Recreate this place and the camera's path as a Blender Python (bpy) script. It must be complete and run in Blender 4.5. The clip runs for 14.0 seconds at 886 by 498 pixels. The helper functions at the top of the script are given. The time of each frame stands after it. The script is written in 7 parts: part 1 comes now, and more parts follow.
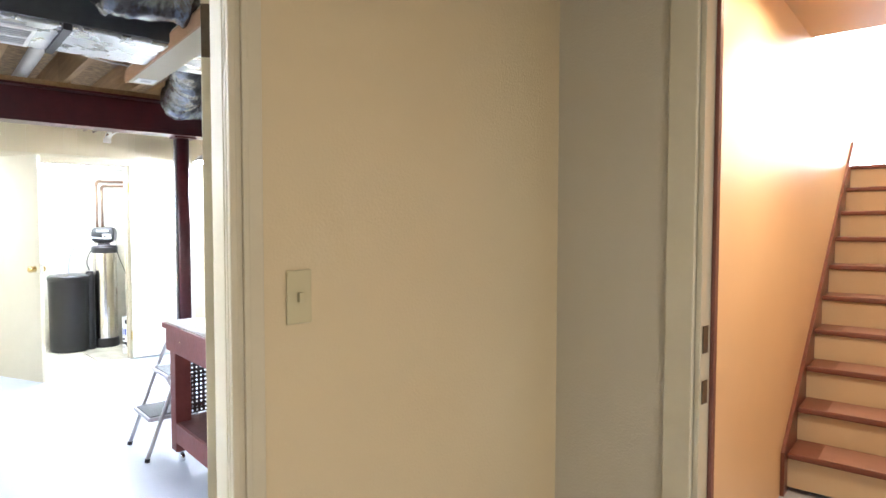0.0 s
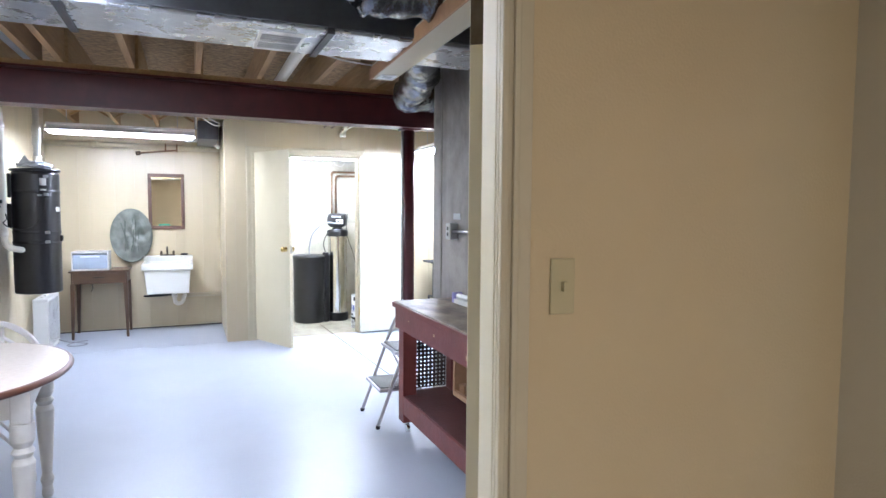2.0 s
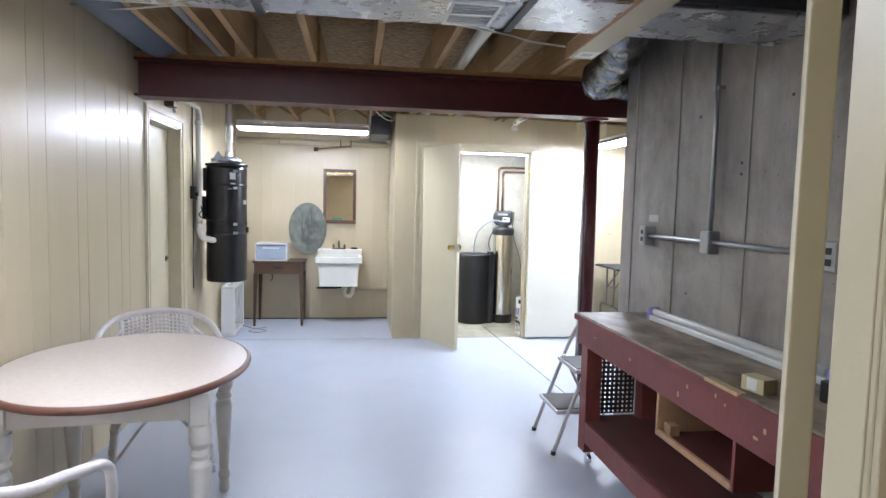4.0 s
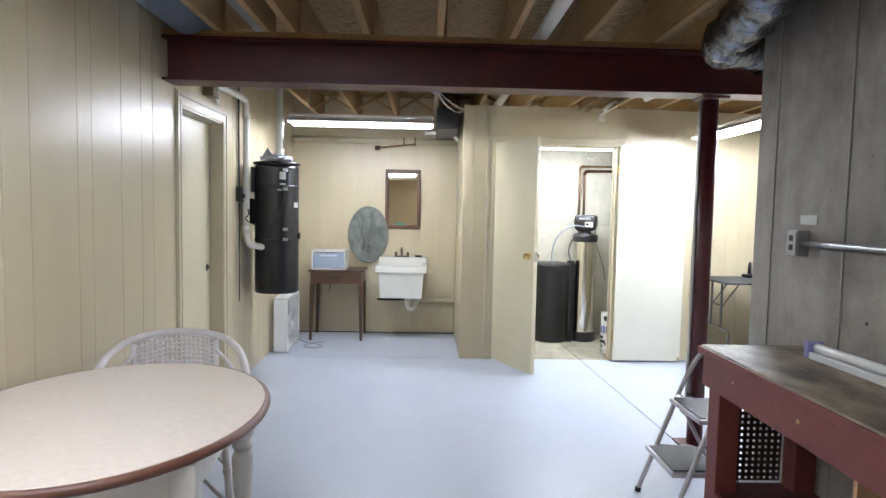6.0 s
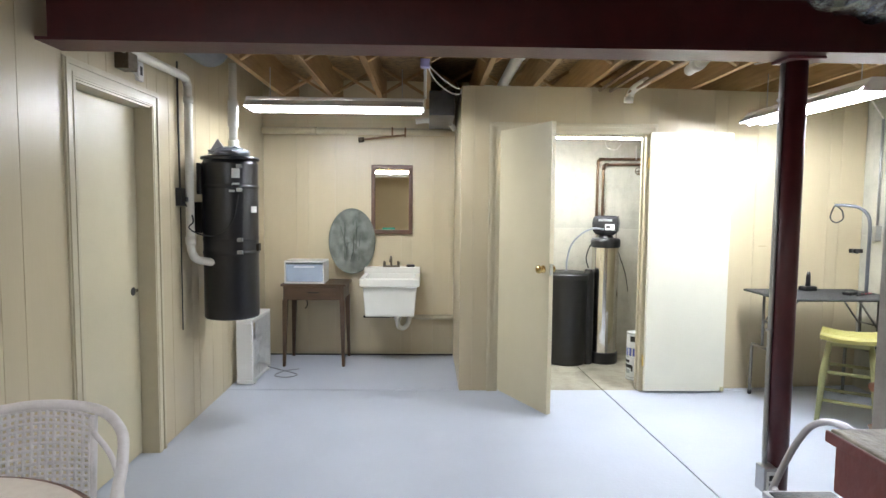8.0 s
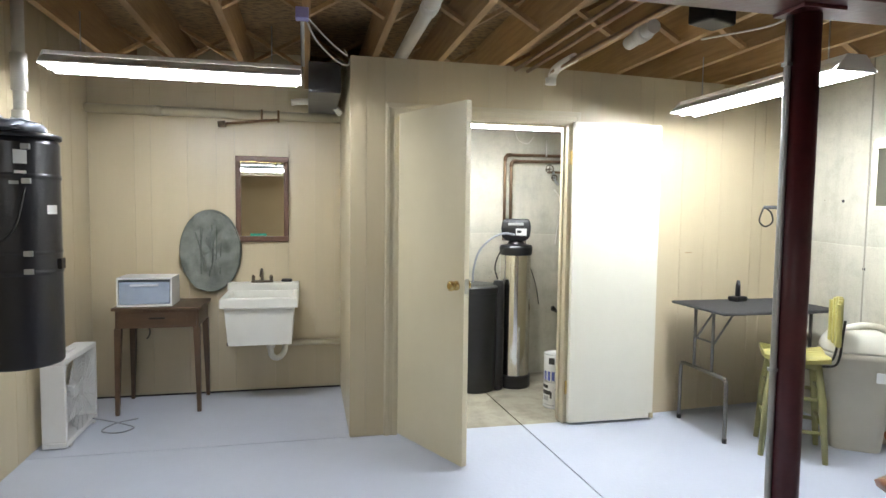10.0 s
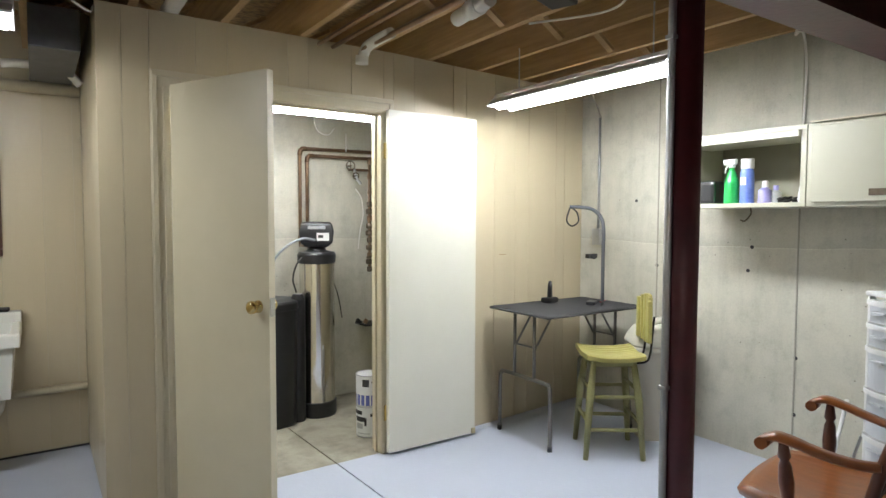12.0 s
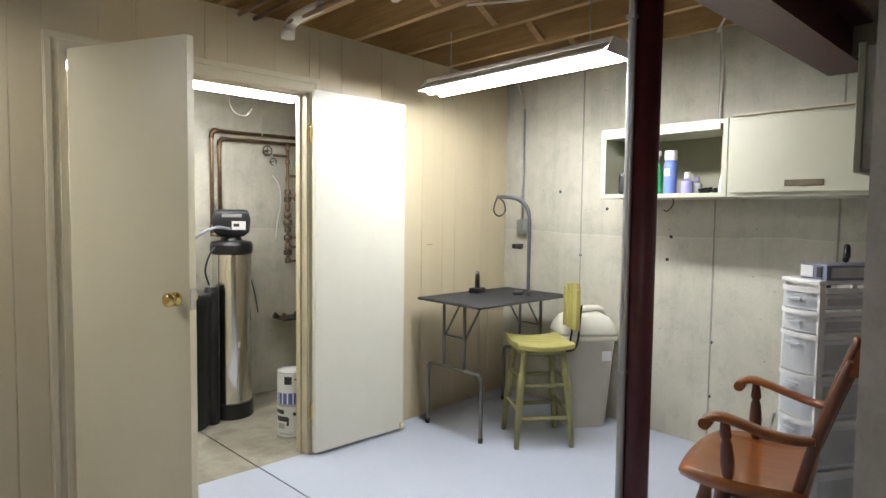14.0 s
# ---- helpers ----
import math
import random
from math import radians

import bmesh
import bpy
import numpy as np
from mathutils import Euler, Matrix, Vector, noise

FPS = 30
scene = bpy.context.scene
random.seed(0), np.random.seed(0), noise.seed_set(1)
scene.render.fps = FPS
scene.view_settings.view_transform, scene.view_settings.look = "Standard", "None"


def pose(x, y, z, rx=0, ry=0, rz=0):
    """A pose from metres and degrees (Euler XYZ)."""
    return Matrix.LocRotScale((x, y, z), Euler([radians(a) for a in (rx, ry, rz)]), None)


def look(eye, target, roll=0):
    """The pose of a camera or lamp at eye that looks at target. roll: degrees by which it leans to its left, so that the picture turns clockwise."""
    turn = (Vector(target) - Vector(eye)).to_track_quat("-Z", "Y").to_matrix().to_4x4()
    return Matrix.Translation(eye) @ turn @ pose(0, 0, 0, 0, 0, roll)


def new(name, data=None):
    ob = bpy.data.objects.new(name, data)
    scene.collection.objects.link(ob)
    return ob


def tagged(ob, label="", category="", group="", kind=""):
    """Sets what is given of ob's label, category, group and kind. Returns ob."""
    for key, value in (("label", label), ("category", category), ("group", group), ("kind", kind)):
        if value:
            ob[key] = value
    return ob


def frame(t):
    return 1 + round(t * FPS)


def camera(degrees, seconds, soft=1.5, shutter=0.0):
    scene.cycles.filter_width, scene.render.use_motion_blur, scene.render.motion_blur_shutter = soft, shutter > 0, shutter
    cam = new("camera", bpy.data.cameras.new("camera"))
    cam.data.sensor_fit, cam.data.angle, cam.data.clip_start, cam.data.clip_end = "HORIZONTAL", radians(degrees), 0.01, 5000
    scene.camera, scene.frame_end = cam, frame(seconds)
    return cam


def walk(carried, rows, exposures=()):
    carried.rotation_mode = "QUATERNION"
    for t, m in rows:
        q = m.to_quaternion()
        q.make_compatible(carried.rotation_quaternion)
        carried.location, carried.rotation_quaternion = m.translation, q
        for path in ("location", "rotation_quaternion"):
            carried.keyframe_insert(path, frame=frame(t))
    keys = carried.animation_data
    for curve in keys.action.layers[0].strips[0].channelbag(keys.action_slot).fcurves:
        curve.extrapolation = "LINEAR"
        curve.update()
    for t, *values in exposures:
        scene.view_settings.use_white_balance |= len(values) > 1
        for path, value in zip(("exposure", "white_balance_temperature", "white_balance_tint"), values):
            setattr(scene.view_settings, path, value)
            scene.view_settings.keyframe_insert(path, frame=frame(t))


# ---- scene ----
cam = camera(72.8, 14.0)
PATH = [
    (0, (0.185, -0.038, 1.431), (1.51, 1.458, 1.342), 0.1),
    (0.5, (0.167, -0.017, 1.432), (1.353, 1.591, 1.333), 0.1),
    (1, (0.136, 0.004, 1.433), (1.182, 1.705, 1.324), 0.1),
    (1.5, (0.113, 0.034, 1.43), (1.023, 1.812, 1.311), 0.2),
    (2, (0.096, 0.08, 1.428), (0.873, 1.919, 1.296), 0.4),
    (2.5, (0.082, 0.153, 1.435), (0.719, 2.044, 1.294), 0.6),
    (3, (0.067, 0.263, 1.438), (0.579, 2.19, 1.291), 1.1),
    (3.5, (0.033, 0.388, 1.432), (0.438, 2.341, 1.285), 1.4),
    (4, (0.052, 0.506, 1.433), (0.34, 2.48, 1.284), 1.4),
    (4.2, (0.071, 0.584, 1.433), (0.317, 2.563, 1.282), 1.3),
    (6.3, (0.128, 1.385, 1.392), (0.155, 3.38, 1.261), 0.7),
    (6.5, (0.151, 1.502, 1.426), (0.157, 3.497, 1.281), 0.4),
    (7, (0.18, 1.776, 1.408), (0.172, 3.771, 1.274), 0.5),
    (7.5, (0.193, 1.979, 1.439), (0.206, 3.974, 1.299), 0.5),
    (10, (0.194, 3.073, 1.419), (0.633, 5.021, 1.294), 0.7),
    (10.5, (0.171, 3.299, 1.438), (0.802, 5.192, 1.314), 0.6),
    (11, (0.185, 3.453, 1.413), (1.041, 5.258, 1.305), 0.4),
    (11.5, (0.206, 3.602, 1.403), (1.221, 5.323, 1.298), 0.1),
    (12, (0.209, 3.693, 1.395), (1.329, 5.347, 1.292), 0.2),
    (12.5, (0.185, 3.778, 1.381), (1.454, 5.32, 1.279), 0.4),
    (13, (0.172, 3.842, 1.368), (1.532, 5.305, 1.263), 0.5),
    (13.5, (0.172, 3.866, 1.353), (1.545, 5.316, 1.246), 0.7),
    (14, (0.163, 3.869, 1.354), (1.528, 5.326, 1.237), 0.7),
]
EXPOSURES = [(0.0, 1.55, 5650, 12), (0.5, 1.48, 5650, 12), (1.0, 1.34, 5550, 13), (1.5, 1.12, 5550, 14), (2.0, 0.93, 5500, 15), (2.5, 0.76, 5500, 15), (3.0, 0.65, 5550, 15), (4.0, 0.5, 5750, 14), (6.5, 0.33, 6050, 11), (7.5, 0.25, 6200, 10), (10.0, -0.05, 6350, 10), (11.0, -0.2, 6350, 10), (12.0, -0.44, 6400, 10), (14.0, -0.46, 6600, 11)]
walk(cam, [(t, look(eye, target, roll)) for t, eye, target, roll in PATH], EXPOSURES)

# ---- world and lamp strengths ----
world = bpy.data.worlds.new("world")
world.use_nodes = True
world.node_tree.nodes["Background"].inputs["Color"].default_value = (0.9, 0.95, 1.0, 1)
world.node_tree.nodes["Background"].inputs["Strength"].default_value = 0.3
scene.world = world
TUBE_GLOW = 165.0
NEAR_FILL_GLOW = 48.0
HALL_FILL_WATTS = 17.5
UPSTAIRS_FILL_WATTS = 5.0
LANDING_WATTS = 10.0

# ---- materials ----
def material(name, color, rough=0.6, metal=0.0, second=None, scale=6.0, mix=0.5, bump=0.0, bump_scale=60.0,
             stretch=(1, 1, 1), glow=0.0, alpha_glass=0.0, coat=0.0, detail=6.0, rough_var=0.0, vary=0.0):
    """A surface with two scales of variation: a broad mottling between two colours, and fine relief."""
    m = bpy.data.materials.new(name)
    m.use_nodes = True
    n, l = m.node_tree.nodes, m.node_tree.links
    b = n["Principled BSDF"]
    b.inputs["Base Color"].default_value = (*color, 1)
    b.inputs["Roughness"].default_value = rough
    b.inputs["Metallic"].default_value = metal
    b.inputs["Coat Weight"].default_value = coat
    b.inputs["Coat Roughness"].default_value = 0.12
    tc = n.new("ShaderNodeTexCoord")
    mp = n.new("ShaderNodeMapping")
    mp.inputs["Scale"].default_value = stretch
    l.new(tc.outputs["Object"], mp.inputs["Vector"])
    if second or rough_var:
        t = n.new("ShaderNodeTexNoise")
        t.inputs["Scale"].default_value = scale
        t.inputs["Detail"].default_value = detail
        t.inputs["Roughness"].default_value = 0.62
        l.new(mp.outputs["Vector"], t.inputs["Vector"])
        r = n.new("ShaderNodeValToRGB")
        r.color_ramp.elements[0].position = 0.5 - mix / 2
        r.color_ramp.elements[1].position = 0.5 + mix / 2
        r.color_ramp.elements[0].color = (*color, 1)
        r.color_ramp.elements[1].color = (*(second or color), 1)
        l.new(t.outputs["Fac"], r.inputs["Fac"])
        out = r.outputs["Color"]
        if vary:
            oi = n.new("ShaderNodeObjectInfo")
            hs = n.new("ShaderNodeHueSaturation")
            mr = n.new("ShaderNodeMapRange")
            mr.inputs["To Min"].default_value, mr.inputs["To Max"].default_value = 1 - vary, 1 + vary
            l.new(oi.outputs["Random"], mr.inputs["Value"])
            l.new(mr.outputs["Result"], hs.inputs["Value"])
            l.new(out, hs.inputs["Color"])
            out = hs.outputs["Color"]
        l.new(out, b.inputs["Base Color"])
        if rough_var:
            q = n.new("ShaderNodeMapRange")
            q.inputs["To Min"].default_value, q.inputs["To Max"].default_value = rough - rough_var, rough + rough_var
            l.new(t.outputs["Fac"], q.inputs["Value"])
            l.new(q.outputs["Result"], b.inputs["Roughness"])
    if bump:
        t2 = n.new("ShaderNodeTexNoise")
        t2.inputs["Scale"].default_value = bump_scale
        t2.inputs["Detail"].default_value = 4
        l.new(mp.outputs["Vector"], t2.inputs["Vector"])
        bp = n.new("ShaderNodeBump")
        bp.inputs["Strength"].default_value = bump
        bp.inputs["Distance"].default_value = 0.01
        l.new(t2.outputs["Fac"], bp.inputs["Height"])
        l.new(bp.outputs["Normal"], b.inputs["Normal"])
    if glow:
        b.inputs["Emission Color"].default_value = (0.93, 0.96, 1.0, 1)
        b.inputs["Emission Strength"].default_value = glow
    if alpha_glass:
        b.inputs["Transmission Weight"].default_value = alpha_glass
        b.inputs["IOR"].default_value = 1.3
    return m

def poured(name, pale, dark, rough, joint=None, stain=0.35):
    """Poured concrete: broad clouds, vertical streaks, fine grain, small dark air holes and, if given, the pale line of a cold joint."""
    m = bpy.data.materials.new(name)
    m.use_nodes = True
    n, l = m.node_tree.nodes, m.node_tree.links
    b = n["Principled BSDF"]
    b.inputs["Roughness"].default_value = rough
    tc = n.new("ShaderNodeTexCoord")
    def noise_at(scale, stretch, detail=8.0, rough_=0.6, distort=0.0):
        mp = n.new("ShaderNodeMapping")
        mp.inputs["Scale"].default_value = stretch
        t = n.new("ShaderNodeTexNoise")
        t.inputs["Scale"].default_value, t.inputs["Detail"].default_value = scale, detail
        t.inputs["Roughness"].default_value, t.inputs["Distortion"].default_value = rough_, distort
        l.new(tc.outputs["Object"], mp.inputs["Vector"])
        l.new(mp.outputs["Vector"], t.inputs["Vector"])
        return t.outputs["Fac"]
    def ramp(src, stops):
        r = n.new("ShaderNodeValToRGB")
        r.color_ramp.elements[0].position, r.color_ramp.elements[1].position = stops[0][0], stops[-1][0]
        r.color_ramp.elements[0].color, r.color_ramp.elements[1].color = (*stops[0][1], 1), (*stops[-1][1], 1)
        for p, c in stops[1:-1]:
            r.color_ramp.elements.new(p).color = (*c, 1)
        l.new(src, r.inputs["Fac"])
        return r.outputs["Color"]
    def mul(a, c, f):
        x = n.new("ShaderNodeMixRGB")
        x.blend_type = "MULTIPLY"
        x.inputs["Fac"].default_value = f
        l.new(a, x.inputs["Color1"]); l.new(c, x.inputs["Color2"])
        return x.outputs["Color"]
    g = lambda v: (v, v, v)
    col = ramp(noise_at(1.5, (1, 1, 0.8), 9.0, 0.62, 0.4), ((0.32, dark), (0.55, pale), (0.75, tuple(min(1, c * 1.12) for c in pale))))
    col = mul(col, ramp(noise_at(2.4, (3.0, 3.0, 0.35), 7.0), ((0.38, g(0.55)), (0.52, g(1.0)), (0.9, g(1.0)))), stain)
    col = mul(col, ramp(noise_at(7.0, (1, 1, 1), 10.0, 0.72), ((0.30, g(0.72)), (0.5, g(1.0)), (0.9, g(1.05)))), 0.6)
    col = mul(col, ramp(noise_at(90.0, (1, 1, 1), 3.0), ((0.35, g(0.86)), (0.6, g(1.0)))), 0.5)
    vo = n.new("ShaderNodeTexVoronoi")
    vo.inputs["Scale"].default_value = 17.0
    l.new(tc.outputs["Object"], vo.inputs["Vector"])
    holes = ramp(vo.outputs["Distance"], ((0.045, g(0.25)), (0.085, g(1.0))))
    thin = ramp(noise_at(1.9, (1, 1, 1), 2.0), ((0.50, g(0.0)), (0.58, g(1.0))))
    mx = n.new("ShaderNodeMixRGB")
    mx.inputs["Color1"].default_value = (1, 1, 1, 1)
    l.new(thin, mx.inputs["Fac"]); l.new(holes, mx.inputs["Color2"])
    col = mul(col, mx.outputs["Color"], 0.8)
    if joint:
        sp = n.new("ShaderNodeSeparateXYZ")
        l.new(tc.outputs["Object"], sp.inputs["Vector"])
        wob = n.new("ShaderNodeMath"); wob.operation = "MULTIPLY_ADD"
        l.new(noise_at(1.1, (1, 1, 0.05), 6.0), wob.inputs[0]); wob.inputs[1].default_value = 0.09; wob.inputs[2].default_value = joint - 0.045
        df = n.new("ShaderNodeMath"); df.operation = "SUBTRACT"
        l.new(sp.outputs["Z"], df.inputs[0]); l.new(wob.outputs[0], df.inputs[1])
        sh = n.new("ShaderNodeMath"); sh.operation = "MULTIPLY_ADD"
        l.new(df.outputs[0], sh.inputs[0]); sh.inputs[1].default_value = 5.0; sh.inputs[2].default_value = 0.5
        col = mul(col, ramp(sh.outputs[0], ((0.40, g(1.0)), (0.485, g(1.0)), (0.50, g(1.25)), (0.515, g(0.88)), (0.75, g(0.93)), (1.0, g(1.0)))), 1.0)
    l.new(col, b.inputs["Base Color"])
    bp = n.new("ShaderNodeBump")
    bp.inputs["Strength"].default_value, bp.inputs["Distance"].default_value = 0.25, 0.006
    l.new(noise_at(38.0, (1, 1, 1), 8.0, 0.7), bp.inputs["Height"])
    b2 = n.new("ShaderNodeBump")
    b2.inputs["Strength"].default_value, b2.inputs["Distance"].default_value = 0.5, 0.004
    l.new(mx.outputs["Color"], b2.inputs["Height"]); l.new(bp.outputs["Normal"], b2.inputs["Normal"])
    l.new(b2.outputs["Normal"], b.inputs["Normal"])
    return m

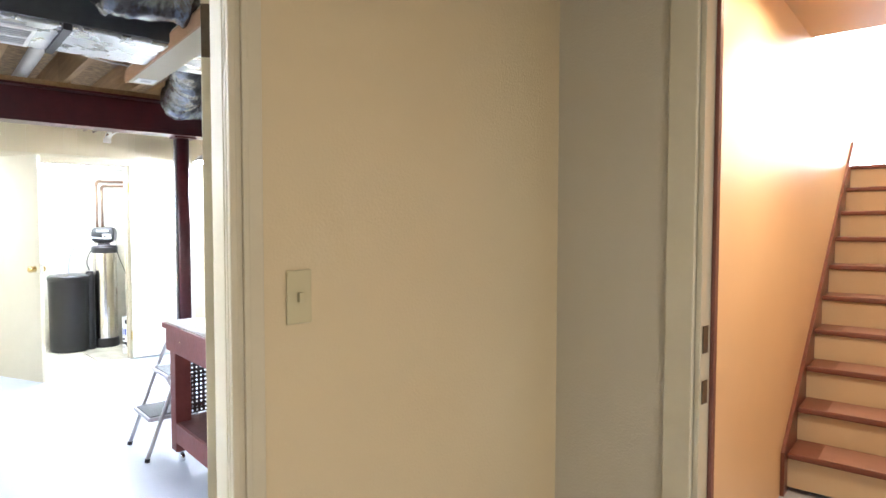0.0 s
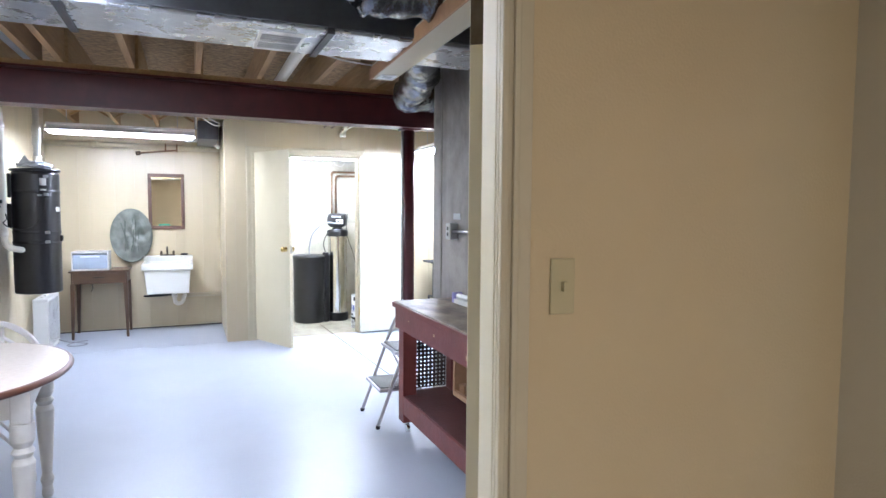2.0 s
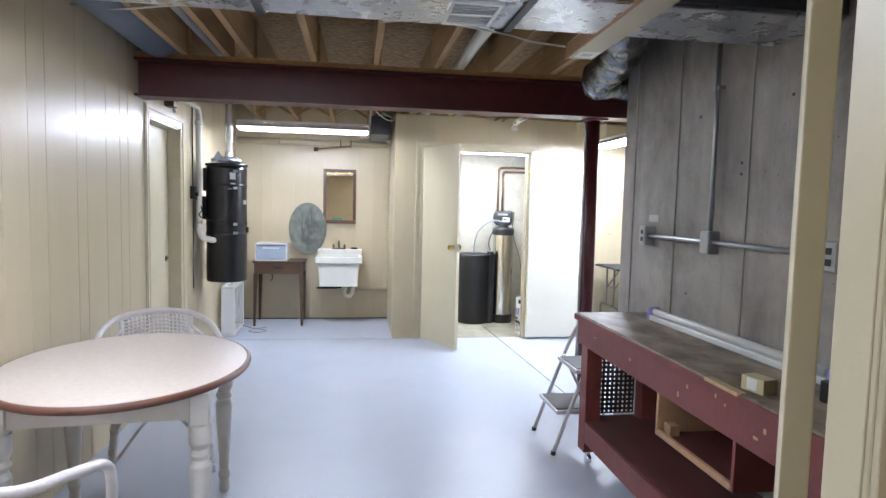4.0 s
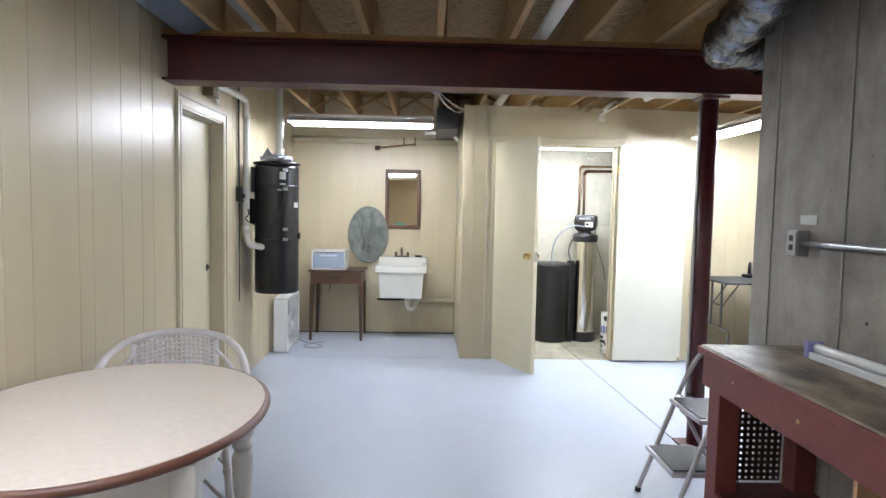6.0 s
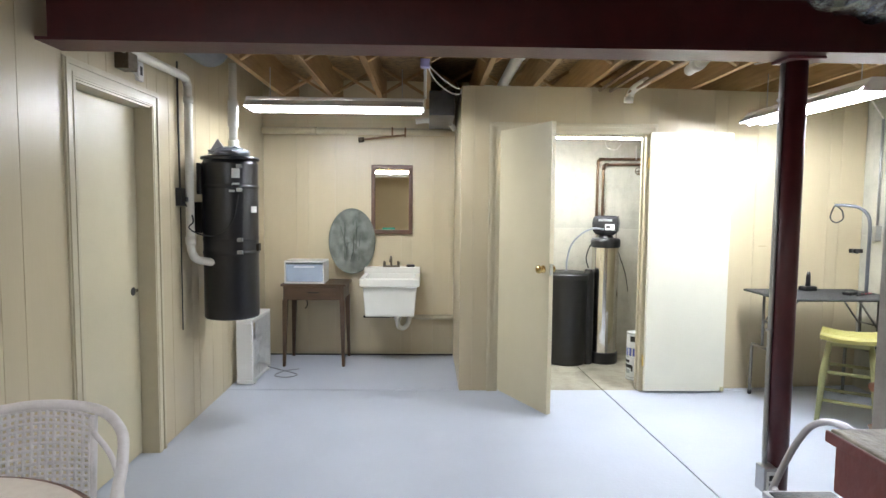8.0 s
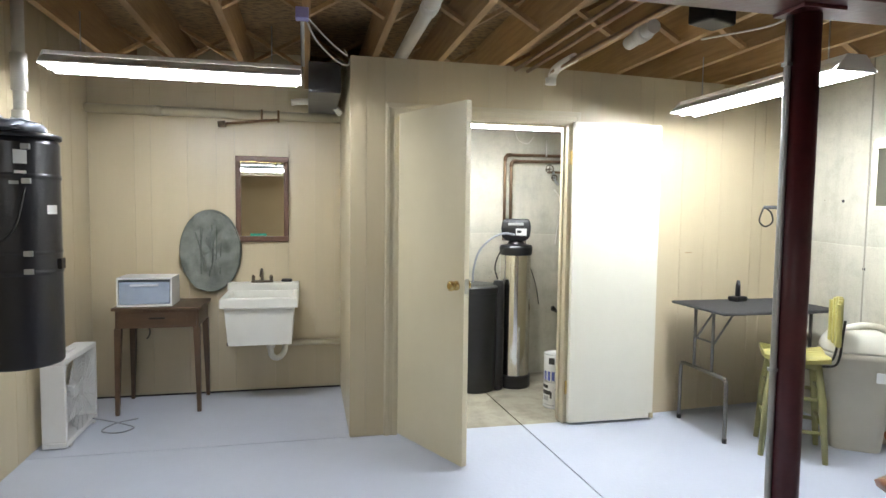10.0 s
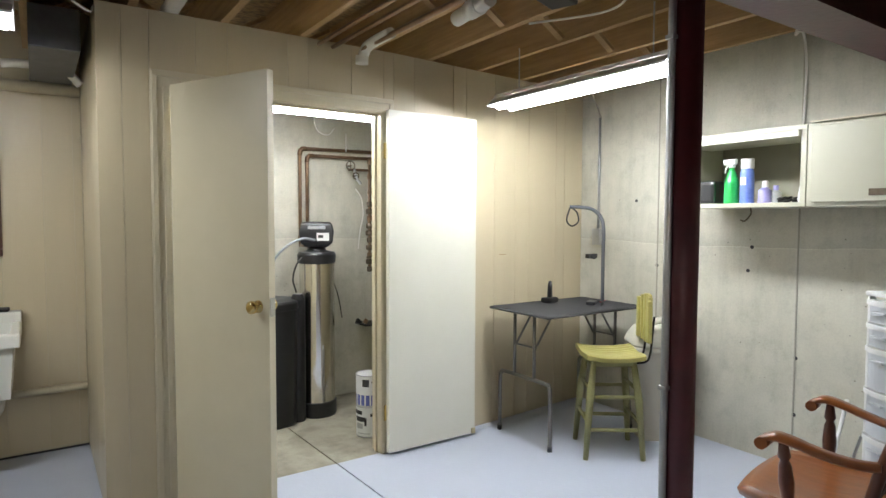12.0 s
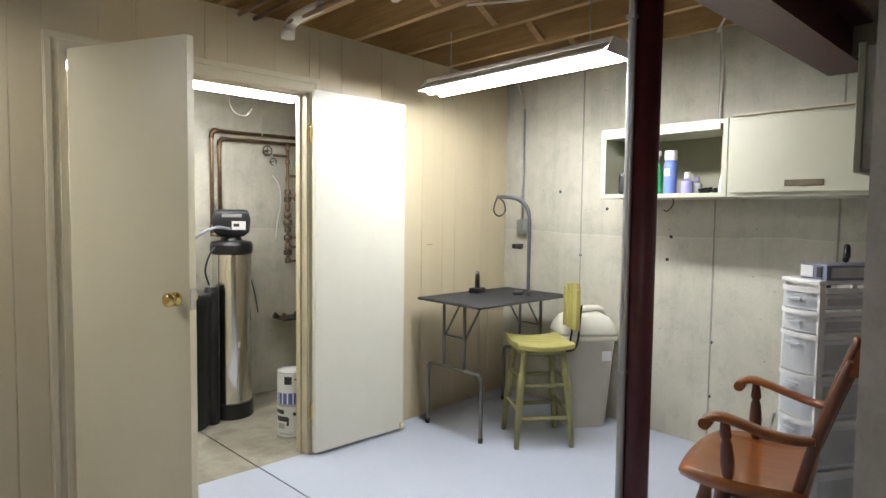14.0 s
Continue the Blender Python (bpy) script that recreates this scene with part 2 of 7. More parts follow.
M = {
    "panel": material("painted_panel", (0.55, 0.47, 0.315), 0.33, second=(0.515, 0.44, 0.292), scale=2.2, bump=0.05, bump_scale=24, stretch=(4, 4, 0.5), vary=0.035, rough_var=0.07),
    "panel_smooth": material("painted_board", (0.56, 0.50, 0.35), 0.5, second=(0.51, 0.455, 0.32), scale=2.5, bump=0.08, bump_scale=120),
    "drywall": material("painted_drywall", (0.60, 0.49, 0.30), 0.55, second=(0.56, 0.455, 0.275), scale=2.0, bump=0.12, bump_scale=150),
    "drywall_grey": material("painted_drywall_pale", (0.50, 0.45, 0.34), 0.6, second=(0.47, 0.42, 0.31), scale=2.0, bump=0.12, bump_scale=150),
    "stair_wall": material("glossy_stair_wall", (0.70, 0.53, 0.33), 0.42, second=(0.66, 0.49, 0.30), scale=1.5, bump=0.05, bump_scale=40),
    "trim": material("cream_trim", (0.57, 0.51, 0.365), 0.35, second=(0.51, 0.455, 0.32), scale=8, bump=0.06, bump_scale=80),
    "door_cream": material("cream_door_paint", (0.60, 0.54, 0.38), 0.42, second=(0.55, 0.495, 0.34), scale=3, bump=0.05, bump_scale=60, rough_var=0.06),
    "door_white": material("white_door_paint", (0.75, 0.73, 0.62), 0.4, second=(0.70, 0.68, 0.57), scale=3, bump=0.05, bump_scale=60),
    "floor": material("painted_floor", (0.50, 0.535, 0.62), 0.34, second=(0.46, 0.495, 0.58), scale=1.6, bump=0.12, bump_scale=45, rough_var=0.1),
    "slab": poured("bare_slab", (0.42, 0.39, 0.30), (0.24, 0.22, 0.165), 0.72, None, 0.4),
    "concrete": poured("poured_concrete", (0.52, 0.50, 0.41), (0.41, 0.395, 0.32), 0.68, 1.23, 0.22),
    # Darker and browner than the far wall's concrete.
    "concrete_dark": poured("darker_concrete", (0.36, 0.33, 0.295), (0.17, 0.15, 0.13), 0.62, None, 0.35),
    "seam": material("concrete_seam", (0.3, 0.285, 0.24), 0.85, bump=0.4),
    "steel_red": material("red_oxide_steel", (0.085, 0.012, 0.014), 0.42, second=(0.05, 0.008, 0.01), scale=7, bump=0.12, bump_scale=40),
    "joist": material("joist_lumber", (0.42, 0.27, 0.125), 0.7, second=(0.25, 0.15, 0.065), scale=5, stretch=(8, 0.6, 8), bump=0.3, bump_scale=30, vary=0.15),
    "osb": material("strand_board", (0.34, 0.225, 0.105), 0.8, second=(0.12, 0.075, 0.035), scale=22, mix=0.35, stretch=(1, 2.2, 1), bump=0.4, bump_scale=40, detail=2),
    "duct": material("galvanised_sheet", (0.55, 0.57, 0.60), 0.28, 1.0, second=(0.42, 0.44, 0.47), scale=14, mix=0.4, rough_var=0.08, bump=0.05, bump_scale=8),
    "duct_dark": material("dark_sheet", (0.16, 0.17, 0.19), 0.42, 0.8, second=(0.11, 0.115, 0.13), scale=10, bump=0.08, bump_scale=12),
    "foil": material("crumpled_foil", (0.24, 0.25, 0.27), 0.25, 1.0, second=(0.06, 0.06, 0.065), scale=16, bump=1.0, bump_scale=26),
    "insulated": material("grey_insulated_duct", (0.16, 0.19, 0.24), 0.5, second=(0.12, 0.14, 0.18), scale=9, bump=0.3, bump_scale=25),
    "cleat": material("black_cleat", (0.02, 0.02, 0.025), 0.5),
    "pvc": material("white_pvc", (0.72, 0.70, 0.64), 0.3, second=(0.66, 0.64, 0.57), scale=6),
    "grey_pipe": material("grey_pipe", (0.34, 0.36, 0.40), 0.4, 0.3, second=(0.27, 0.29, 0.32), scale=12),
    "copper": material("aged_copper", (0.30, 0.19, 0.11), 0.4, 0.8, second=(0.18, 0.12, 0.08), scale=15),
    "brass": material("polished_brass", (0.75, 0.56, 0.22), 0.18, 1.0),
    "chrome": material("chrome", (0.8, 0.8, 0.8), 0.12, 1.0),
    "stainless": material("polished_stainless", (0.75, 0.73, 0.69), 0.13, 1.0, second=(0.66, 0.64, 0.6), scale=3, bump=0.02, bump_scale=5),
    "conduit": material("zinc_conduit", (0.48, 0.49, 0.50), 0.35, 0.9, second=(0.38, 0.39, 0.4), scale=20),
    "old_bronze": material("old_bronze", (0.10, 0.075, 0.05), 0.45, 0.8, second=(0.17, 0.14, 0.1), scale=30),
    "black": material("black_plastic", (0.006, 0.006, 0.007), 0.38, second=(0.010, 0.010, 0.011), scale=8),
    "black_tank": material("black_enamel", (0.009, 0.009, 0.012), 0.3, second=(0.015, 0.015, 0.018), scale=5, bump=0.1, bump_scale=60),
    "white": material("white_plastic", (0.74, 0.74, 0.72), 0.38, second=(0.68, 0.68, 0.66), scale=6),
    "white_metal": material("white_enamel", (0.74, 0.74, 0.73), 0.32, second=(0.69, 0.69, 0.68), scale=6),
    "sink": material("white_sink_plastic", (0.78, 0.77, 0.70), 0.3, second=(0.72, 0.71, 0.64), scale=5),
    "tube_alcove": material("worn_fluorescent_lens", (0.9, 0.9, 0.9), 0.5, glow=TUBE_GLOW * 0.5),
    "tube": material("fluorescent_lens", (0.9, 0.9, 0.9), 0.5, glow=TUBE_GLOW),
    # Lens of the added fill light by the panelled wall.
    "tube_fill": material("fill_fluorescent_lens", (0.9, 0.9, 0.9), 0.5, glow=NEAR_FILL_GLOW),
    "tube_weak": material("aged_fluorescent_lens", (0.9, 0.9, 0.9), 0.5, glow=TUBE_GLOW * 0.6),
    "lens_edge": material("lamp_lens_end", (0.8, 0.82, 0.85), 0.4, glow=2.0),
    "walnut": material("walnut_veneer", (0.095, 0.052, 0.026), 0.38, second=(0.055, 0.03, 0.016), scale=6, stretch=(1, 6, 6), bump=0.1, bump_scale=30),
    "mirror_frame": material("walnut_frame", (0.12, 0.055, 0.03), 0.4, second=(0.08, 0.036, 0.02), scale=8, stretch=(6, 1, 1), bump=0.1),
    "mirror": material("mirror_glass", (0.86, 0.87, 0.86), 0.015, 1.0),
    "rocker": material("orange_maple", (0.27, 0.085, 0.018), 0.3, second=(0.14, 0.04, 0.009), scale=4, stretch=(6, 0.8, 6), bump=0.08, bump_scale=30, coat=0.15),
    "rocker_dark": material("dark_maple", (0.12, 0.032, 0.011), 0.33, second=(0.06, 0.016, 0.006), scale=6, stretch=(5, 5, 0.8), coat=0.15),
    "bench_red": material("worn_red_paint", (0.19, 0.047, 0.038), 0.5, second=(0.135, 0.032, 0.027), scale=9, bump=0.2, bump_scale=40),
    # Bench red again, darkened for the shade under the top.
    "bench_dark": material("shaded_red_paint", (0.105, 0.028, 0.024), 0.55, second=(0.07, 0.019, 0.017), scale=7, bump=0.2, bump_scale=40),
    "bench_top": material("worn_bench_top", (0.085, 0.055, 0.036), 0.5, second=(0.36, 0.29, 0.20), scale=5, mix=0.3, stretch=(1.8, 1, 1), rough_var=0.15, bump=0.5, bump_scale=35, detail=10),
    "raw_wood": material("raw_pine", (0.45, 0.27, 0.15), 0.7, second=(0.36, 0.21, 0.11), scale=6, stretch=(1, 5, 5), bump=0.2),
    "chip": material("chipped_wood", (0.55, 0.42, 0.24), 0.8, second=(0.4, 0.28, 0.15), scale=30, bump=0.5),
    "pegboard": material("dark_pegboard", (0.035, 0.02, 0.016), 0.6, second=(0.05, 0.028, 0.022), scale=10),
    "laminate": material("speckled_laminate", (0.62, 0.54, 0.47), 0.33, second=(0.57, 0.49, 0.42), scale=40, mix=0.3, bump=0.03, bump_scale=80, rough_var=0.06),
    "table_edge": material("oak_table_edge", (0.15, 0.062, 0.038), 0.4, second=(0.10, 0.04, 0.026), scale=12, stretch=(1, 1, 8)),
    "white_paint": material("white_furniture_paint", (0.66, 0.64, 0.60), 0.42, second=(0.58, 0.56, 0.52), scale=12, bump=0.12, bump_scale=45),
    "rattan": material("white_rattan", (0.70, 0.66, 0.66), 0.45, second=(0.58, 0.54, 0.53), scale=25, bump=0.3, bump_scale=60),
    "stool": material("olive_yellow_paint", (0.42, 0.38, 0.11), 0.5, second=(0.30, 0.27, 0.09), scale=6, stretch=(1, 1, 1), bump=0.2, bump_scale=40),
    "stool_leg": material("olive_leg_paint", (0.26, 0.25, 0.10), 0.5, second=(0.20, 0.19, 0.08), scale=8, bump=0.15, bump_scale=40),
    "iron": material("black_iron", (0.02, 0.018, 0.016), 0.5, 0.6),
    "table_top": material("black_rubber_top", (0.012, 0.012, 0.013), 0.75, second=(0.022, 0.022, 0.024), scale=30, bump=0.3, bump_scale=120),
    "steel_leg": material("dull_steel_tube", (0.19, 0.18, 0.165), 0.35, 0.9, second=(0.2, 0.19, 0.18), scale=20),
    "bin": material("beige_bin_plastic", (0.60, 0.56, 0.45), 0.45, second=(0.55, 0.51, 0.41), scale=5),
    "bin_lid": material("ivory_lid_plastic", (0.72, 0.70, 0.60), 0.4, second=(0.66, 0.64, 0.54), scale=5),
    "cabinet": material("almond_cabinet_paint", (0.50, 0.49, 0.38), 0.4, second=(0.46, 0.45, 0.345), scale=3),
    # Almond paint darkened for the shaded cabinet recess and the shaded door.
    "cabinet_shade": material("shaded_cabinet_paint", (0.34, 0.325, 0.24), 0.6, second=(0.29, 0.28, 0.2), scale=4),
    "green": material("green_bottle", (0.03, 0.42, 0.09), 0.3),
    "blue": material("blue_can_label", (0.10, 0.17, 0.55), 0.35, second=(0.2, 0.28, 0.62), scale=20),
    "lavender": material("lavender_plastic", (0.36, 0.34, 0.66), 0.4),
    "frosted": material("frosted_drawer_plastic", (0.66, 0.68, 0.70), 0.32, second=(0.58, 0.60, 0.63), scale=9, alpha_glass=0.3),
    "frosted_dark": material("filled_drawer_plastic", (0.36, 0.37, 0.37), 0.3, second=(0.52, 0.53, 0.54), scale=8),
    "frosted_blue": material("blue_grey_drawer", (0.27, 0.32, 0.40), 0.3, second=(0.33, 0.38, 0.46), scale=8),
    "binder": material("grey_blue_case", (0.19, 0.20, 0.30), 0.4, second=(0.14, 0.15, 0.22), scale=12),
    "mesh": material("grey_mesh_cloth", (0.20, 0.215, 0.185), 0.75, second=(0.12, 0.13, 0.11), scale=12, bump=0.4, bump_scale=90),
    "mesh_crease": material("mesh_crease_shade", (0.09, 0.10, 0.085), 0.8),
    "cloth": material("pale_blue_cloth", (0.50, 0.54, 0.60), 0.8, second=(0.40, 0.43, 0.5), scale=10, bump=0.5, bump_scale=30),
    "ivory": material("ivory_plate", (0.50, 0.44, 0.26), 0.4),
    "cable": material("white_cable", (0.62, 0.60, 0.55), 0.5),
    "black_cable": material("black_cable", (0.015, 0.015, 0.015), 0.5),
    "fan_grille": material("white_grille", (0.66, 0.67, 0.67), 0.4),
    "tread": material("stained_tread", (0.20, 0.075, 0.055), 0.32, second=(0.13, 0.045, 0.034), scale=6, stretch=(5, 1, 1), bump=0.08),
    "riser": material("cream_riser", (0.66, 0.56, 0.40), 0.45, second=(0.60, 0.50, 0.35), scale=4),
    "runner": material("clear_tread_mat", (0.34, 0.20, 0.17), 0.4, second=(0.30, 0.17, 0.14), scale=20),
    "step_tread": material("black_step_tread", (0.03, 0.03, 0.033), 0.45, second=(0.06, 0.06, 0.065), scale=25, bump=0.5, bump_scale=90),
    "silver": material("silver_step_tube", (0.60, 0.58, 0.60), 0.35, 0.5, second=(0.5, 0.48, 0.5), scale=10),
    "paint_white": material("paint_can_label", (0.72, 0.73, 0.72), 0.35),
    "paint_blue": material("paint_can_blue", (0.07, 0.09, 0.33), 0.35, second=(0.16, 0.19, 0.48), scale=9),
    "ink": material("printed_black", (0.02, 0.02, 0.02), 0.5),
    "green_soap": material("green_soap", (0.02, 0.25, 0.16), 0.4),
    "yellow_tag": material("yellow_card", (0.75, 0.58, 0.08), 0.6),
    "red": material("red_plastic", (0.45, 0.03, 0.05), 0.4),
    "day": material("upstairs_glow", (1, 1, 1), 0.5, glow=4.0),
}

# ---- mesh helpers ----
def bx(bm, x0, x1, y0, y1, z0, z1, bevel=0.0):
    """A box, with bevelled edges if wanted."""
    x0, x1, y0, y1, z0, z1 = min(x0, x1), max(x0, x1), min(y0, y1), max(y0, y1), min(z0, z1), max(z0, z1)
    v = [bm.verts.new((x, y, z)) for x in (x0, x1) for y in (y0, y1) for z in (z0, z1)]
    f = [bm.faces.new([v[i] for i in q]) for q in ((0, 1, 3, 2), (4, 6, 7, 5), (0, 4, 5, 1), (2, 3, 7, 6), (0, 2, 6, 4), (1, 5, 7, 3))]
    if bevel:
        e = list({e for q in f for e in q.edges})
        bmesh.ops.bevel(bm, geom=e, offset=bevel, segments=2, profile=0.5, affect="EDGES")
    return bm

def ring_frame(a, b):
    d = (Vector(b) - Vector(a)).normalized()
    u = d.cross(Vector((0, 0, 1)))
    if u.length < 0.05:
        u = d.cross(Vector((1, 0, 0)))
    u.normalize()
    return d, u, d.cross(u)

def tube(bm, pts, r, seg=10, closed=False, caps=True):
    """A round bar along the points; r may be one radius or one for each point."""
    pts = [Vector(p) for p in pts]
    n = len(pts)
    rs = r if isinstance(r, (list, tuple)) else [r] * n
    rings, u = [], None
    for i, p in enumerate(pts):
        a = pts[(i - 1) % n] if closed or i else p
        b = pts[(i + 1) % n] if closed or i < n - 1 else p
        d = (b - a).normalized()
        if u is None:
            _, u, _ = ring_frame((0, 0, 0), d)
        u = (u - d * u.dot(d))
        u.normalize()
        w = d.cross(u)
        rings.append([bm.verts.new(p + (u * math.cos(k * 2 * math.pi / seg) + w * math.sin(k * 2 * math.pi / seg)) * rs[i]) for k in range(seg)])
    for i in range(n if closed else n - 1):
        a, b = rings[i], rings[(i + 1) % n]
        for k in range(seg):
            f = bm.faces.new((a[k], a[(k + 1) % seg], b[(k + 1) % seg], b[k]))
            f.smooth = True
    if caps and not closed:
        bm.faces.new(rings[0][::-1])
        bm.faces.new(rings[-1])
    return bm

def lathe(bm, prof, cx=0.0, cy=0.0, seg=24, sx=1.0, sy=1.0):
    """A turned body from rows of (radius, height)."""
    full = [prof[0]]
    for (r0, z0), (r1, z1) in zip(prof, prof[1:]):
        n = math.hypot(r1 - r0, z1 - z0)
        if n > 0.02:
            full += [(r0 + (r1 - r0) * f, z0 + (z1 - z0) * f) for f in (0.0015 / n, 1 - 0.0015 / n)]
        full.append((r1, z1))
    prof = full
    rings = []
    for r, z in prof:
        rings.append([bm.verts.new((cx + sx * r * math.cos(k * 2 * math.pi / seg), cy + sy * r * math.sin(k * 2 * math.pi / seg), z)) for k in range(seg)])
    for a, b in zip(rings, rings[1:]):
        for k in range(seg):
            f = bm.faces.new((a[k], a[(k + 1) % seg], b[(k + 1) % seg], b[k]))
            f.smooth = True
    bm.faces.new(rings[0][::-1])
    bm.faces.new(rings[-1])
    return bm

def arc(cx, cy, r, a0, a1, n=8):
    return [(cx + r * math.cos(radians(a0 + (a1 - a0) * i / n)), cy + r * math.sin(radians(a0 + (a1 - a0) * i / n))) for i in range(n + 1)]

def smooth_path(pts, n=6):
    """Catmull-Rom through the points."""
    p = [Vector(q) for q in pts]
    p = [p[0] * 2 - p[1]] + p + [p[-1] * 2 - p[-2]]
    out = []
    for i in range(1, len(p) - 2):
        for k in range(n):
            t = k / n
            out.append(0.5 * ((2 * p[i]) + (p[i + 1] - p[i - 1]) * t + (2 * p[i - 1] - 5 * p[i] + 4 * p[i + 1] - p[i + 2]) * t * t + (3 * p[i] - p[i - 1] - 3 * p[i + 1] + p[i + 2]) * t ** 3))
    return out + [p[-2]]

def part(name, bm, mat, parent=None, label="", kind=""):
    me = bpy.data.meshes.new(name)
    bmesh.ops.recalc_face_normals(bm, faces=bm.faces[:])
    bm.to_mesh(me)
    bm.free()
    me.materials.append(M[mat])
    ob = new(name, me)
    if parent:
        ob.parent = parent
    return tagged(ob, label, kind=kind)

def boxpart(name, dims, mat, parent=None, label="", bevel=0.003, kind=""):
    return part(name, bx(bmesh.new(), *dims, bevel), mat, parent, label, kind)

def thing(name, x, y, z, rz, label, category, group=""):
    ob = new(name)
    ob.empty_display_size = 0.1
    ob.matrix_basis = pose(x, y, z, 0, 0, rz)
    return tagged(ob, label, category, group)

def solid(name, bm, mat, label, category, group=""):
    """A thing of one mesh."""
    return tagged(part(name, bm, mat), label, category, group)

def structure(name, boxes, mat, bevel=0.0, label=""):
    bm = bmesh.new()
    for b in boxes:
        bx(bm, *b, bevel)
    return part(name, bm, mat, None, label, "structure")

# ---- the shell ----
LX, BY, CY, FX, NX = -1.355, 7.90, 6.79, 3.70, 1.76   # left wall, alcove back, closet wall, far and near concrete faces
TOP, DECK = 2.35, 2.60

def floor_piece(name, y0, y1, z, mat):
    """Two slabs with an open control joint between them."""
    bm = bmesh.new()
    def jx(y):
        return 1.69 - 0.04 * (y - 4.3)
    for a, b in ((-2.2, None), (None, 9.5)):
        xs = [(a if a is not None else jx(y) + 0.005, b if b is not None else jx(y) - 0.005) for y in (y0, y1)]
        v = [bm.verts.new((x, y, h)) for h in (z - 0.1, z) for (x, y) in ((xs[0][0], y0), (xs[0][1], y0), (xs[1][1], y1), (xs[1][0], y1))]
        for q in ((0, 3, 2, 1), (4, 5, 6, 7), (0, 1, 5, 4), (1, 2, 6, 5), (2, 3, 7, 6), (3, 0, 4, 7)):
            bm.faces.new([v[i] for i in q])
    return part(name, bm, mat, None, "", "structure")

floor_piece("floor", -2.5, 6.80, 0.0, "floor")
floor_piece("closet_floor", 6.80, 8.2, -0.002, "slab")
structure("floor_strip", [(1.95, FX, 6.795, 6.96, 0.0005, 0.002)], "floor")
structure("floor_base", [(-2.2, 9.5, -2.5, 8.2, -0.16, -0.104)], "seam")
structure("alcove_floor", [(LX, 0.45, 6.79, BY, 0.0005, 0.003)], "floor")

# left wall with its door opening (y 4.87 to 5.60)
structure("wall_left", [(LX - 0.14, LX, -2.5, 4.87, 0, DECK), (LX - 0.14, LX, 5.60, BY + 0.12, 0, DECK), (LX - 0.14, LX, 4.87, 5.60, 1.98, DECK)], "panel_smooth")
structure("wall_alcove_back", [(LX, 0.57, BY, BY + 0.12, 0, DECK)], "panel_smooth")
structure("wall_alcove_side", [(0.45, 0.57, CY, BY, 0, DECK - 0.25)], "panel_smooth")
wall_closet = structure("wall_closet", [(0.57, 0.735, CY, CY + 0.10, 0, TOP), (1.87, 1.95, CY, CY + 0.10, 0, TOP), (0.735, 1.87, CY, CY + 0.10, 2.0, TOP)], "panel_smooth")
structure("wall_closet_back", [(0.45, FX, 8.02, 8.2, 0, DECK)], "concrete")
wall_closet_end = structure("wall_closet_end", [(0, 1.755, 0, 0.10, 0, TOP)], "panel_smooth")
wall_closet_end.matrix_basis = pose(1.95, CY, 0, 0, 0, 5.0)
wall_far = structure("wall_concrete_far", [(FX, FX + 0.2, 3.9, 8.2, 0, DECK)], "concrete")
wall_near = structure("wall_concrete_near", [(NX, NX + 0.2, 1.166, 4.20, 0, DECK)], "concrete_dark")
# Added wall, never in view, closing the space beyond the near wall.
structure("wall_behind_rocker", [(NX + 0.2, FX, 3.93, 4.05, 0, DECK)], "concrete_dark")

# vertical seams, tie holes and the cold joint of the poured walls
for y in (6.25, 5.34, 4.72):
    boxpart("form_seam", (FX - 0.004, FX + 0.01, y - 0.004, y + 0.004, 0.0, DECK), "seam", wall_far, bevel=0)
for y, z in ((6.25, 1.08), (5.335, 0.62), (4.75, 1.1), (5.62, 1.09), (5.60, 1.23), (6.05, 1.40), (6.43, 1.52), (5.335, 0.30)):
    part("tie_hole", tube(bmesh.new(), [(FX - 0.003, y, z), (FX + 0.01, y, z)], 0.011, 8), "cleat", wall_far)
for y in (4.05, 3.55, 2.95, 2.35, 1.75):
    boxpart("form_seam", (NX - 0.005, NX + 0.01, y - 0.006, y + 0.006, 0.0, DECK), "seam", wall_near, bevel=0)
for y, z in ((3.0, 1.65), (3.0, 1.6), (2.6, 1.5), (3.4, 1.0), (2.7, 1.9), (3.35, 1.9), (2.2, 1.6)):
    part("tie_hole", tube(bmesh.new(), [(NX - 0.003, y, z), (NX + 0.01, y, z)], 0.007, 8), "cleat", wall_near)

# entry: the wall with the switch, its doorway and the hall around the camera's start
WY, HX = 1.105, 1.665
structure("wall_entry", [(0.655, NX, WY, WY + 0.06, 0, DECK), (LX, 0.655, WY, WY + 0.06, 2.05, DECK)], "drywall")
structure("wall_hall_side", [(HX, HX + 0.07, 0.67, WY, 0, DECK), (HX, HX + 0.07, -2.5, -0.15, 0, DECK), (HX, HX + 0.07, -0.15, 0.67, 2.06, DECK)], "drywall_grey")
structure("wall_hall_back", [(-2.2, NX, -2.6, -2.5, 0, DECK)], "drywall")
structure("ceiling_hall", [(-1.355, HX, -2.5, WY, 2.40, 2.46)], "drywall_grey")

# upper floor: deck boards of the ceiling with every joist between
def ceiling():
    bm = bmesh.new()
    bx(bm, LX - 0.14, FX + 0.2, WY + 0.061, 8.2, DECK, DECK + 0.03)
    return part("ceiling", bm, "osb", None, "", "structure")
deck = ceiling()
JX = [-1.05, -0.64, -0.235, 0.17, 0.575, 0.98, 1.38, 1.79, 2.19, 2.60, 3.00, 3.40]
for x in JX:
    boxpart("joist", (x - 0.019, x + 0.019, WY + 0.061, 4.76, TOP, DECK - 0.001), "joist", deck, "", 0.002)
    boxpart("joist", (x + 0.0, x + 0.038, 4.66, 8.0, TOP - 0.001, DECK - 0.002), "joist", deck, "", 0.002)
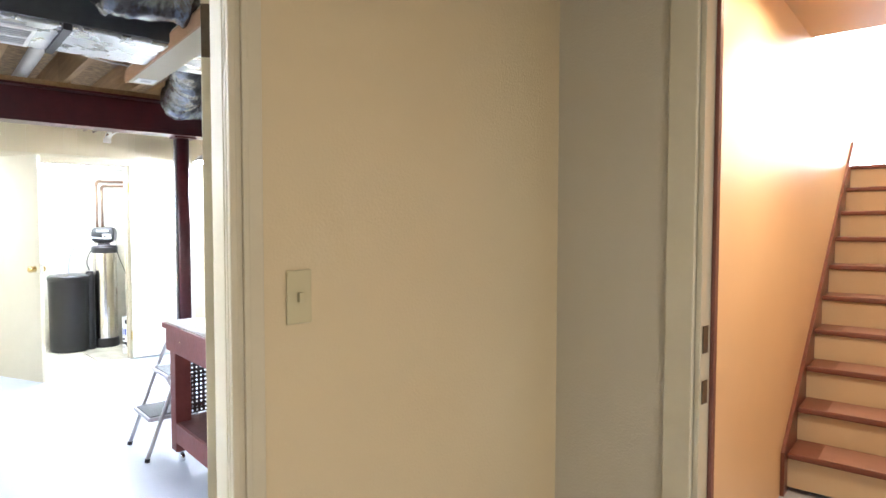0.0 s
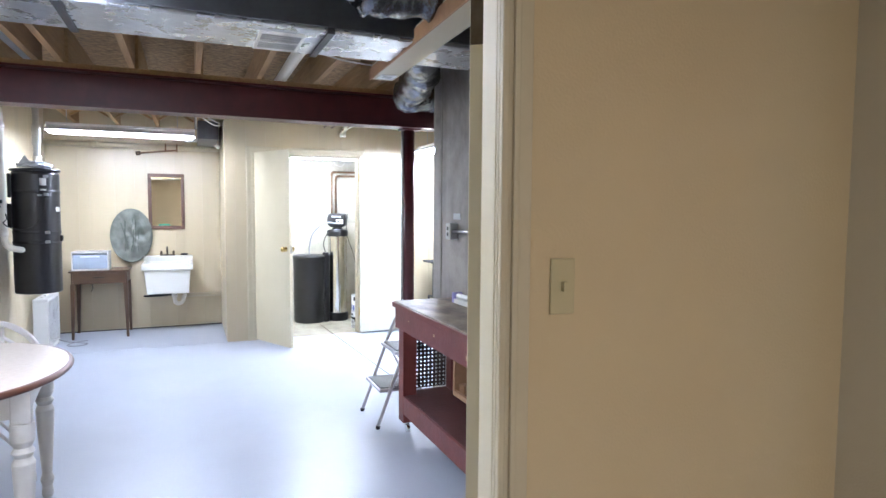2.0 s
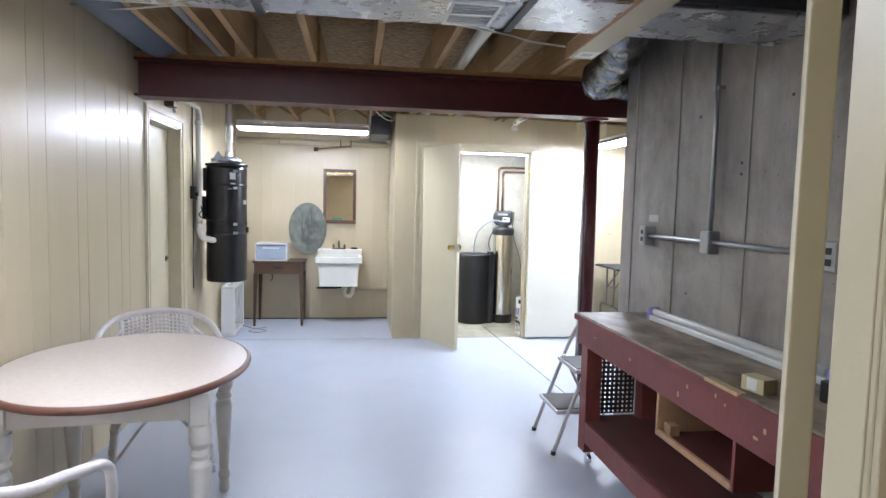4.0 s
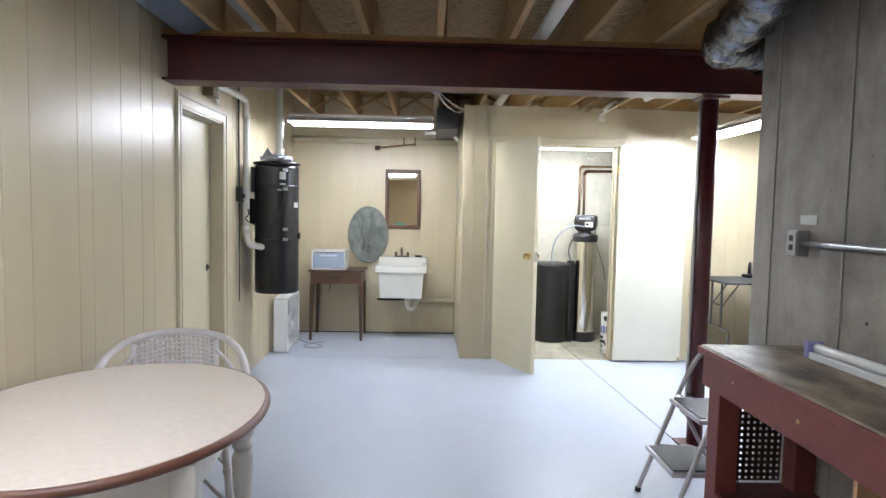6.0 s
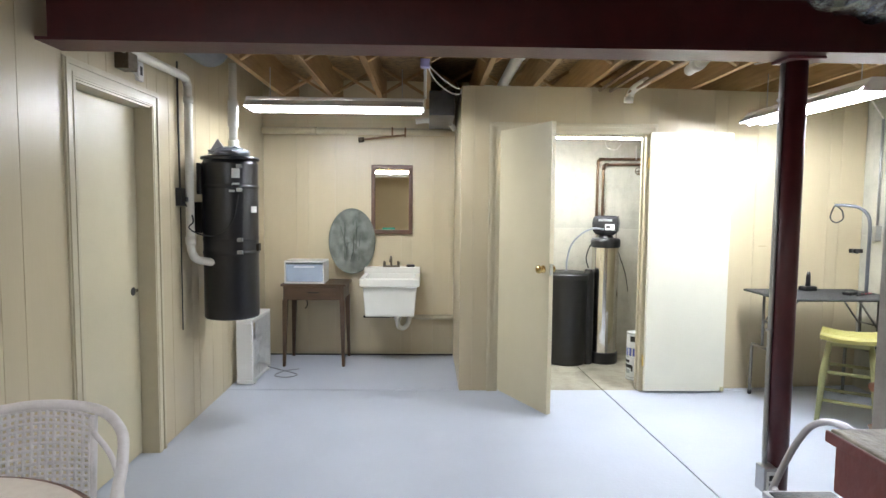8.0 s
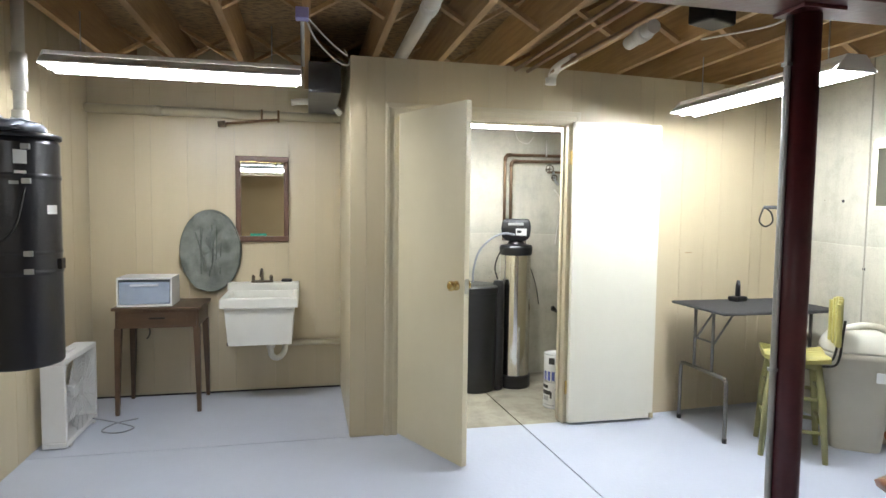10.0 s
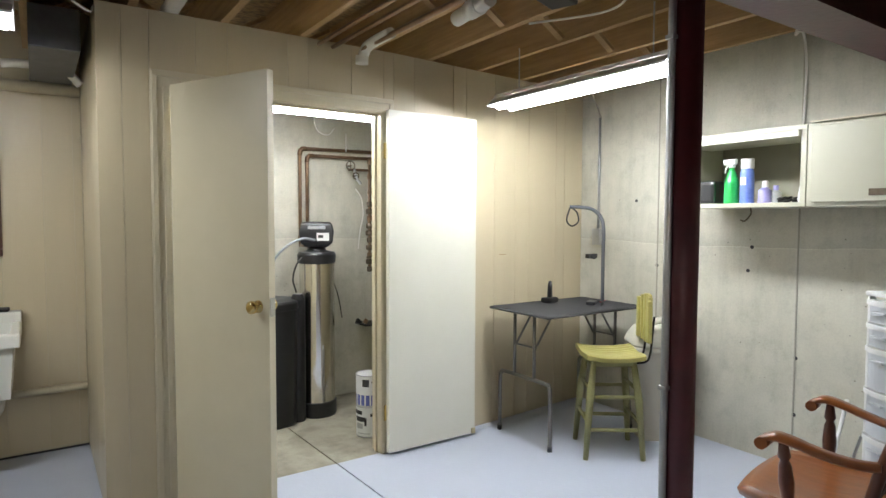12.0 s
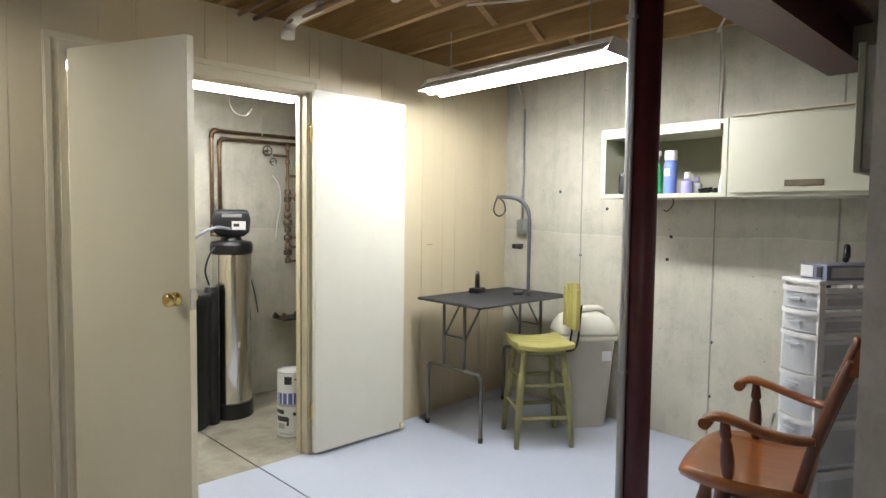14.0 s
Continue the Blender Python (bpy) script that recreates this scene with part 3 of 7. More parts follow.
boxpart("joist", (-0.80, -0.762, WY + 0.061, 4.76, TOP, DECK - 0.001), "joist", deck, "", 0.002)
for a, b in zip(JX, JX[1:]):
    for y in (7.25, 6.05, 3.1):
        for s in (0, 1):
            bm = bmesh.new()
            z0, z1 = (TOP + 0.015, DECK - 0.02) if s else (DECK - 0.02, TOP + 0.015)
            p = [Vector((a + 0.03, y + s * 0.05, z0)), Vector((b - 0.01, y + s * 0.05, z1))]
            d = (p[1] - p[0]).normalized()
            nrm = Vector((-d.z, 0, d.x)) * 0.01
            v = [bm.verts.new(q + o + k) for q in p for o in (nrm, -nrm) for k in (Vector((0, 0, 0)), Vector((0, 0.04, 0)))]
            for q in ((0, 1, 3, 2), (4, 6, 7, 5), (0, 4, 5, 1), (2, 3, 7, 6), (0, 2, 6, 4), (1, 5, 7, 3)):
                bm.faces.new([v[k] for k in q])
            part("bridging_strut", bm, "joist", deck)
bm = bmesh.new()
bx(bm, LX, FX, 4.63, 4.79, 2.316, TOP - 0.001, 0.002)
part("beam_plate", bm, "joist", None, "", "structure")

# steel beam (flanges and web) and its post
beam = structure("steel_beam", [(LX + 0.002, FX - 0.002, 4.62, 4.80, 2.075, 2.088), (LX + 0.002, FX - 0.002, 4.62, 4.80, 2.302, 2.315), (LX + 0.002, FX - 0.002, 4.700, 4.712, 2.088, 2.302)], "steel_red")
post = structure("steel_post", [(1.66, 1.86, 4.68, 4.83, 0.0, 0.012), (1.68, 1.84, 4.67, 4.80, 2.062, 2.0745)], "steel_red", 0.002)
part("post_shaft", tube(bmesh.new(), [(1.76, 4.745, 0.012), (1.76, 4.745, 2.062)], 0.045, 28), "steel_red", post)

# ---- doors, casings and trim ----
def hinge(parent, x, y, z, w=0.012, h=0.09, mat="brass"):
    p = boxpart("hinge", (x - w, x + w, y - 0.004, y + 0.004, z - h / 2, z + h / 2), mat, parent, "brass hinge" if mat == "brass" else "old bronze hinge", 0.001)
    return p

# closet doorway: stepped casing and jambs
def casing_y(name, x0, x1, head, y, face, mat):
    """A stepped casing round a doorway in a wall whose face is at y; face is -1 or 1."""
    f = face
    for i, (lo, hi, t) in enumerate(((0.0, 0.085, 0.012), (0.055, 0.08, 0.020), (0.008, 0.03, 0.017))):
        bm = bmesh.new()
        ys = (y, y + f * t)
        bx(bm, x0 - hi, x0 - lo, *ys, 0, head + lo, 0.002)
        bx(bm, x1 + lo, x1 + hi, *ys, 0, head + lo, 0.002)
        bx(bm, x0 - hi, x1 + hi, *ys, head + lo, head + hi, 0.002)
        part(name, bm, mat, None, "", "structure")

casing_y("closet_casing", 0.745, 1.865, 1.995, CY, -1, "trim")
structure("closet_jamb", [(0.72, 0.745, CY - 0.004, CY + 0.105, 0, 2.02), (1.865, 1.89, CY - 0.004, CY + 0.105, 0, 2.02), (0.745, 1.865, CY - 0.004, CY + 0.105, 1.995, 2.02),
                          (1.852, 1.865, CY + 0.04, CY + 0.055, 0, 1.995), (0.745, 1.852, CY + 0.04, CY + 0.055, 1.982, 1.995)], "trim", 0.001)

def leaf(name, x, y, rz, w, mat, label, hinge_side_mat="brass"):
    d = thing(name, x, y, 0, rz, label, "door", "closet doors")
    boxpart("door_slab", (0, w, -0.0175, 0.0175, 0.018, 2.01), mat, d, bevel=0.002)
    for z in (0.25, 1.78):
        hinge(d, 0.0, 0.021, z)
    return d
dl = leaf("door", 0.757, 6.762, -64.3, 0.63, "door_cream", "cream painted flat closet door standing open with a brass knob")
for s in (-1, 1):
    kb = bmesh.new()
    lathe(kb, [(0.027, 0.0), (0.027, 0.006), (0.014, 0.010), (0.012, 0.018), (0.020, 0.023), (0.028, 0.034), (0.027, 0.046), (0.016, 0.054)], seg=20)
    for v in kb.verts:
        x, y, z = v.co
        v.co = Vector((0.567 + x, s * (0.0178 + z), 1.015 + y))
    part("knob", kb, "brass", dl, "polished brass knob")
boxpart("latch_plate", (0.6302, 0.6325, -0.014, 0.014, 0.975, 1.055), "chrome", dl, "chrome latch plate", 0)
dr = leaf("door", 1.885, 6.738, 0.0, 0.625, "door_white", "off-white flat closet door folded open flat against the wall")
boxpart("rubber_bumper", (0.595, 0.622, -0.03, -0.0178, 0.02, 0.055), "ivory", dr, "small ivory corner bumper", 0.002)
boxpart("catch", (0.612, 0.632, -0.022, -0.004, 1.86, 1.90), "conduit", dr, "small metal catch", 0.001)

# door in the left wall: casing, jamb and recessed slab
def left_door():
    for lo, hi, t in ((0.0, 0.085, 0.014), (0.055, 0.08, 0.022), (0.008, 0.03, 0.018)):
        bm = bmesh.new()
        y0, y1, head = 4.875, 5.595, 1.975
        bx(bm, LX, LX + t, y0 - hi, y0 - lo, 0, head + lo, 0.002)
        bx(bm, LX, LX + t, y1 + lo, y1 + hi, 0, head + lo, 0.002)
        bx(bm, LX, LX + t, y0 - hi, y1 + hi, head + lo, head + hi, 0.002)
        part("side_door_casing", bm, "trim", None, "", "structure")
    structure("side_door_jamb", [(LX - 0.14, LX + 0.003, 4.862, 4.875, 0, 1.98), (LX - 0.14, LX + 0.003, 5.595, 5.608, 0, 1.98), (LX - 0.14, LX + 0.003, 4.875, 5.595, 1.966, 1.979)], "trim")
    d = thing("door", LX - 0.10, 5.59, 0, -90, "closed cream flat door with an empty black knob hole", "door")
    boxpart("door_slab", (0.0, 0.71, -0.0175, 0.0175, 0.01, 1.96), "door_cream", d, bevel=0.002)
    part("knob_hole", tube(bmesh.new(), [(0.065, 0.0165, 0.95), (0.065, 0.0215, 0.95)], 0.023, 16), "black", d, "black knob hole")
    part("latch_bolt", tube(bmesh.new(), [(0.02, 0.0165, 0.95), (0.02, 0.0205, 0.95)], 0.010, 12), "old_bronze", d, "dark latch")
left_door()

# entry doorway: jamb, casing, and the door standing open into the room
structure("entry_jamb", [(0.634, 0.654, WY - 0.003, WY + 0.055, 0, 2.049), (LX, 0.634, WY - 0.003, WY + 0.055, 2.03, 2.049)], "door_cream", 0.002)
for lo, hi, t in ((0.0, 0.075, 0.012), (0.002, 0.018, 0.022), (0.030, 0.044, 0.020)):
    bm = bmesh.new()
    x1, head = 0.636, 2.035
    bx(bm, x1 + lo, x1 + hi, WY, WY - t, 0, head + lo, 0.003)
    bx(bm, LX + 0.01, x1 + hi, WY, WY - t, head + lo, head + hi, 0.003)
    part("entry_casing", bm, "trim", None, "", "structure")
ed = thing("door", 0.671, 1.222, 0, 52.0, "cream entry door seen edge on, open into the room, with a worn hinge", "door")
boxpart("door_slab", (0.012, 0.80, -0.0, 0.036, 0.012, 2.02), "door_cream", ed, bevel=0.002)
for z in (0.28, 1.83):
    hb = bmesh.new()
    bx(hb, 0.0085, 0.0115, -0.003, 0.034, z - 0.055, z + 0.055)
    part("hinge", hb, "old_bronze", ed, "old bronze hinge leaf")
    part("hinge_pin", tube(bmesh.new(), [(0.004, -0.006, z - 0.058), (0.004, -0.006, z + 0.058)], 0.0065, 10), "old_bronze", ed, "old bronze hinge pin")

sw = thing("light_switch", 0.791, WY, 1.274, 0, "ivory toggle light switch plate on the cream wall", "light switch")
boxpart("switch_plate", (-0.029, 0.029, -0.006, 0, -0.057, 0.057), "ivory", sw, bevel=0.003)
boxpart("toggle", (-0.005, 0.005, -0.017, -0.006, -0.010, 0.010), "ivory", sw, bevel=0.001)

# hall side door frame with its old strike plates
structure("stair_casing", [(HX - 0.014, HX, 0.67, 0.745, 0, 2.06), (HX - 0.014, HX, -0.22, -0.15, 0, 2.06)], "trim", 0.003)
structure("stair_jamb", [(HX, HX + 0.07, 0.655, 0.6695, 0, 2.06), (HX, HX + 0.07, -0.1495, -0.135, 0, 2.06)], "trim", 0.002)
structure("stair_jamb_stop", [(HX + 0.05, HX + 0.07, 0.644, 0.6545, 0, 2.06)], "tread", 0.002)
st = thing("strike_plate", HX + 0.02, 0.6545, 1.0, 0, "worn bronze strike plates on the door jamb", "strike plate")
boxpart("plate", (-0.012, 0.016, -0.003, 0, -0.03, 0.03), "old_bronze", st, bevel=0.001)
boxpart("plate", (-0.012, 0.016, -0.003, 0, 0.10, 0.17), "old_bronze", st, bevel=0.001)

# ---- the stair beyond the hall ----
def stair():
    """Treads, risers, skirt and the glossy side wall; the stair climbs away at a slight angle to the hall."""
    bm = bmesh.new()
    P = pose(3.62, 1.115, 0, 0, 0, 8.4)
    def tr(ob):
        ob.matrix_basis = P
        return ob
    run, rise, n = 0.25, 0.186, 10
    for i in range(n):
        z, x = 0.215 + rise * i, 0.0 + run * i
        r = bmesh.new()
        bx(r, x + 0.02, x + 0.035, -1.0, -0.02, z - rise, z - 0.03)
        tr(part("stair_riser", r, "riser", None, "", "structure"))
        t = bmesh.new()
        bx(t, x - 0.005, x + run + 0.03, -1.0, -0.02, z - 0.03, z, 0.008)
        tr(part("stair_tread", t, "tread", None, "", "structure"))
        q = bmesh.new()
        bx(q, x + 0.0, x + run, -0.86, -0.16, z + 0.001, z + 0.004)
        tr(part("tread_mat", q, "runner", None, "", "structure"))
    sk = bmesh.new()
    v = [sk.verts.new(p) for y in (-0.0195, -0.001) for p in ((-0.06, y, 0), (-0.06, y, 0.23), (2.45, y, 2.10), (2.45, y, 1.75), (0.2, y, 0.0))]
    sk.faces.new(v[:5][::-1]); sk.faces.new(v[5:])
    for a in range(5):
        b = (a + 1) % 5
        sk.faces.new((v[a], v[b], v[5 + b], v[5 + a]))
    tr(part("stair_skirt", sk, "tread", None, "", "structure"))
    w = bmesh.new()
    pts = [(-1.75, 0), (3.1, 0), (3.1, 2.53), (0.5, 2.53), (-1.75, 2.53)]
    v = [w.verts.new((x, y, z)) for y in (0.0, 0.1) for x, z in pts]
    w.faces.new(v[:5][::-1]); w.faces.new(v[5:])
    for a in range(5):
        b = (a + 1) % 5
        w.faces.new((v[a], v[b], v[5 + b], v[5 + a]))
    tr(part("stair_side_wall", w, "stair_wall", None, "", "structure"))
    o = bmesh.new()
    bx(o, -1.75, 5.0, -1.12, -1.0, 0, 4.6)
    tr(part("stair_outer_wall", o, "stair_wall", None, "", "structure"))
    o = bmesh.new()
    bx(o, 2.45, 5.0, -1.0, 1.6, 1.78, 1.88)
    tr(part("landing", o, "tread", None, "", "structure"))
    o = bmesh.new()
    bx(o, -1.75, 0.5, -1.0, 0.1, 2.5, 2.7)
    tr(part("stair_soffit", o, "stair_wall", None, "", "structure"))
    o = bmesh.new()
    bx(o, 5.0, 5.1, -1.0, 1.6, 1.88, 4.6)
    bx(o, -0.1, 5.0, -1.0, 1.6, 4.5, 4.6)
    bx(o, 0.0, 5.0, 1.6, 1.7, 1.88, 4.6)
    bx(o, -0.1, 0.0, -1.0, 1.7, 2.7, 4.6)
    bx(o, 0.0, 3.1, 0.1, 1.6, 2.45, 2.53)
    tr(part("upstairs_wall", o, "stair_wall", None, "", "structure"))
    # Added glowing panels stand in for the bright space at the stair's head.
    o = bmesh.new()
    bx(o, 4.97, 4.995, -0.95, 1.5, 1.95, 4.3)
    bx(o, 0.3, 4.6, 1.57, 1.595, 2.6, 4.3)
    tr(part("upstairs_glow_panels", o, "day", None, "", "structure"))
stair()
structure("hall_wall_continuation", [(NX + 0.12, 2.35, 1.35, 1.45, 0, DECK)], "stair_wall")

# ---- wall boards: the grooved panelling, board by board ----
def boards(parent, axis, face, out, a0, a1, z0, z1, seed, skip=()):
    """Boards between the grooves; the wall's face lies at face, out is the side they stand on."""
    rnd = random.Random(seed)
    widths = [0.292, 0.10, 0.203, 0.152, 0.305, 0.11, 0.254, 0.203, 0.13]
    a, i = a0, seed % 5
    while a < a1 - 0.01:
        w = widths[i % len(widths)]
        b = min(a + w, a1)
        i += 1
        lo, hi = z0, z1
        for s0, s1, s2 in skip:
            if a < s1 - 0.01 and b > s0 + 0.01:
                if a < s0:
                    b = s0
                elif b > s1:
                    b = s1
                if a >= s0 - 0.001 and b <= s1 + 0.001:
                    lo = max(lo, s2)
        if hi - lo > 0.05:
            t = out * 0.004
            g = 0.0012
            dims = (face, face + t, a + g, b - g, lo, hi) if axis == "x" else (a + g, b - g, face, face + t, lo, hi)
            o = boxpart("board", dims, "panel", parent, "", 0.0012)
        a = b

# ---- lamps ----
def shop_light(x, y, z, rz, length, label, lens="tube", hood=True):
    """A ceiling fluorescent on short chains: two tubes under a sloped reflector, or a wrap-around lens."""
    t = thing("fluorescent_light", x, y, z, rz, label, "ceiling light", "fluorescent lights")
    h = length / 2
    for s in (-1, 1):
        part("chain", tube(bmesh.new(), [(s * (h - 0.15), 0, 0.075), (s * (h - 0.15), 0, TOP - z + 0.03)], 0.0035, 6), "conduit", t)
    if hood:
        b = bmesh.new()
        bx(b, -h, h, -0.05, 0.05, 0.052, 0.075, 0.003)
        part("lamp_body", b, "white_metal", t)
        for s in (-1, 1):
            w = bmesh.new()
            prof = [(0.050, 0.0515), (0.115, 0.010), (0.115, 0.002), (0.1165, 0.002), (0.1165, 0.011), (0.0505, 0.054)]
            ends = [[w.verts.new((x, s * py, pz)) for py, pz in prof] for x in (-h, h)]
            w.faces.new(ends[0] if s < 0 else ends[0][::-1])
            w.faces.new(ends[1][::-1] if s < 0 else ends[1])
            for k in range(6):
                w.faces.new((ends[0][k], ends[1][k], ends[1][(k + 1) % 6], ends[0][(k + 1) % 6]))
            bmesh.ops.recalc_face_normals(w, faces=w.faces[:])
            part("reflector", w, "white_metal", t, "sloped white reflector wing")
            e = bmesh.new()
            v = [e.verts.new((s * (h + dx), py, pz)) for dx in (0.0005, 0.003) for py, pz in ((-0.05, 0.074), (-0.115, -0.002), (0.115, -0.002), (0.05, 0.074))]
            for q in ((0, 1, 2, 3), (7, 6, 5, 4), (0, 4, 5, 1), (1, 5, 6, 2), (2, 6, 7, 3), (3, 7, 4, 0)):
                e.faces.new([v[k] for k in q])
            bmesh.ops.recalc_face_normals(e, faces=e.faces[:])
            part("end_cap", e, "white_metal", t, "white end plate")
            part("lamp_tube", tube(bmesh.new(), [(-h + 0.02, s * 0.045, 0.001), (h - 0.02, s * 0.045, 0.001)], 0.0185, 12), lens, t, "glowing fluorescent tube")
        return t
    b = bmesh.new()
    bx(b, -h, h, -0.06, 0.06, 0.035, 0.075, 0.004)
    bx(b, -h, h, -0.10, 0.10, 0.0275, 0.0345, 0.001)
    part("lamp_body", b, "white_metal", t)
    c = bmesh.new()
    ring = [[c.verts.new((x, y, z)) for y, z in ((-0.072, 0.027), (-0.054, -0.006), (-0.042, -0.012), (0.042, -0.012), (0.054, -0.006), (0.072, 0.027))] for x in (-h + 0.012, h - 0.012)]
    for k in range(6):
        c.faces.new((ring[0][k], ring[1][k], ring[1][(k + 1) % 6], ring[0][(k + 1) % 6]))
    c.faces.new(ring[0][::-1]); c.faces.new(ring[1])
    part("lamp_lens", c, lens, t, "glowing wrap-around lens")
    for s in (-1, 1):
        e = bmesh.new()
        x = s * h
        bx(e, x - s * 0.0115, x, -0.07, 0.07, 0.008, 0.05, 0.004)
        part("end_cap", e, "lens_edge", t, "white plastic end cap")
    return t
shop_light(-0.445, 6.42, 2.10, 0, 1.21, "lit white fluorescent shop light hung under the joists", "tube_alcove")
shop_light(2.56, 5.92, 2.06, 90, 1.22, "lit white fluorescent shop light hung beside the steel post")
shop_light(1.40, 7.10, 2.02, 0, 1.21, "lit fluorescent light inside the utility closet", "tube_weak")

# No lamp is known here; added out of view to brighten wall and table.
shop_light(-0.72, 2.12, 2.06, 0, 1.21, "unseen fluorescent fill light added beside the panelled wall", "tube_fill", False)

def area(name, m, sx, sy, watts, color):
    d = bpy.data.lights.new(name, "AREA")
    d.shape, d.size, d.size_y, d.energy, d.color = "RECTANGLE", sx, sy, watts, color
    o = new(name, d)
    o.matrix_basis = m
    return o
# Unseen area light, added behind the viewpoint to light the entry wall.
area("hall_fill_light", pose(0.6, -1.3, 2.38), 0.5, 0.5, HALL_FILL_WATTS, (1.0, 0.90, 0.74))
area("stair_ceiling_lamp", pose(2.9, 0.55, 2.38), 0.3, 0.3, LANDING_WATTS, (1.0, 0.72, 0.42))
# Added area light that backs up the glowing panels upstairs.
area("upstairs_fill_light", pose(3.62, 1.115, 0, 0, 0, 8.4) @ pose(4.9, 0.2, 3.1, 0, 90, 0), 2.0, 2.2, UPSTAIRS_FILL_WATTS, (0.95, 0.97, 1.0))

structure("floor_gap", [(LX + 0.001, 0.50, 7.893, 7.8995, 0.0, 0.014)], "cleat", 0)

# ---- overhead: ducts, pipes and cables ----
def ducts():
    d = thing("supply_duct", 0, 0, 0, 0, "galvanised rectangular supply duct with black cleats across the joists", "duct")
    xs = [LX + 0.01, -0.30, 0.62, NX - 0.005]
    for a, b in zip(xs, xs[1:]):
        boxpart("duct_section", (a, b - 0.003, 2.46, 2.83, 2.115, 2.345), "duct", d, "", 0.006)
        if b < NX - 0.1:
            c = bmesh.new()
            for q in ((b - 0.014, b + 0.014, 2.452, 2.838, 2.105, 2.1145), (b - 0.014, b + 0.014, 2.448, 2.459, 2.105, 2.349), (b - 0.014, b + 0.014, 2.831, 2.842, 2.105, 2.349)):
                bx(c, *q)
            part("cleat", c, "cleat", d, "black folded cleat")
    # Dark sheet puts the shade on the duct's front face into its colour.
    boxpart("front_shade", (LX + 0.012, NX - 0.008, 2.444, 2.4595, 2.128, 2.345), "duct_dark", d, "dark sheet for the shaded front of the duct", 0.002)
    r = bmesh.new()
    bx(r, 0.36, 0.372, 2.54, 2.80, 2.106, 2.1145); bx(r, 0.528, 0.54, 2.54, 2.80, 2.106, 2.1145)
    bx(r, 0.372, 0.528, 2.54, 2.556, 2.106, 2.1145); bx(r, 0.372, 0.528, 2.784, 2.80, 2.106, 2.1145); bx(r, 0.372, 0.528, 2.664, 2.676, 2.106, 2.1145)
    part("register_frame", r, "white_metal", d, "white register frame")
    for i in range(9):
        y = 2.562 + i * 0.0255
        boxpart("louver", (0.372, 0.528, y, y + 0.012, 2.109, 2.1135), "conduit", d, "grey register louver", 0)
    boxpart("register_stub", (0.56, 0.60, 2.85, 2.86, 2.12, 2.2), "duct", d, "", 0)
    boxpart("takeoff", (0.06, 0.52, 2.846, 3.12, 2.20, 2.345), "duct", d, "short galvanised takeoff box", 0.004)
    e = thing("return_duct", 0, 0, 0, 0, "galvanised branch duct running toward the entry wall", "duct")
    boxpart("duct_section", (0.08, 0.60, 1.30, 2.06, 2.12, 2.345), "duct", e, "", 0.006)
    boxpart("flange", (0.07, 0.612, 2.05, 2.075, 2.112, 2.348), "duct", e, "", 0.003)
    c = thing("ceiling_channel", 1.03, 2.5, 2.145, -2.0, "long beige boxed channel with a small white label under the joists", "light fixture")
    boxpart("channel", (-0.06, 0.06, -1.2, 0.70, -0.035, 0.035), "panel_smooth", c, "", 0.004)
    boxpart("channel_lip", (-0.068, -0.0605, -1.2, 0.70, -0.04, 0.02), "raw_wood", c, "thin wooden lip", 0.001)
    boxpart("channel_label", (-0.04, 0.045, 0.56, 0.66, -0.038, -0.0355), "white", c, "white printed label", 0)
    boxpart("label_print", (-0.02, 0.025, 0.59, 0.63, -0.0395, -0.0384), "conduit", c, "grey printed block", 0)
    boxpart("channel_hanger", (-0.01, 0.01, 0.4, 0.42, 0.035, 0.22), "conduit", c, "", 0)
    boxpart("channel_hanger", (-0.01, 0.01, -0.9, -0.88, 0.035, 0.22), "conduit", c, "", 0)
    f = bmesh.new()
    rnd = random.Random(4)
    path = smooth_path([(1.18, 3.02, 2.28), (1.32, 3.30, 2.27), (1.44, 3.62, 2.26), (1.50, 3.95, 2.24), (1.56, 4.20, 2.23), (1.75, 4.42, 2.27), (1.95, 4.52, 2.28)], 9)
    tube(f, path, [0.105 + rnd.uniform(-0.014, 0.010) for _ in path], 18)
    for v in f.verts:
        v.co += Vector((rnd.uniform(-1, 1), rnd.uniform(-1, 1), rnd.uniform(-1, 1))) * 0.009
    solid("flexible_duct", f, "foil", "crumpled dark foil flexible duct running over the concrete wall", "flexible duct")
    f = bmesh.new()
    path = smooth_path([(0.66, 2.2, 2.22), (0.85, 2.22, 2.23), (1.1, 2.18, 2.24), (1.36, 2.12, 2.25), (1.6, 2.2, 2.26)], 9)
    tube(f, path, [0.10 + rnd.uniform(-0.012, 0.009) for _ in path], 18)
    for v in f.verts:
        v.co += Vector((rnd.uniform(-1, 1), rnd.uniform(-1, 1), rnd.uniform(-1, 1))) * 0.008
    solid("flexible_duct", f, "foil", "shiny foil flexible duct beside the galvanised branch", "flexible duct")
    f = bmesh.new()
    tube(f, [(-1.21, 1.3, 2.46), (-1.21, 6.15, 2.44)], 0.125, 24)
    solid("round_duct", f, "insulated", "dark grey insulated round duct along the panelled wall", "duct")
    f = bmesh.new()
    bx(f, 0.20, 0.40, 6.95, 7.8, 2.15, 2.34, 0.004)
    solid("small_duct", f, "duct_dark", "short dark sheet duct above the laundry alcove", "duct")
ducts()

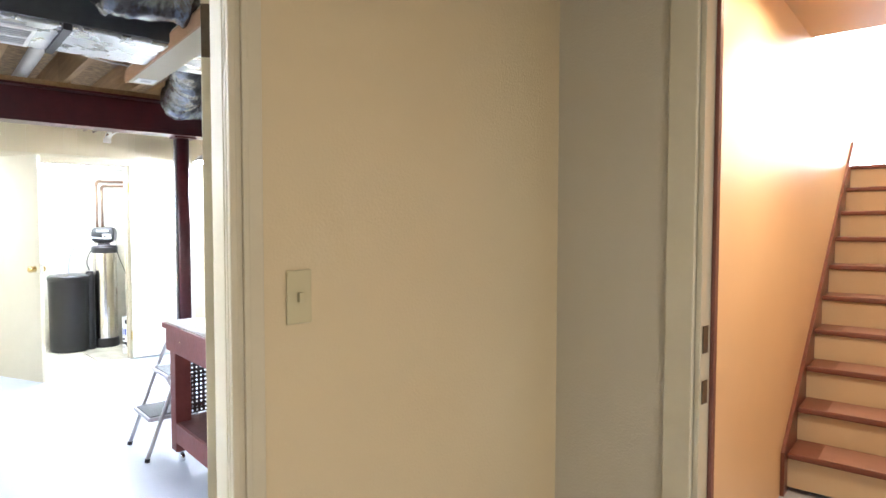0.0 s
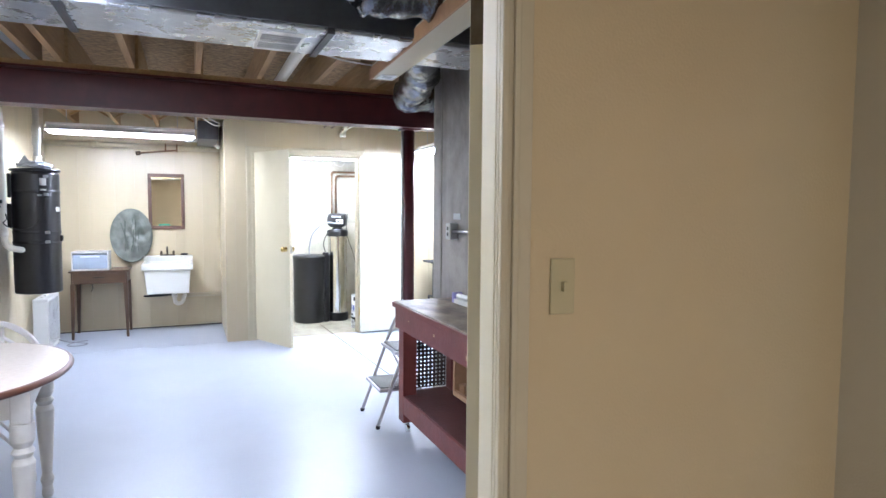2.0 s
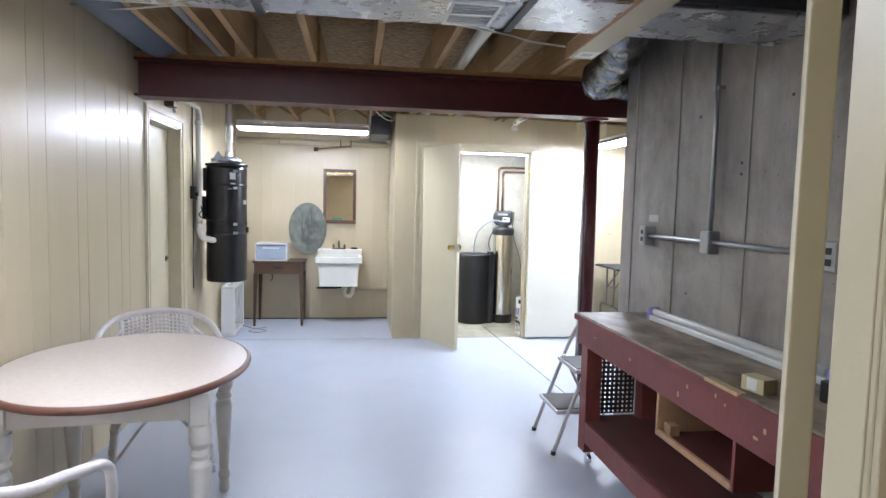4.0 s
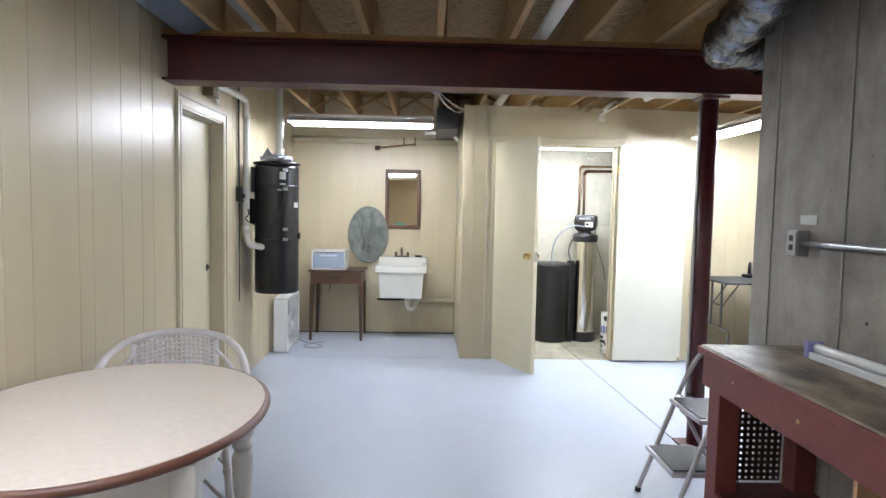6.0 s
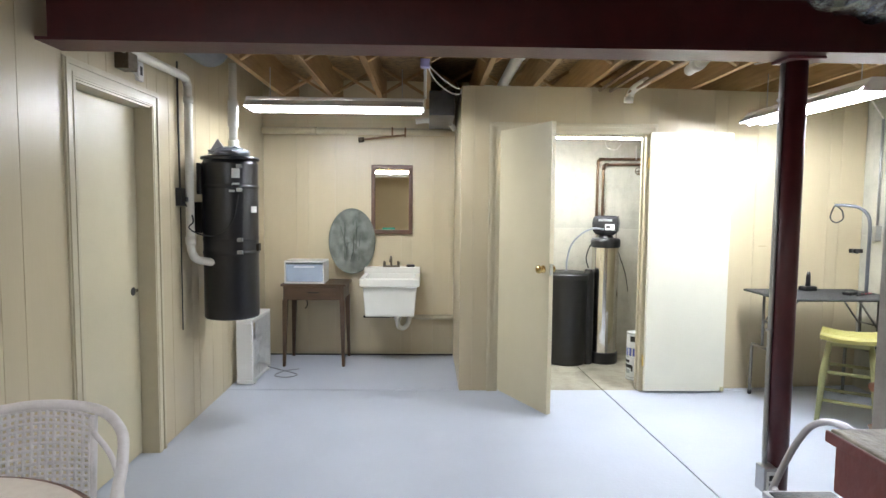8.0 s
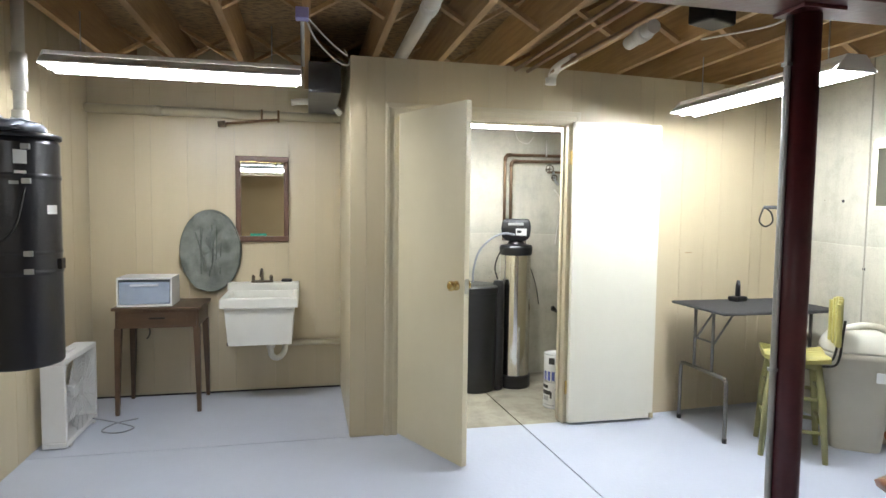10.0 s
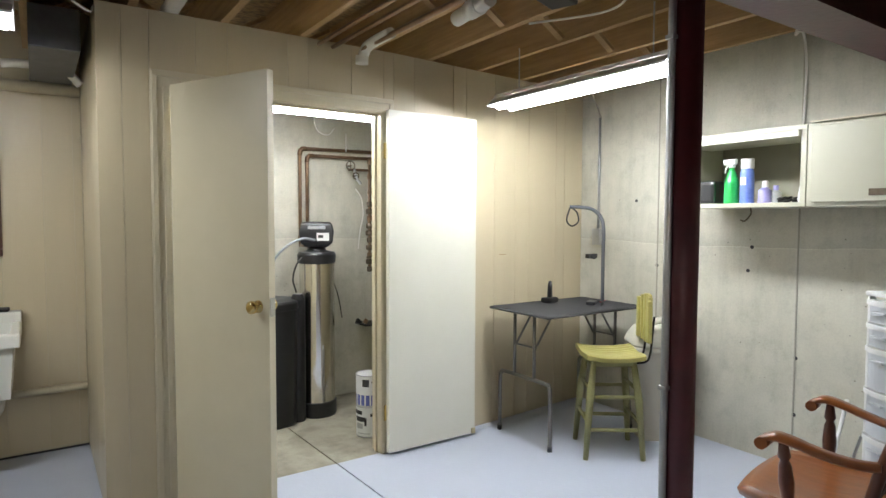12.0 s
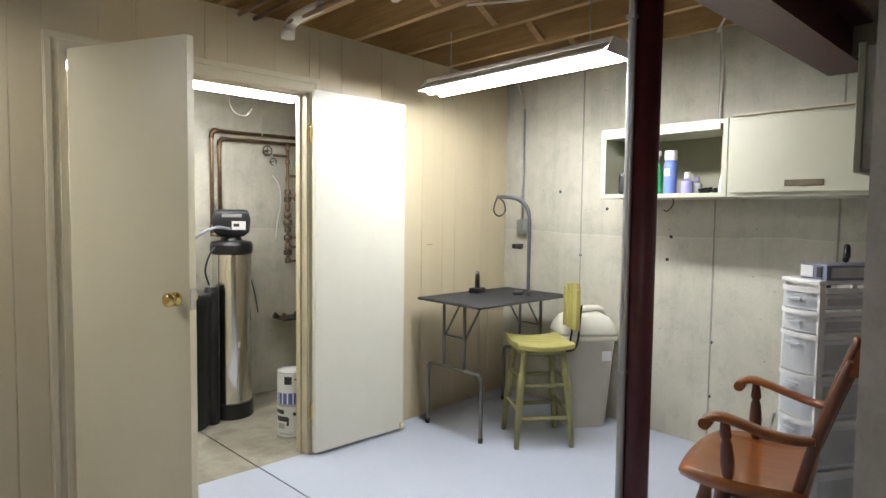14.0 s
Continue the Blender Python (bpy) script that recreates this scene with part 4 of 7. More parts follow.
def pipes():
    def pipe(name, pts, r, mat, label, cat="pipe", ends=(), seg=14):
        t = thing(name, 0, 0, 0, 0, label, cat)
        part("pipe_run", tube(bmesh.new(), pts, r, seg), mat, t)
        for a, b, rr in ends:
            part("coupling", tube(bmesh.new(), [a, b], rr, seg), mat, t)
        return t
    pipe("drain_pipe", [(0.72, 1.4, 2.395), (0.755, 4.7, 2.40), (0.775, 7.9, 2.38)], 0.038, "pvc", "white plastic drain pipe running between the joists", ends=[((0.738, 3.0, 2.397), (0.739, 3.12, 2.397), 0.045), ((0.764, 5.9, 2.394), (0.765, 6.0, 2.393), 0.045)])
    pipe("water_pipe", [(-0.89, 1.4, 2.41), (-0.86, 4.85, 2.41)], 0.030, "grey_pipe", "grey pipe running between the joists")
    p = smooth_path([(1.72, 4.85, 2.30), (1.70, 5.8, 2.305), (1.685, 6.46, 2.30), (1.66, 6.56, 2.285), (1.64, 6.60, 2.235)], 8)
    pipe("drain_elbow", p, 0.014, "copper", "thin copper pipe ending in a white elbow", ends=[])
    t = thing("plastic_elbow", 0, 0, 0, 0, "white plastic elbow hanging at the closet wall", "pipe")
    part("pipe_run", tube(bmesh.new(), smooth_path([(1.70, 6.36, 2.315), (1.69, 6.50, 2.31), (1.67, 6.575, 2.285), (1.655, 6.595, 2.23)], 6), 0.028, 14), "pvc", t)
    part("coupling", tube(bmesh.new(), [(1.655, 6.595, 2.245), (1.654, 6.596, 2.205)], 0.034, 14), "pvc", t)
    t = thing("plastic_coupling", 0, 0, 0, 0, "white plastic coupling on a pipe under the joists", "pipe")
    part("pipe_run", tube(bmesh.new(), [(1.80, 5.70, 2.31), (1.83, 5.98, 2.305)], 0.034, 14), "pvc", t)
    part("coupling", tube(bmesh.new(), [(1.81, 5.78, 2.309), (1.817, 5.86, 2.308)], 0.042, 14), "pvc", t)
    pipe("copper_pipe", [(1.58, 4.85, 2.32), (1.57, 8.0, 2.325)], 0.011, "copper", "thin aged copper pipe along the joists")
    pipe("copper_pipe", [(1.50, 4.85, 2.325), (1.49, 8.0, 2.33)], 0.011, "copper", "thin aged copper pipe along the joists")
    pipe("wall_pipe", [(LX + 0.01, 7.84, 2.125), (0.44, 7.84, 2.125)], 0.032, "trim", "cream painted pipe across the alcove wall", ends=[((-0.9, 7.84, 2.125), (-0.84, 7.84, 2.125), 0.037)])
    pipe("wall_pipe", [(0.05, 7.84, 0.385), (0.44, 7.84, 0.385)], 0.022, "trim", "cream painted drain pipe along the alcove wall")
    pipe("elbow_pipe", smooth_path([(0.08, 7.55, 2.18), (0.16, 7.55, 2.19), (0.30, 7.56, 2.19), (0.38, 7.58, 2.17), (0.43, 7.60, 2.12)], 5), 0.022, "pvc", "white elbow pipe above the laundry alcove")
    v = thing("pipe_valve", 0, 0, 0, 0, "black iron pipe with a small valve under the wall pipe", "valve")
    part("pipe_run", tube(bmesh.new(), [(-0.42, 7.80, 2.045), (-0.02, 7.80, 2.09)], 0.010, 10), "copper", v)
    part("valve_body", tube(bmesh.new(), [(-0.45, 7.80, 2.04), (-0.40, 7.80, 2.045)], 0.024, 12), "old_bronze", v)
    for x in (-0.14, -0.02):
        part("riser_pipe", tube(bmesh.new(), [(x, 7.80, 2.07), (x, 7.80, 2.16)], 0.008, 8), "copper", v)
    # wiring
    def cable(pts, r, mat, label):
        solid("cable", tube(bmesh.new(), smooth_path(pts, 7), r, 6), mat, label, "cable")
    cable([(-1.34, 3.75, 2.36), (-1.1, 3.7, 2.34), (-0.86, 3.66, 2.36), (-0.64, 3.62, 2.37), (-0.45, 3.60, 2.345), (-0.23, 3.58, 2.355), (-0.02, 3.56, 2.335), (0.17, 3.55, 2.345)], 0.005, "cable", "slack white cable stapled under the joists")
    cable([(-1.3, 3.35, 2.335), (-1.0, 3.3, 2.345), (-0.64, 3.2, 2.345)], 0.005, "cable", "white cable across the joists by the wall")
    cable([(0.17, 3.62, 2.34), (0.4, 3.6, 2.355), (0.8, 3.7, 2.345), (1.0, 3.8, 2.34), (1.3, 3.9, 2.345)], 0.005, "cable", "white cable across the joists by the concrete")
    cable([(0.19, 6.05, 2.31), (0.24, 6.2, 2.26), (0.34, 6.45, 2.235), (0.42, 6.70, 2.27), (0.44, 6.80, 2.32)], 0.005, "cable", "loose white cable from the junction box")
    cable([(0.19, 6.02, 2.32), (0.30, 6.15, 2.25), (0.40, 6.4, 2.25), (0.40, 6.6, 2.33)], 0.004, "cable", "loose white cable above the alcove")
    cable([(1.9, 4.9, 2.33), (2.1, 5.2, 2.28), (2.3, 5.5, 2.30), (2.2, 5.9, 2.33)], 0.005, "cable", "white cable looping under the joists by the post")
    cable([(3.0, 5.0, 2.33), (3.2, 5.15, 2.27), (3.35, 5.2, 2.32), (3.6, 5.3, 2.36), (FX - 0.02, 5.32, 2.2), (FX - 0.015, 5.33, 1.86)], 0.006, "cable", "white cable dropping to the wall cabinets")
    cable([(3.45, 6.66, 2.33), (3.56, 6.70, 2.24), (FX - 0.03, 6.74, 2.14)], 0.006, "cable", "white cable bending down to the wall conduit")
    j = thing("junction_box", 0.17, 6.0, 2.325, 0, "blue electrical junction box under a joist", "junction box")
    boxpart("box_body", (-0.03, 0.03, -0.03, 0.03, -0.025, 0.025), "lavender", j, bevel=0.003)
    part("conduit_drop", tube(bmesh.new(), [(0, 0.03, -0.02), (0.0, 0.32, -0.04), (0.0, 0.42, -0.14)], 0.010, 8), "conduit", j)
    w = thing("motor_box", 1.93, 5.45, 2.30, 20, "dark small motor unit hanging between the joists", "electrical box")
    boxpart("box_body", (-0.09, 0.09, -0.06, 0.06, -0.05, 0.05), "iron", w, bevel=0.01)
pipes()

# ---- the post's conduit and outlet ----
pc = thing("post_conduit", 0, 0, 0, 0, "zinc conduit with an outlet box strapped to the red post", "conduit")
part("conduit", tube(bmesh.new(), [(1.69, 4.72, 0.31), (1.695, 4.735, 0.37), (1.7075, 4.7575, 0.50), (1.7075, 4.7575, 1.98), (1.7085, 4.757, 2.06)], 0.011, 10), "conduit", pc)
for z in (0.9, 1.9):
    boxpart("strap", (1.694, 1.722, 4.744, 4.771, z, z + 0.012), "conduit", pc, bevel=0.001)
boxpart("outlet_box", (1.655, 1.715, 4.66, 4.73, 0.21, 0.32), "conduit", pc, "grey steel outlet box", 0.003)
boxpart("outlet_face", (1.665, 1.705, 4.655, 4.6595, 0.225, 0.305), "white", pc, "white outlet face", 0.001)
for z in (0.245, 0.28):
    boxpart("socket", (1.675, 1.695, 4.653, 4.6545, z - 0.012, z + 0.012), "ink", pc, "dark socket", 0)

# ---- conduit run on the near concrete wall ----
cr = thing("wall_conduit", NX, 0, 0, 0, "zinc conduit and outlet boxes on the rough concrete wall", "conduit")
part("conduit", tube(bmesh.new(), [(-0.03, 3.80, 1.28), (-0.03, 2.0, 1.285)], 0.012, 10), "conduit", cr)
part("conduit", tube(bmesh.new(), [(-0.03, 3.17, 1.30), (-0.025, 3.18, 2.34)], 0.011, 10), "conduit", cr)
for y, c in ((3.80, 0), (3.17, 1), (2.40, 0)):
    boxpart("outlet_box", (-0.055, 0, y - 0.035, y + 0.035, 1.225, 1.335), "conduit", cr, "grey steel outlet box", 0.004)
    boxpart("cover_plate", (-0.059, -0.0553, y - 0.033, y + 0.033, 1.23, 1.33), "conduit", cr, "grey steel cover plate", 0.001)
    for z in (1.26, 1.30):
        boxpart("socket", (-0.061, -0.0592, y - 0.013, y + 0.013, z - 0.012, z + 0.012), "ink" if not c else "conduit", cr, "dark socket" if not c else "", 0)
boxpart("wall_mark", (-0.004, 0, 3.72, 3.83, 1.36, 1.40), "conduit", cr, "small grey stamped plate", 0)
boxpart("strap", (-0.034, 0, 3.155, 3.205, 2.0, 2.02), "conduit", cr, "conduit strap", 0.001)

# ---- workbench ----
def workbench():
    t = thing("workbench", 0, 0, 0, 0, "worn red painted wooden workbench with a scuffed dark top on casters", "workbench")
    boxpart("bench_top", (1.31, 1.755, 1.90, 3.77, 0.80, 0.835), "bench_top", t, "dark stained scuffed plywood top", 0.006)
    boxpart("top_edge", (1.300, 1.3095, 1.895, 3.775, 0.797, 0.829), "bench_red", t, "", 0.003)
    boxpart("apron", (1.315, 1.335, 1.92, 3.75, 0.665, 0.7995), "bench_red", t, "", 0.002)
    boxpart("side_apron", (1.336, 1.74, 3.725, 3.745, 0.665, 0.7995), "bench_red", t, "", 0.002)
    for x, y in ((1.318, 3.60), (1.318, 1.93), (1.65, 3.60), (1.65, 1.93)):
        boxpart("leg", (x, x + 0.09, y, y + 0.09, 0.075, 0.7985 if x > 1.4 else 0.664), "bench_red", t, "", 0.004)
    # The shade below the top is put into this darker red.
    boxpart("lower_shelf", (1.335, 1.74, 1.94, 3.70, 0.235, 0.252), "bench_dark", t, "red lower shelf, darkened for shade under the top", 0.002)
    boxpart("shelf_board", (1.316, 1.334, 2.03, 3.595, 0.135, 0.252), "bench_red", t, "", 0.003)
    for i, (x, y) in enumerate(((1.36, 3.645), (1.36, 1.98), (1.70, 3.645), (1.70, 1.98))):
        w = part("caster", tube(bmesh.new(), [(x - 0.011, y - 0.01, 0.027), (x + 0.011, y - 0.01, 0.027)], 0.026, 16), "chrome", t, "small chrome caster wheel")
        part("caster_fork", tube(bmesh.new(), [(x, y, 0.05), (x, y, 0.076)], [0.014, 0.026], 12), "chrome", w, "chrome caster fork")
    # pierced end panel
    bm = bmesh.new()
    y, x0, x1, z0, z1 = 3.702, 1.41, 1.65, 0.26, 0.66
    nx, nz = 9, 15
    dx, dz = (x1 - x0) / nx, (z1 - z0) / nz
    for i in range(nx):
        for k in range(nz):
            a, b, c, d = x0 + i * dx, x0 + (i + 1) * dx, z0 + k * dz, z0 + (k + 1) * dz
            h = 0.27
            ia, ib, ic, id_ = a + dx * h, b - dx * h, c + dz * h, d - dz * h
            o = [bm.verts.new((p, y, q)) for p, q in ((a, c), (b, c), (b, d), (a, d))]
            n = [bm.verts.new((p, y, q)) for p, q in ((ia, ic), (ib, ic), (ib, id_), (ia, id_))]
            for m in range(4):
                bm.faces.new((o[m], o[(m + 1) % 4], n[(m + 1) % 4], n[m]))
    bmesh.ops.remove_doubles(bm, verts=bm.verts[:], dist=0.0005)
    r = bmesh.ops.extrude_face_region(bm, geom=bm.faces[:])
    for v in r["geom"]:
        if isinstance(v, bmesh.types.BMVert):
            v.co.y += 0.006
    part("pierced_panel", bm, "pegboard", t, "dark pierced hardboard end panel")
    # open box hung under the top
    for nm, d, m in (("box_front", (1.318, 1.336, 2.30, 2.83, 0.485, 0.51), "raw_wood"), ("box_end", (1.318, 1.60, 2.815, 2.832, 0.485, 0.664), "raw_wood"), ("box_end", (1.318, 1.60, 2.298, 2.315, 0.485, 0.664), "bench_red"),
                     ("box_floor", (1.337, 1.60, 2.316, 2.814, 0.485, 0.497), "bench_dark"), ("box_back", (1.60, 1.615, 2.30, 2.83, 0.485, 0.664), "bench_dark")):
        boxpart(nm, d, m, t, "", 0.002)
    boxpart("box_block", (1.345, 1.39, 2.76, 2.812, 0.498, 0.545), "raw_wood", t, "pale wooden block", 0.003)
    rnd = random.Random(8)
    for i in range(9):
        y = 2.05 + rnd.random() * 1.6
        z = 0.69 + rnd.random() * 0.09
        boxpart("paint_chip", (1.3125, 1.3148, y, y + rnd.uniform(0.006, 0.022), z, z + rnd.uniform(0.005, 0.022)), "chip", t, "chipped pale wood", 0)
    boxpart("split_edge", (1.2985, 1.332, 2.28, 2.47, 0.8245, 0.8375), "chip", t, "split pale wood edge", 0.002)
workbench()
tb = thing("tube_light", 1.68, 2.93, 0.836, 1.5, "loose unlit tube light fixture with lavender ends on the workbench", "tube light")
boxpart("fixture_body", (-0.035, 0.035, -0.60, 0.60, 0.0, 0.028), "white_metal", tb, bevel=0.004)
part("lamp_tube", tube(bmesh.new(), [(-0.01, -0.585, 0.046), (-0.01, 0.585, 0.046)], 0.0175, 14), "white", tb, "unlit white tube")
for sgn in (-1, 1):
    boxpart("end_cap", (-0.034, 0.03, sgn * 0.605, sgn * 0.632, 0.0, 0.065), "lavender", tb, "lavender plastic end", 0.004)
hw = thing("hardware_box", 1.39, 2.30, 0.8355, 12, "small yellow cardboard box on the workbench", "box")
boxpart("carton", (-0.03, 0.03, -0.045, 0.045, 0, 0.05), "ivory", hw, bevel=0.002)
boxpart("carton_flap", (-0.0325, -0.0305, -0.02, 0.02, 0.008, 0.045), "paint_white", hw, "pale label", 0)
blk = thing("power_adapter", 1.55, 2.16, 0.8355, 0, "small black power adapter on the workbench", "adapter")
boxpart("adapter_body", (-0.03, 0.03, -0.03, 0.03, 0, 0.07), "black", blk, bevel=0.005)

# ---- folding step stool ----
def step_stool():
    t = thing("step_stool", 1.20, 3.95, 0, 0, "silver folding step stool with black treads beside the workbench", "step stool")
    y0, y1 = -0.19, 0.19
    pts = [(0.0, y0, 0.01), (0.10, y0 + 0.005, 0.28), (0.20, y0 + 0.01, 0.55), (0.26, y0 + 0.03, 0.69), (0.282, y0 + 0.09, 0.75), (0.287, 0, 0.77),
           (0.282, y1 - 0.09, 0.75), (0.26, y1 - 0.03, 0.69), (0.20, y1 - 0.01, 0.55), (0.10, y1 - 0.005, 0.28), (0.0, y1, 0.01)]
    part("front_frame", tube(bmesh.new(), smooth_path(pts, 5), 0.0115, 10), "silver", t)
    for y in (y0 + 0.03, y1 - 0.03):
        part("rear_leg", tube(bmesh.new(), [(0.17, y, 0.50), (0.42, y, 0.01)], 0.010, 10), "silver", t)
        part("brace", tube(bmesh.new(), [(0.09, y, 0.25), (0.31, y, 0.23)], 0.007, 8), "silver", t)
        part("foot", tube(bmesh.new(), [(0.0, y + (-0.03 if y < 0 else 0.03), 0.0), (0.003, y + (-0.03 if y < 0 else 0.03), 0.022)], 0.015, 10), "black", t, "black rubber foot")
        part("foot", tube(bmesh.new(), [(0.42, y, 0.0), (0.417, y, 0.022)], 0.014, 10), "black", t, "black rubber foot")
    for x, z in ((0.02, 0.25), (0.13, 0.49)):
        f = bmesh.new()
        bx(f, x, x + 0.235, y0 + 0.025, y1 - 0.025, z - 0.022, z - 0.0006, 0.003)
        st = part("step", f, "silver", t, "silver sheet step")
        boxpart("tread_pad", (x + 0.012, x + 0.225, y0 + 0.045, y1 - 0.045, z, z + 0.005), "step_tread", st, "black ribbed tread pad", 0.002)
step_stool()

# ---- table and rattan chairs ----
def dining_table():
    t = thing("dining_table", -0.87, 3.11, 0, 5, "oval dining table with speckled laminate top, oak edge and white legs", "table")
    n = 64
    def slab(rx, ry, z0, z1):
        bm = bmesh.new()
        lathe(bm, [(1.0 - 0.006, z0), (1.0, z0 + 0.004), (1.0, z1 - 0.004), (1.0 - 0.006, z1)], 0, 0, n, rx, ry)
        return bm
    part("tabletop", slab(0.465, 0.555, 0.722, 0.7505), "laminate", t, "speckled pale laminate tabletop")
    e = bmesh.new()
    pts = [(0.468 * math.cos(a * math.tau / n), 0.558 * math.sin(a * math.tau / n), 0.735) for a in range(n)]
    tube(e, pts, 0.0145, 10, closed=True)
    part("table_edge", e, "table_edge", t, "rounded oak edge")
    for d in ((-0.295, 0.295, -0.37, -0.35, 0.62, 0.7215), (-0.295, 0.295, 0.35, 0.37, 0.62, 0.7215), (-0.35, -0.33, -0.315, 0.315, 0.62, 0.7215), (0.33, 0.35, -0.315, -0.001, 0.62, 0.7215), (0.33, 0.35, 0.001, 0.315, 0.62, 0.7215)):
        boxpart("apron", d, "white_paint", t, "", 0.002)
    prof = [(0.020, 0.0), (0.026, 0.02), (0.022, 0.06), (0.030, 0.09), (0.022, 0.12), (0.024, 0.16), (0.036, 0.34), (0.040, 0.44), (0.030, 0.465), (0.040, 0.485), (0.030, 0.505), (0.042, 0.53), (0.042, 0.60)]
    for x in (-0.33, 0.33):
        for y in (-0.35, 0.35):
            bm = bmesh.new()
            lathe(bm, prof, x, y, 20)
            bx(bm, x - 0.034, x + 0.034, y - 0.034, y + 0.034, 0.60, 0.721, 0.004)
            part("leg", bm, "white_paint", t)
dining_table()

def rattan_chair(x, y, rz, label):
    """Faces local -y: a hoop that is back and arms in one, woven back panel, round seat, four wrapped legs."""
    t = thing("rattan_chair", x, y, 0, rz, label, "chair", "rattan chairs")
    hoop = smooth_path([(0.27, -0.24, 0.42), (0.285, -0.24, 0.55), (0.29, -0.20, 0.645), (0.29, -0.05, 0.69), (0.265, 0.13, 0.725), (0.18, 0.235, 0.768), (0.0, 0.27, 0.788),
                        (-0.18, 0.235, 0.768), (-0.265, 0.13, 0.725), (-0.29, -0.05, 0.69), (-0.29, -0.20, 0.645), (-0.285, -0.24, 0.55), (-0.27, -0.24, 0.42)], 5)
    part("hoop_frame", tube(bmesh.new(), hoop, 0.0165, 12), "rattan", t)
    # woven back: two sets of strands crossing, with holes between
    w = bmesh.new()
    def on(u, v):
        a = -0.165 + 0.33 * u
        return Vector((a, 0.262 - 0.9 * a * a - 0.07 * (1 - v), 0.47 + 0.305 * v - 1.1 * a * a * v))
    nu, nv = 17, 16
    for i in range(nu):
        u = i / (nu - 1)
        tube(w, [on(u, v / 8) + Vector((0, 0.0015 * (-1) ** (i + v), 0)) for v in range(9)], 0.0062, 5)
    for k in range(nv):
        v = k / (nv - 1)
        tube(w, [on(u / 8, v) + Vector((0, 0.0015 * (-1) ** (k + u), 0)) for u in range(9)], 0.0062, 5)
    part("woven_back", w, "rattan", t, "woven white cane back", "stuff")
    for sx in (-1, 1):
        part("back_post", tube(bmesh.new(), [(sx * 0.175, 0.165, 0.43), (sx * 0.178, 0.225, 0.75)], 0.011, 10), "rattan", t)
        part("arm_brace", tube(bmesh.new(), smooth_path([(sx * 0.178, 0.205, 0.70), (sx * 0.24, 0.12, 0.64), (sx * 0.272, 0.05, 0.54), (sx * 0.275, 0.0, 0.44)], 5), 0.009, 8), "rattan", t)
    s = bmesh.new()
    lathe(s, [(0.255, 0.405), (0.272, 0.42), (0.272, 0.435), (0.25, 0.448), (0.1, 0.452)], 0, -0.01, 28)
    part("seat", s, "rattan", t)
    for sx, sy in ((-1, -1), (1, -1), (-1, 1), (1, 1)):
        a, b = Vector((sx * 0.20, sy * 0.19, 0.415)), Vector((sx * 0.235, sy * 0.225, 0.0))
        leg = part("leg", tube(bmesh.new(), [a, b], 0.0165, 12), "rattan", t)
        for f in (0.30, 0.62, 0.90):
            wr = bmesh.new()
            tube(wr, [a.lerp(b, f), a.lerp(b, f + 0.05)], 0.0195, 10)
            part("leg_wrap", wr, "rattan", leg, "wrapped cane binding")
    for sx, sy, ex, ey in ((-1, -1, 1, -1), (-1, 1, 1, 1), (-1, -1, -1, 1), (1, -1, 1, 1)):
        p = smooth_path([(sx * 0.225, sy * 0.215, 0.12), ((sx + ex) * 0.11, (sy + ey) * 0.11, 0.36), (ex * 0.225, ey * 0.215, 0.12)], 7)
        part("arched_brace", tube(bmesh.new(), p, 0.008, 8), "rattan", t)
    return t
rattan_chair(-0.975, 3.84, 20, "white rattan chair with woven cane back tucked under the table")
rattan_chair(-0.98, 2.18, 172, "white rattan chair with woven cane back, pushed in beside the table")

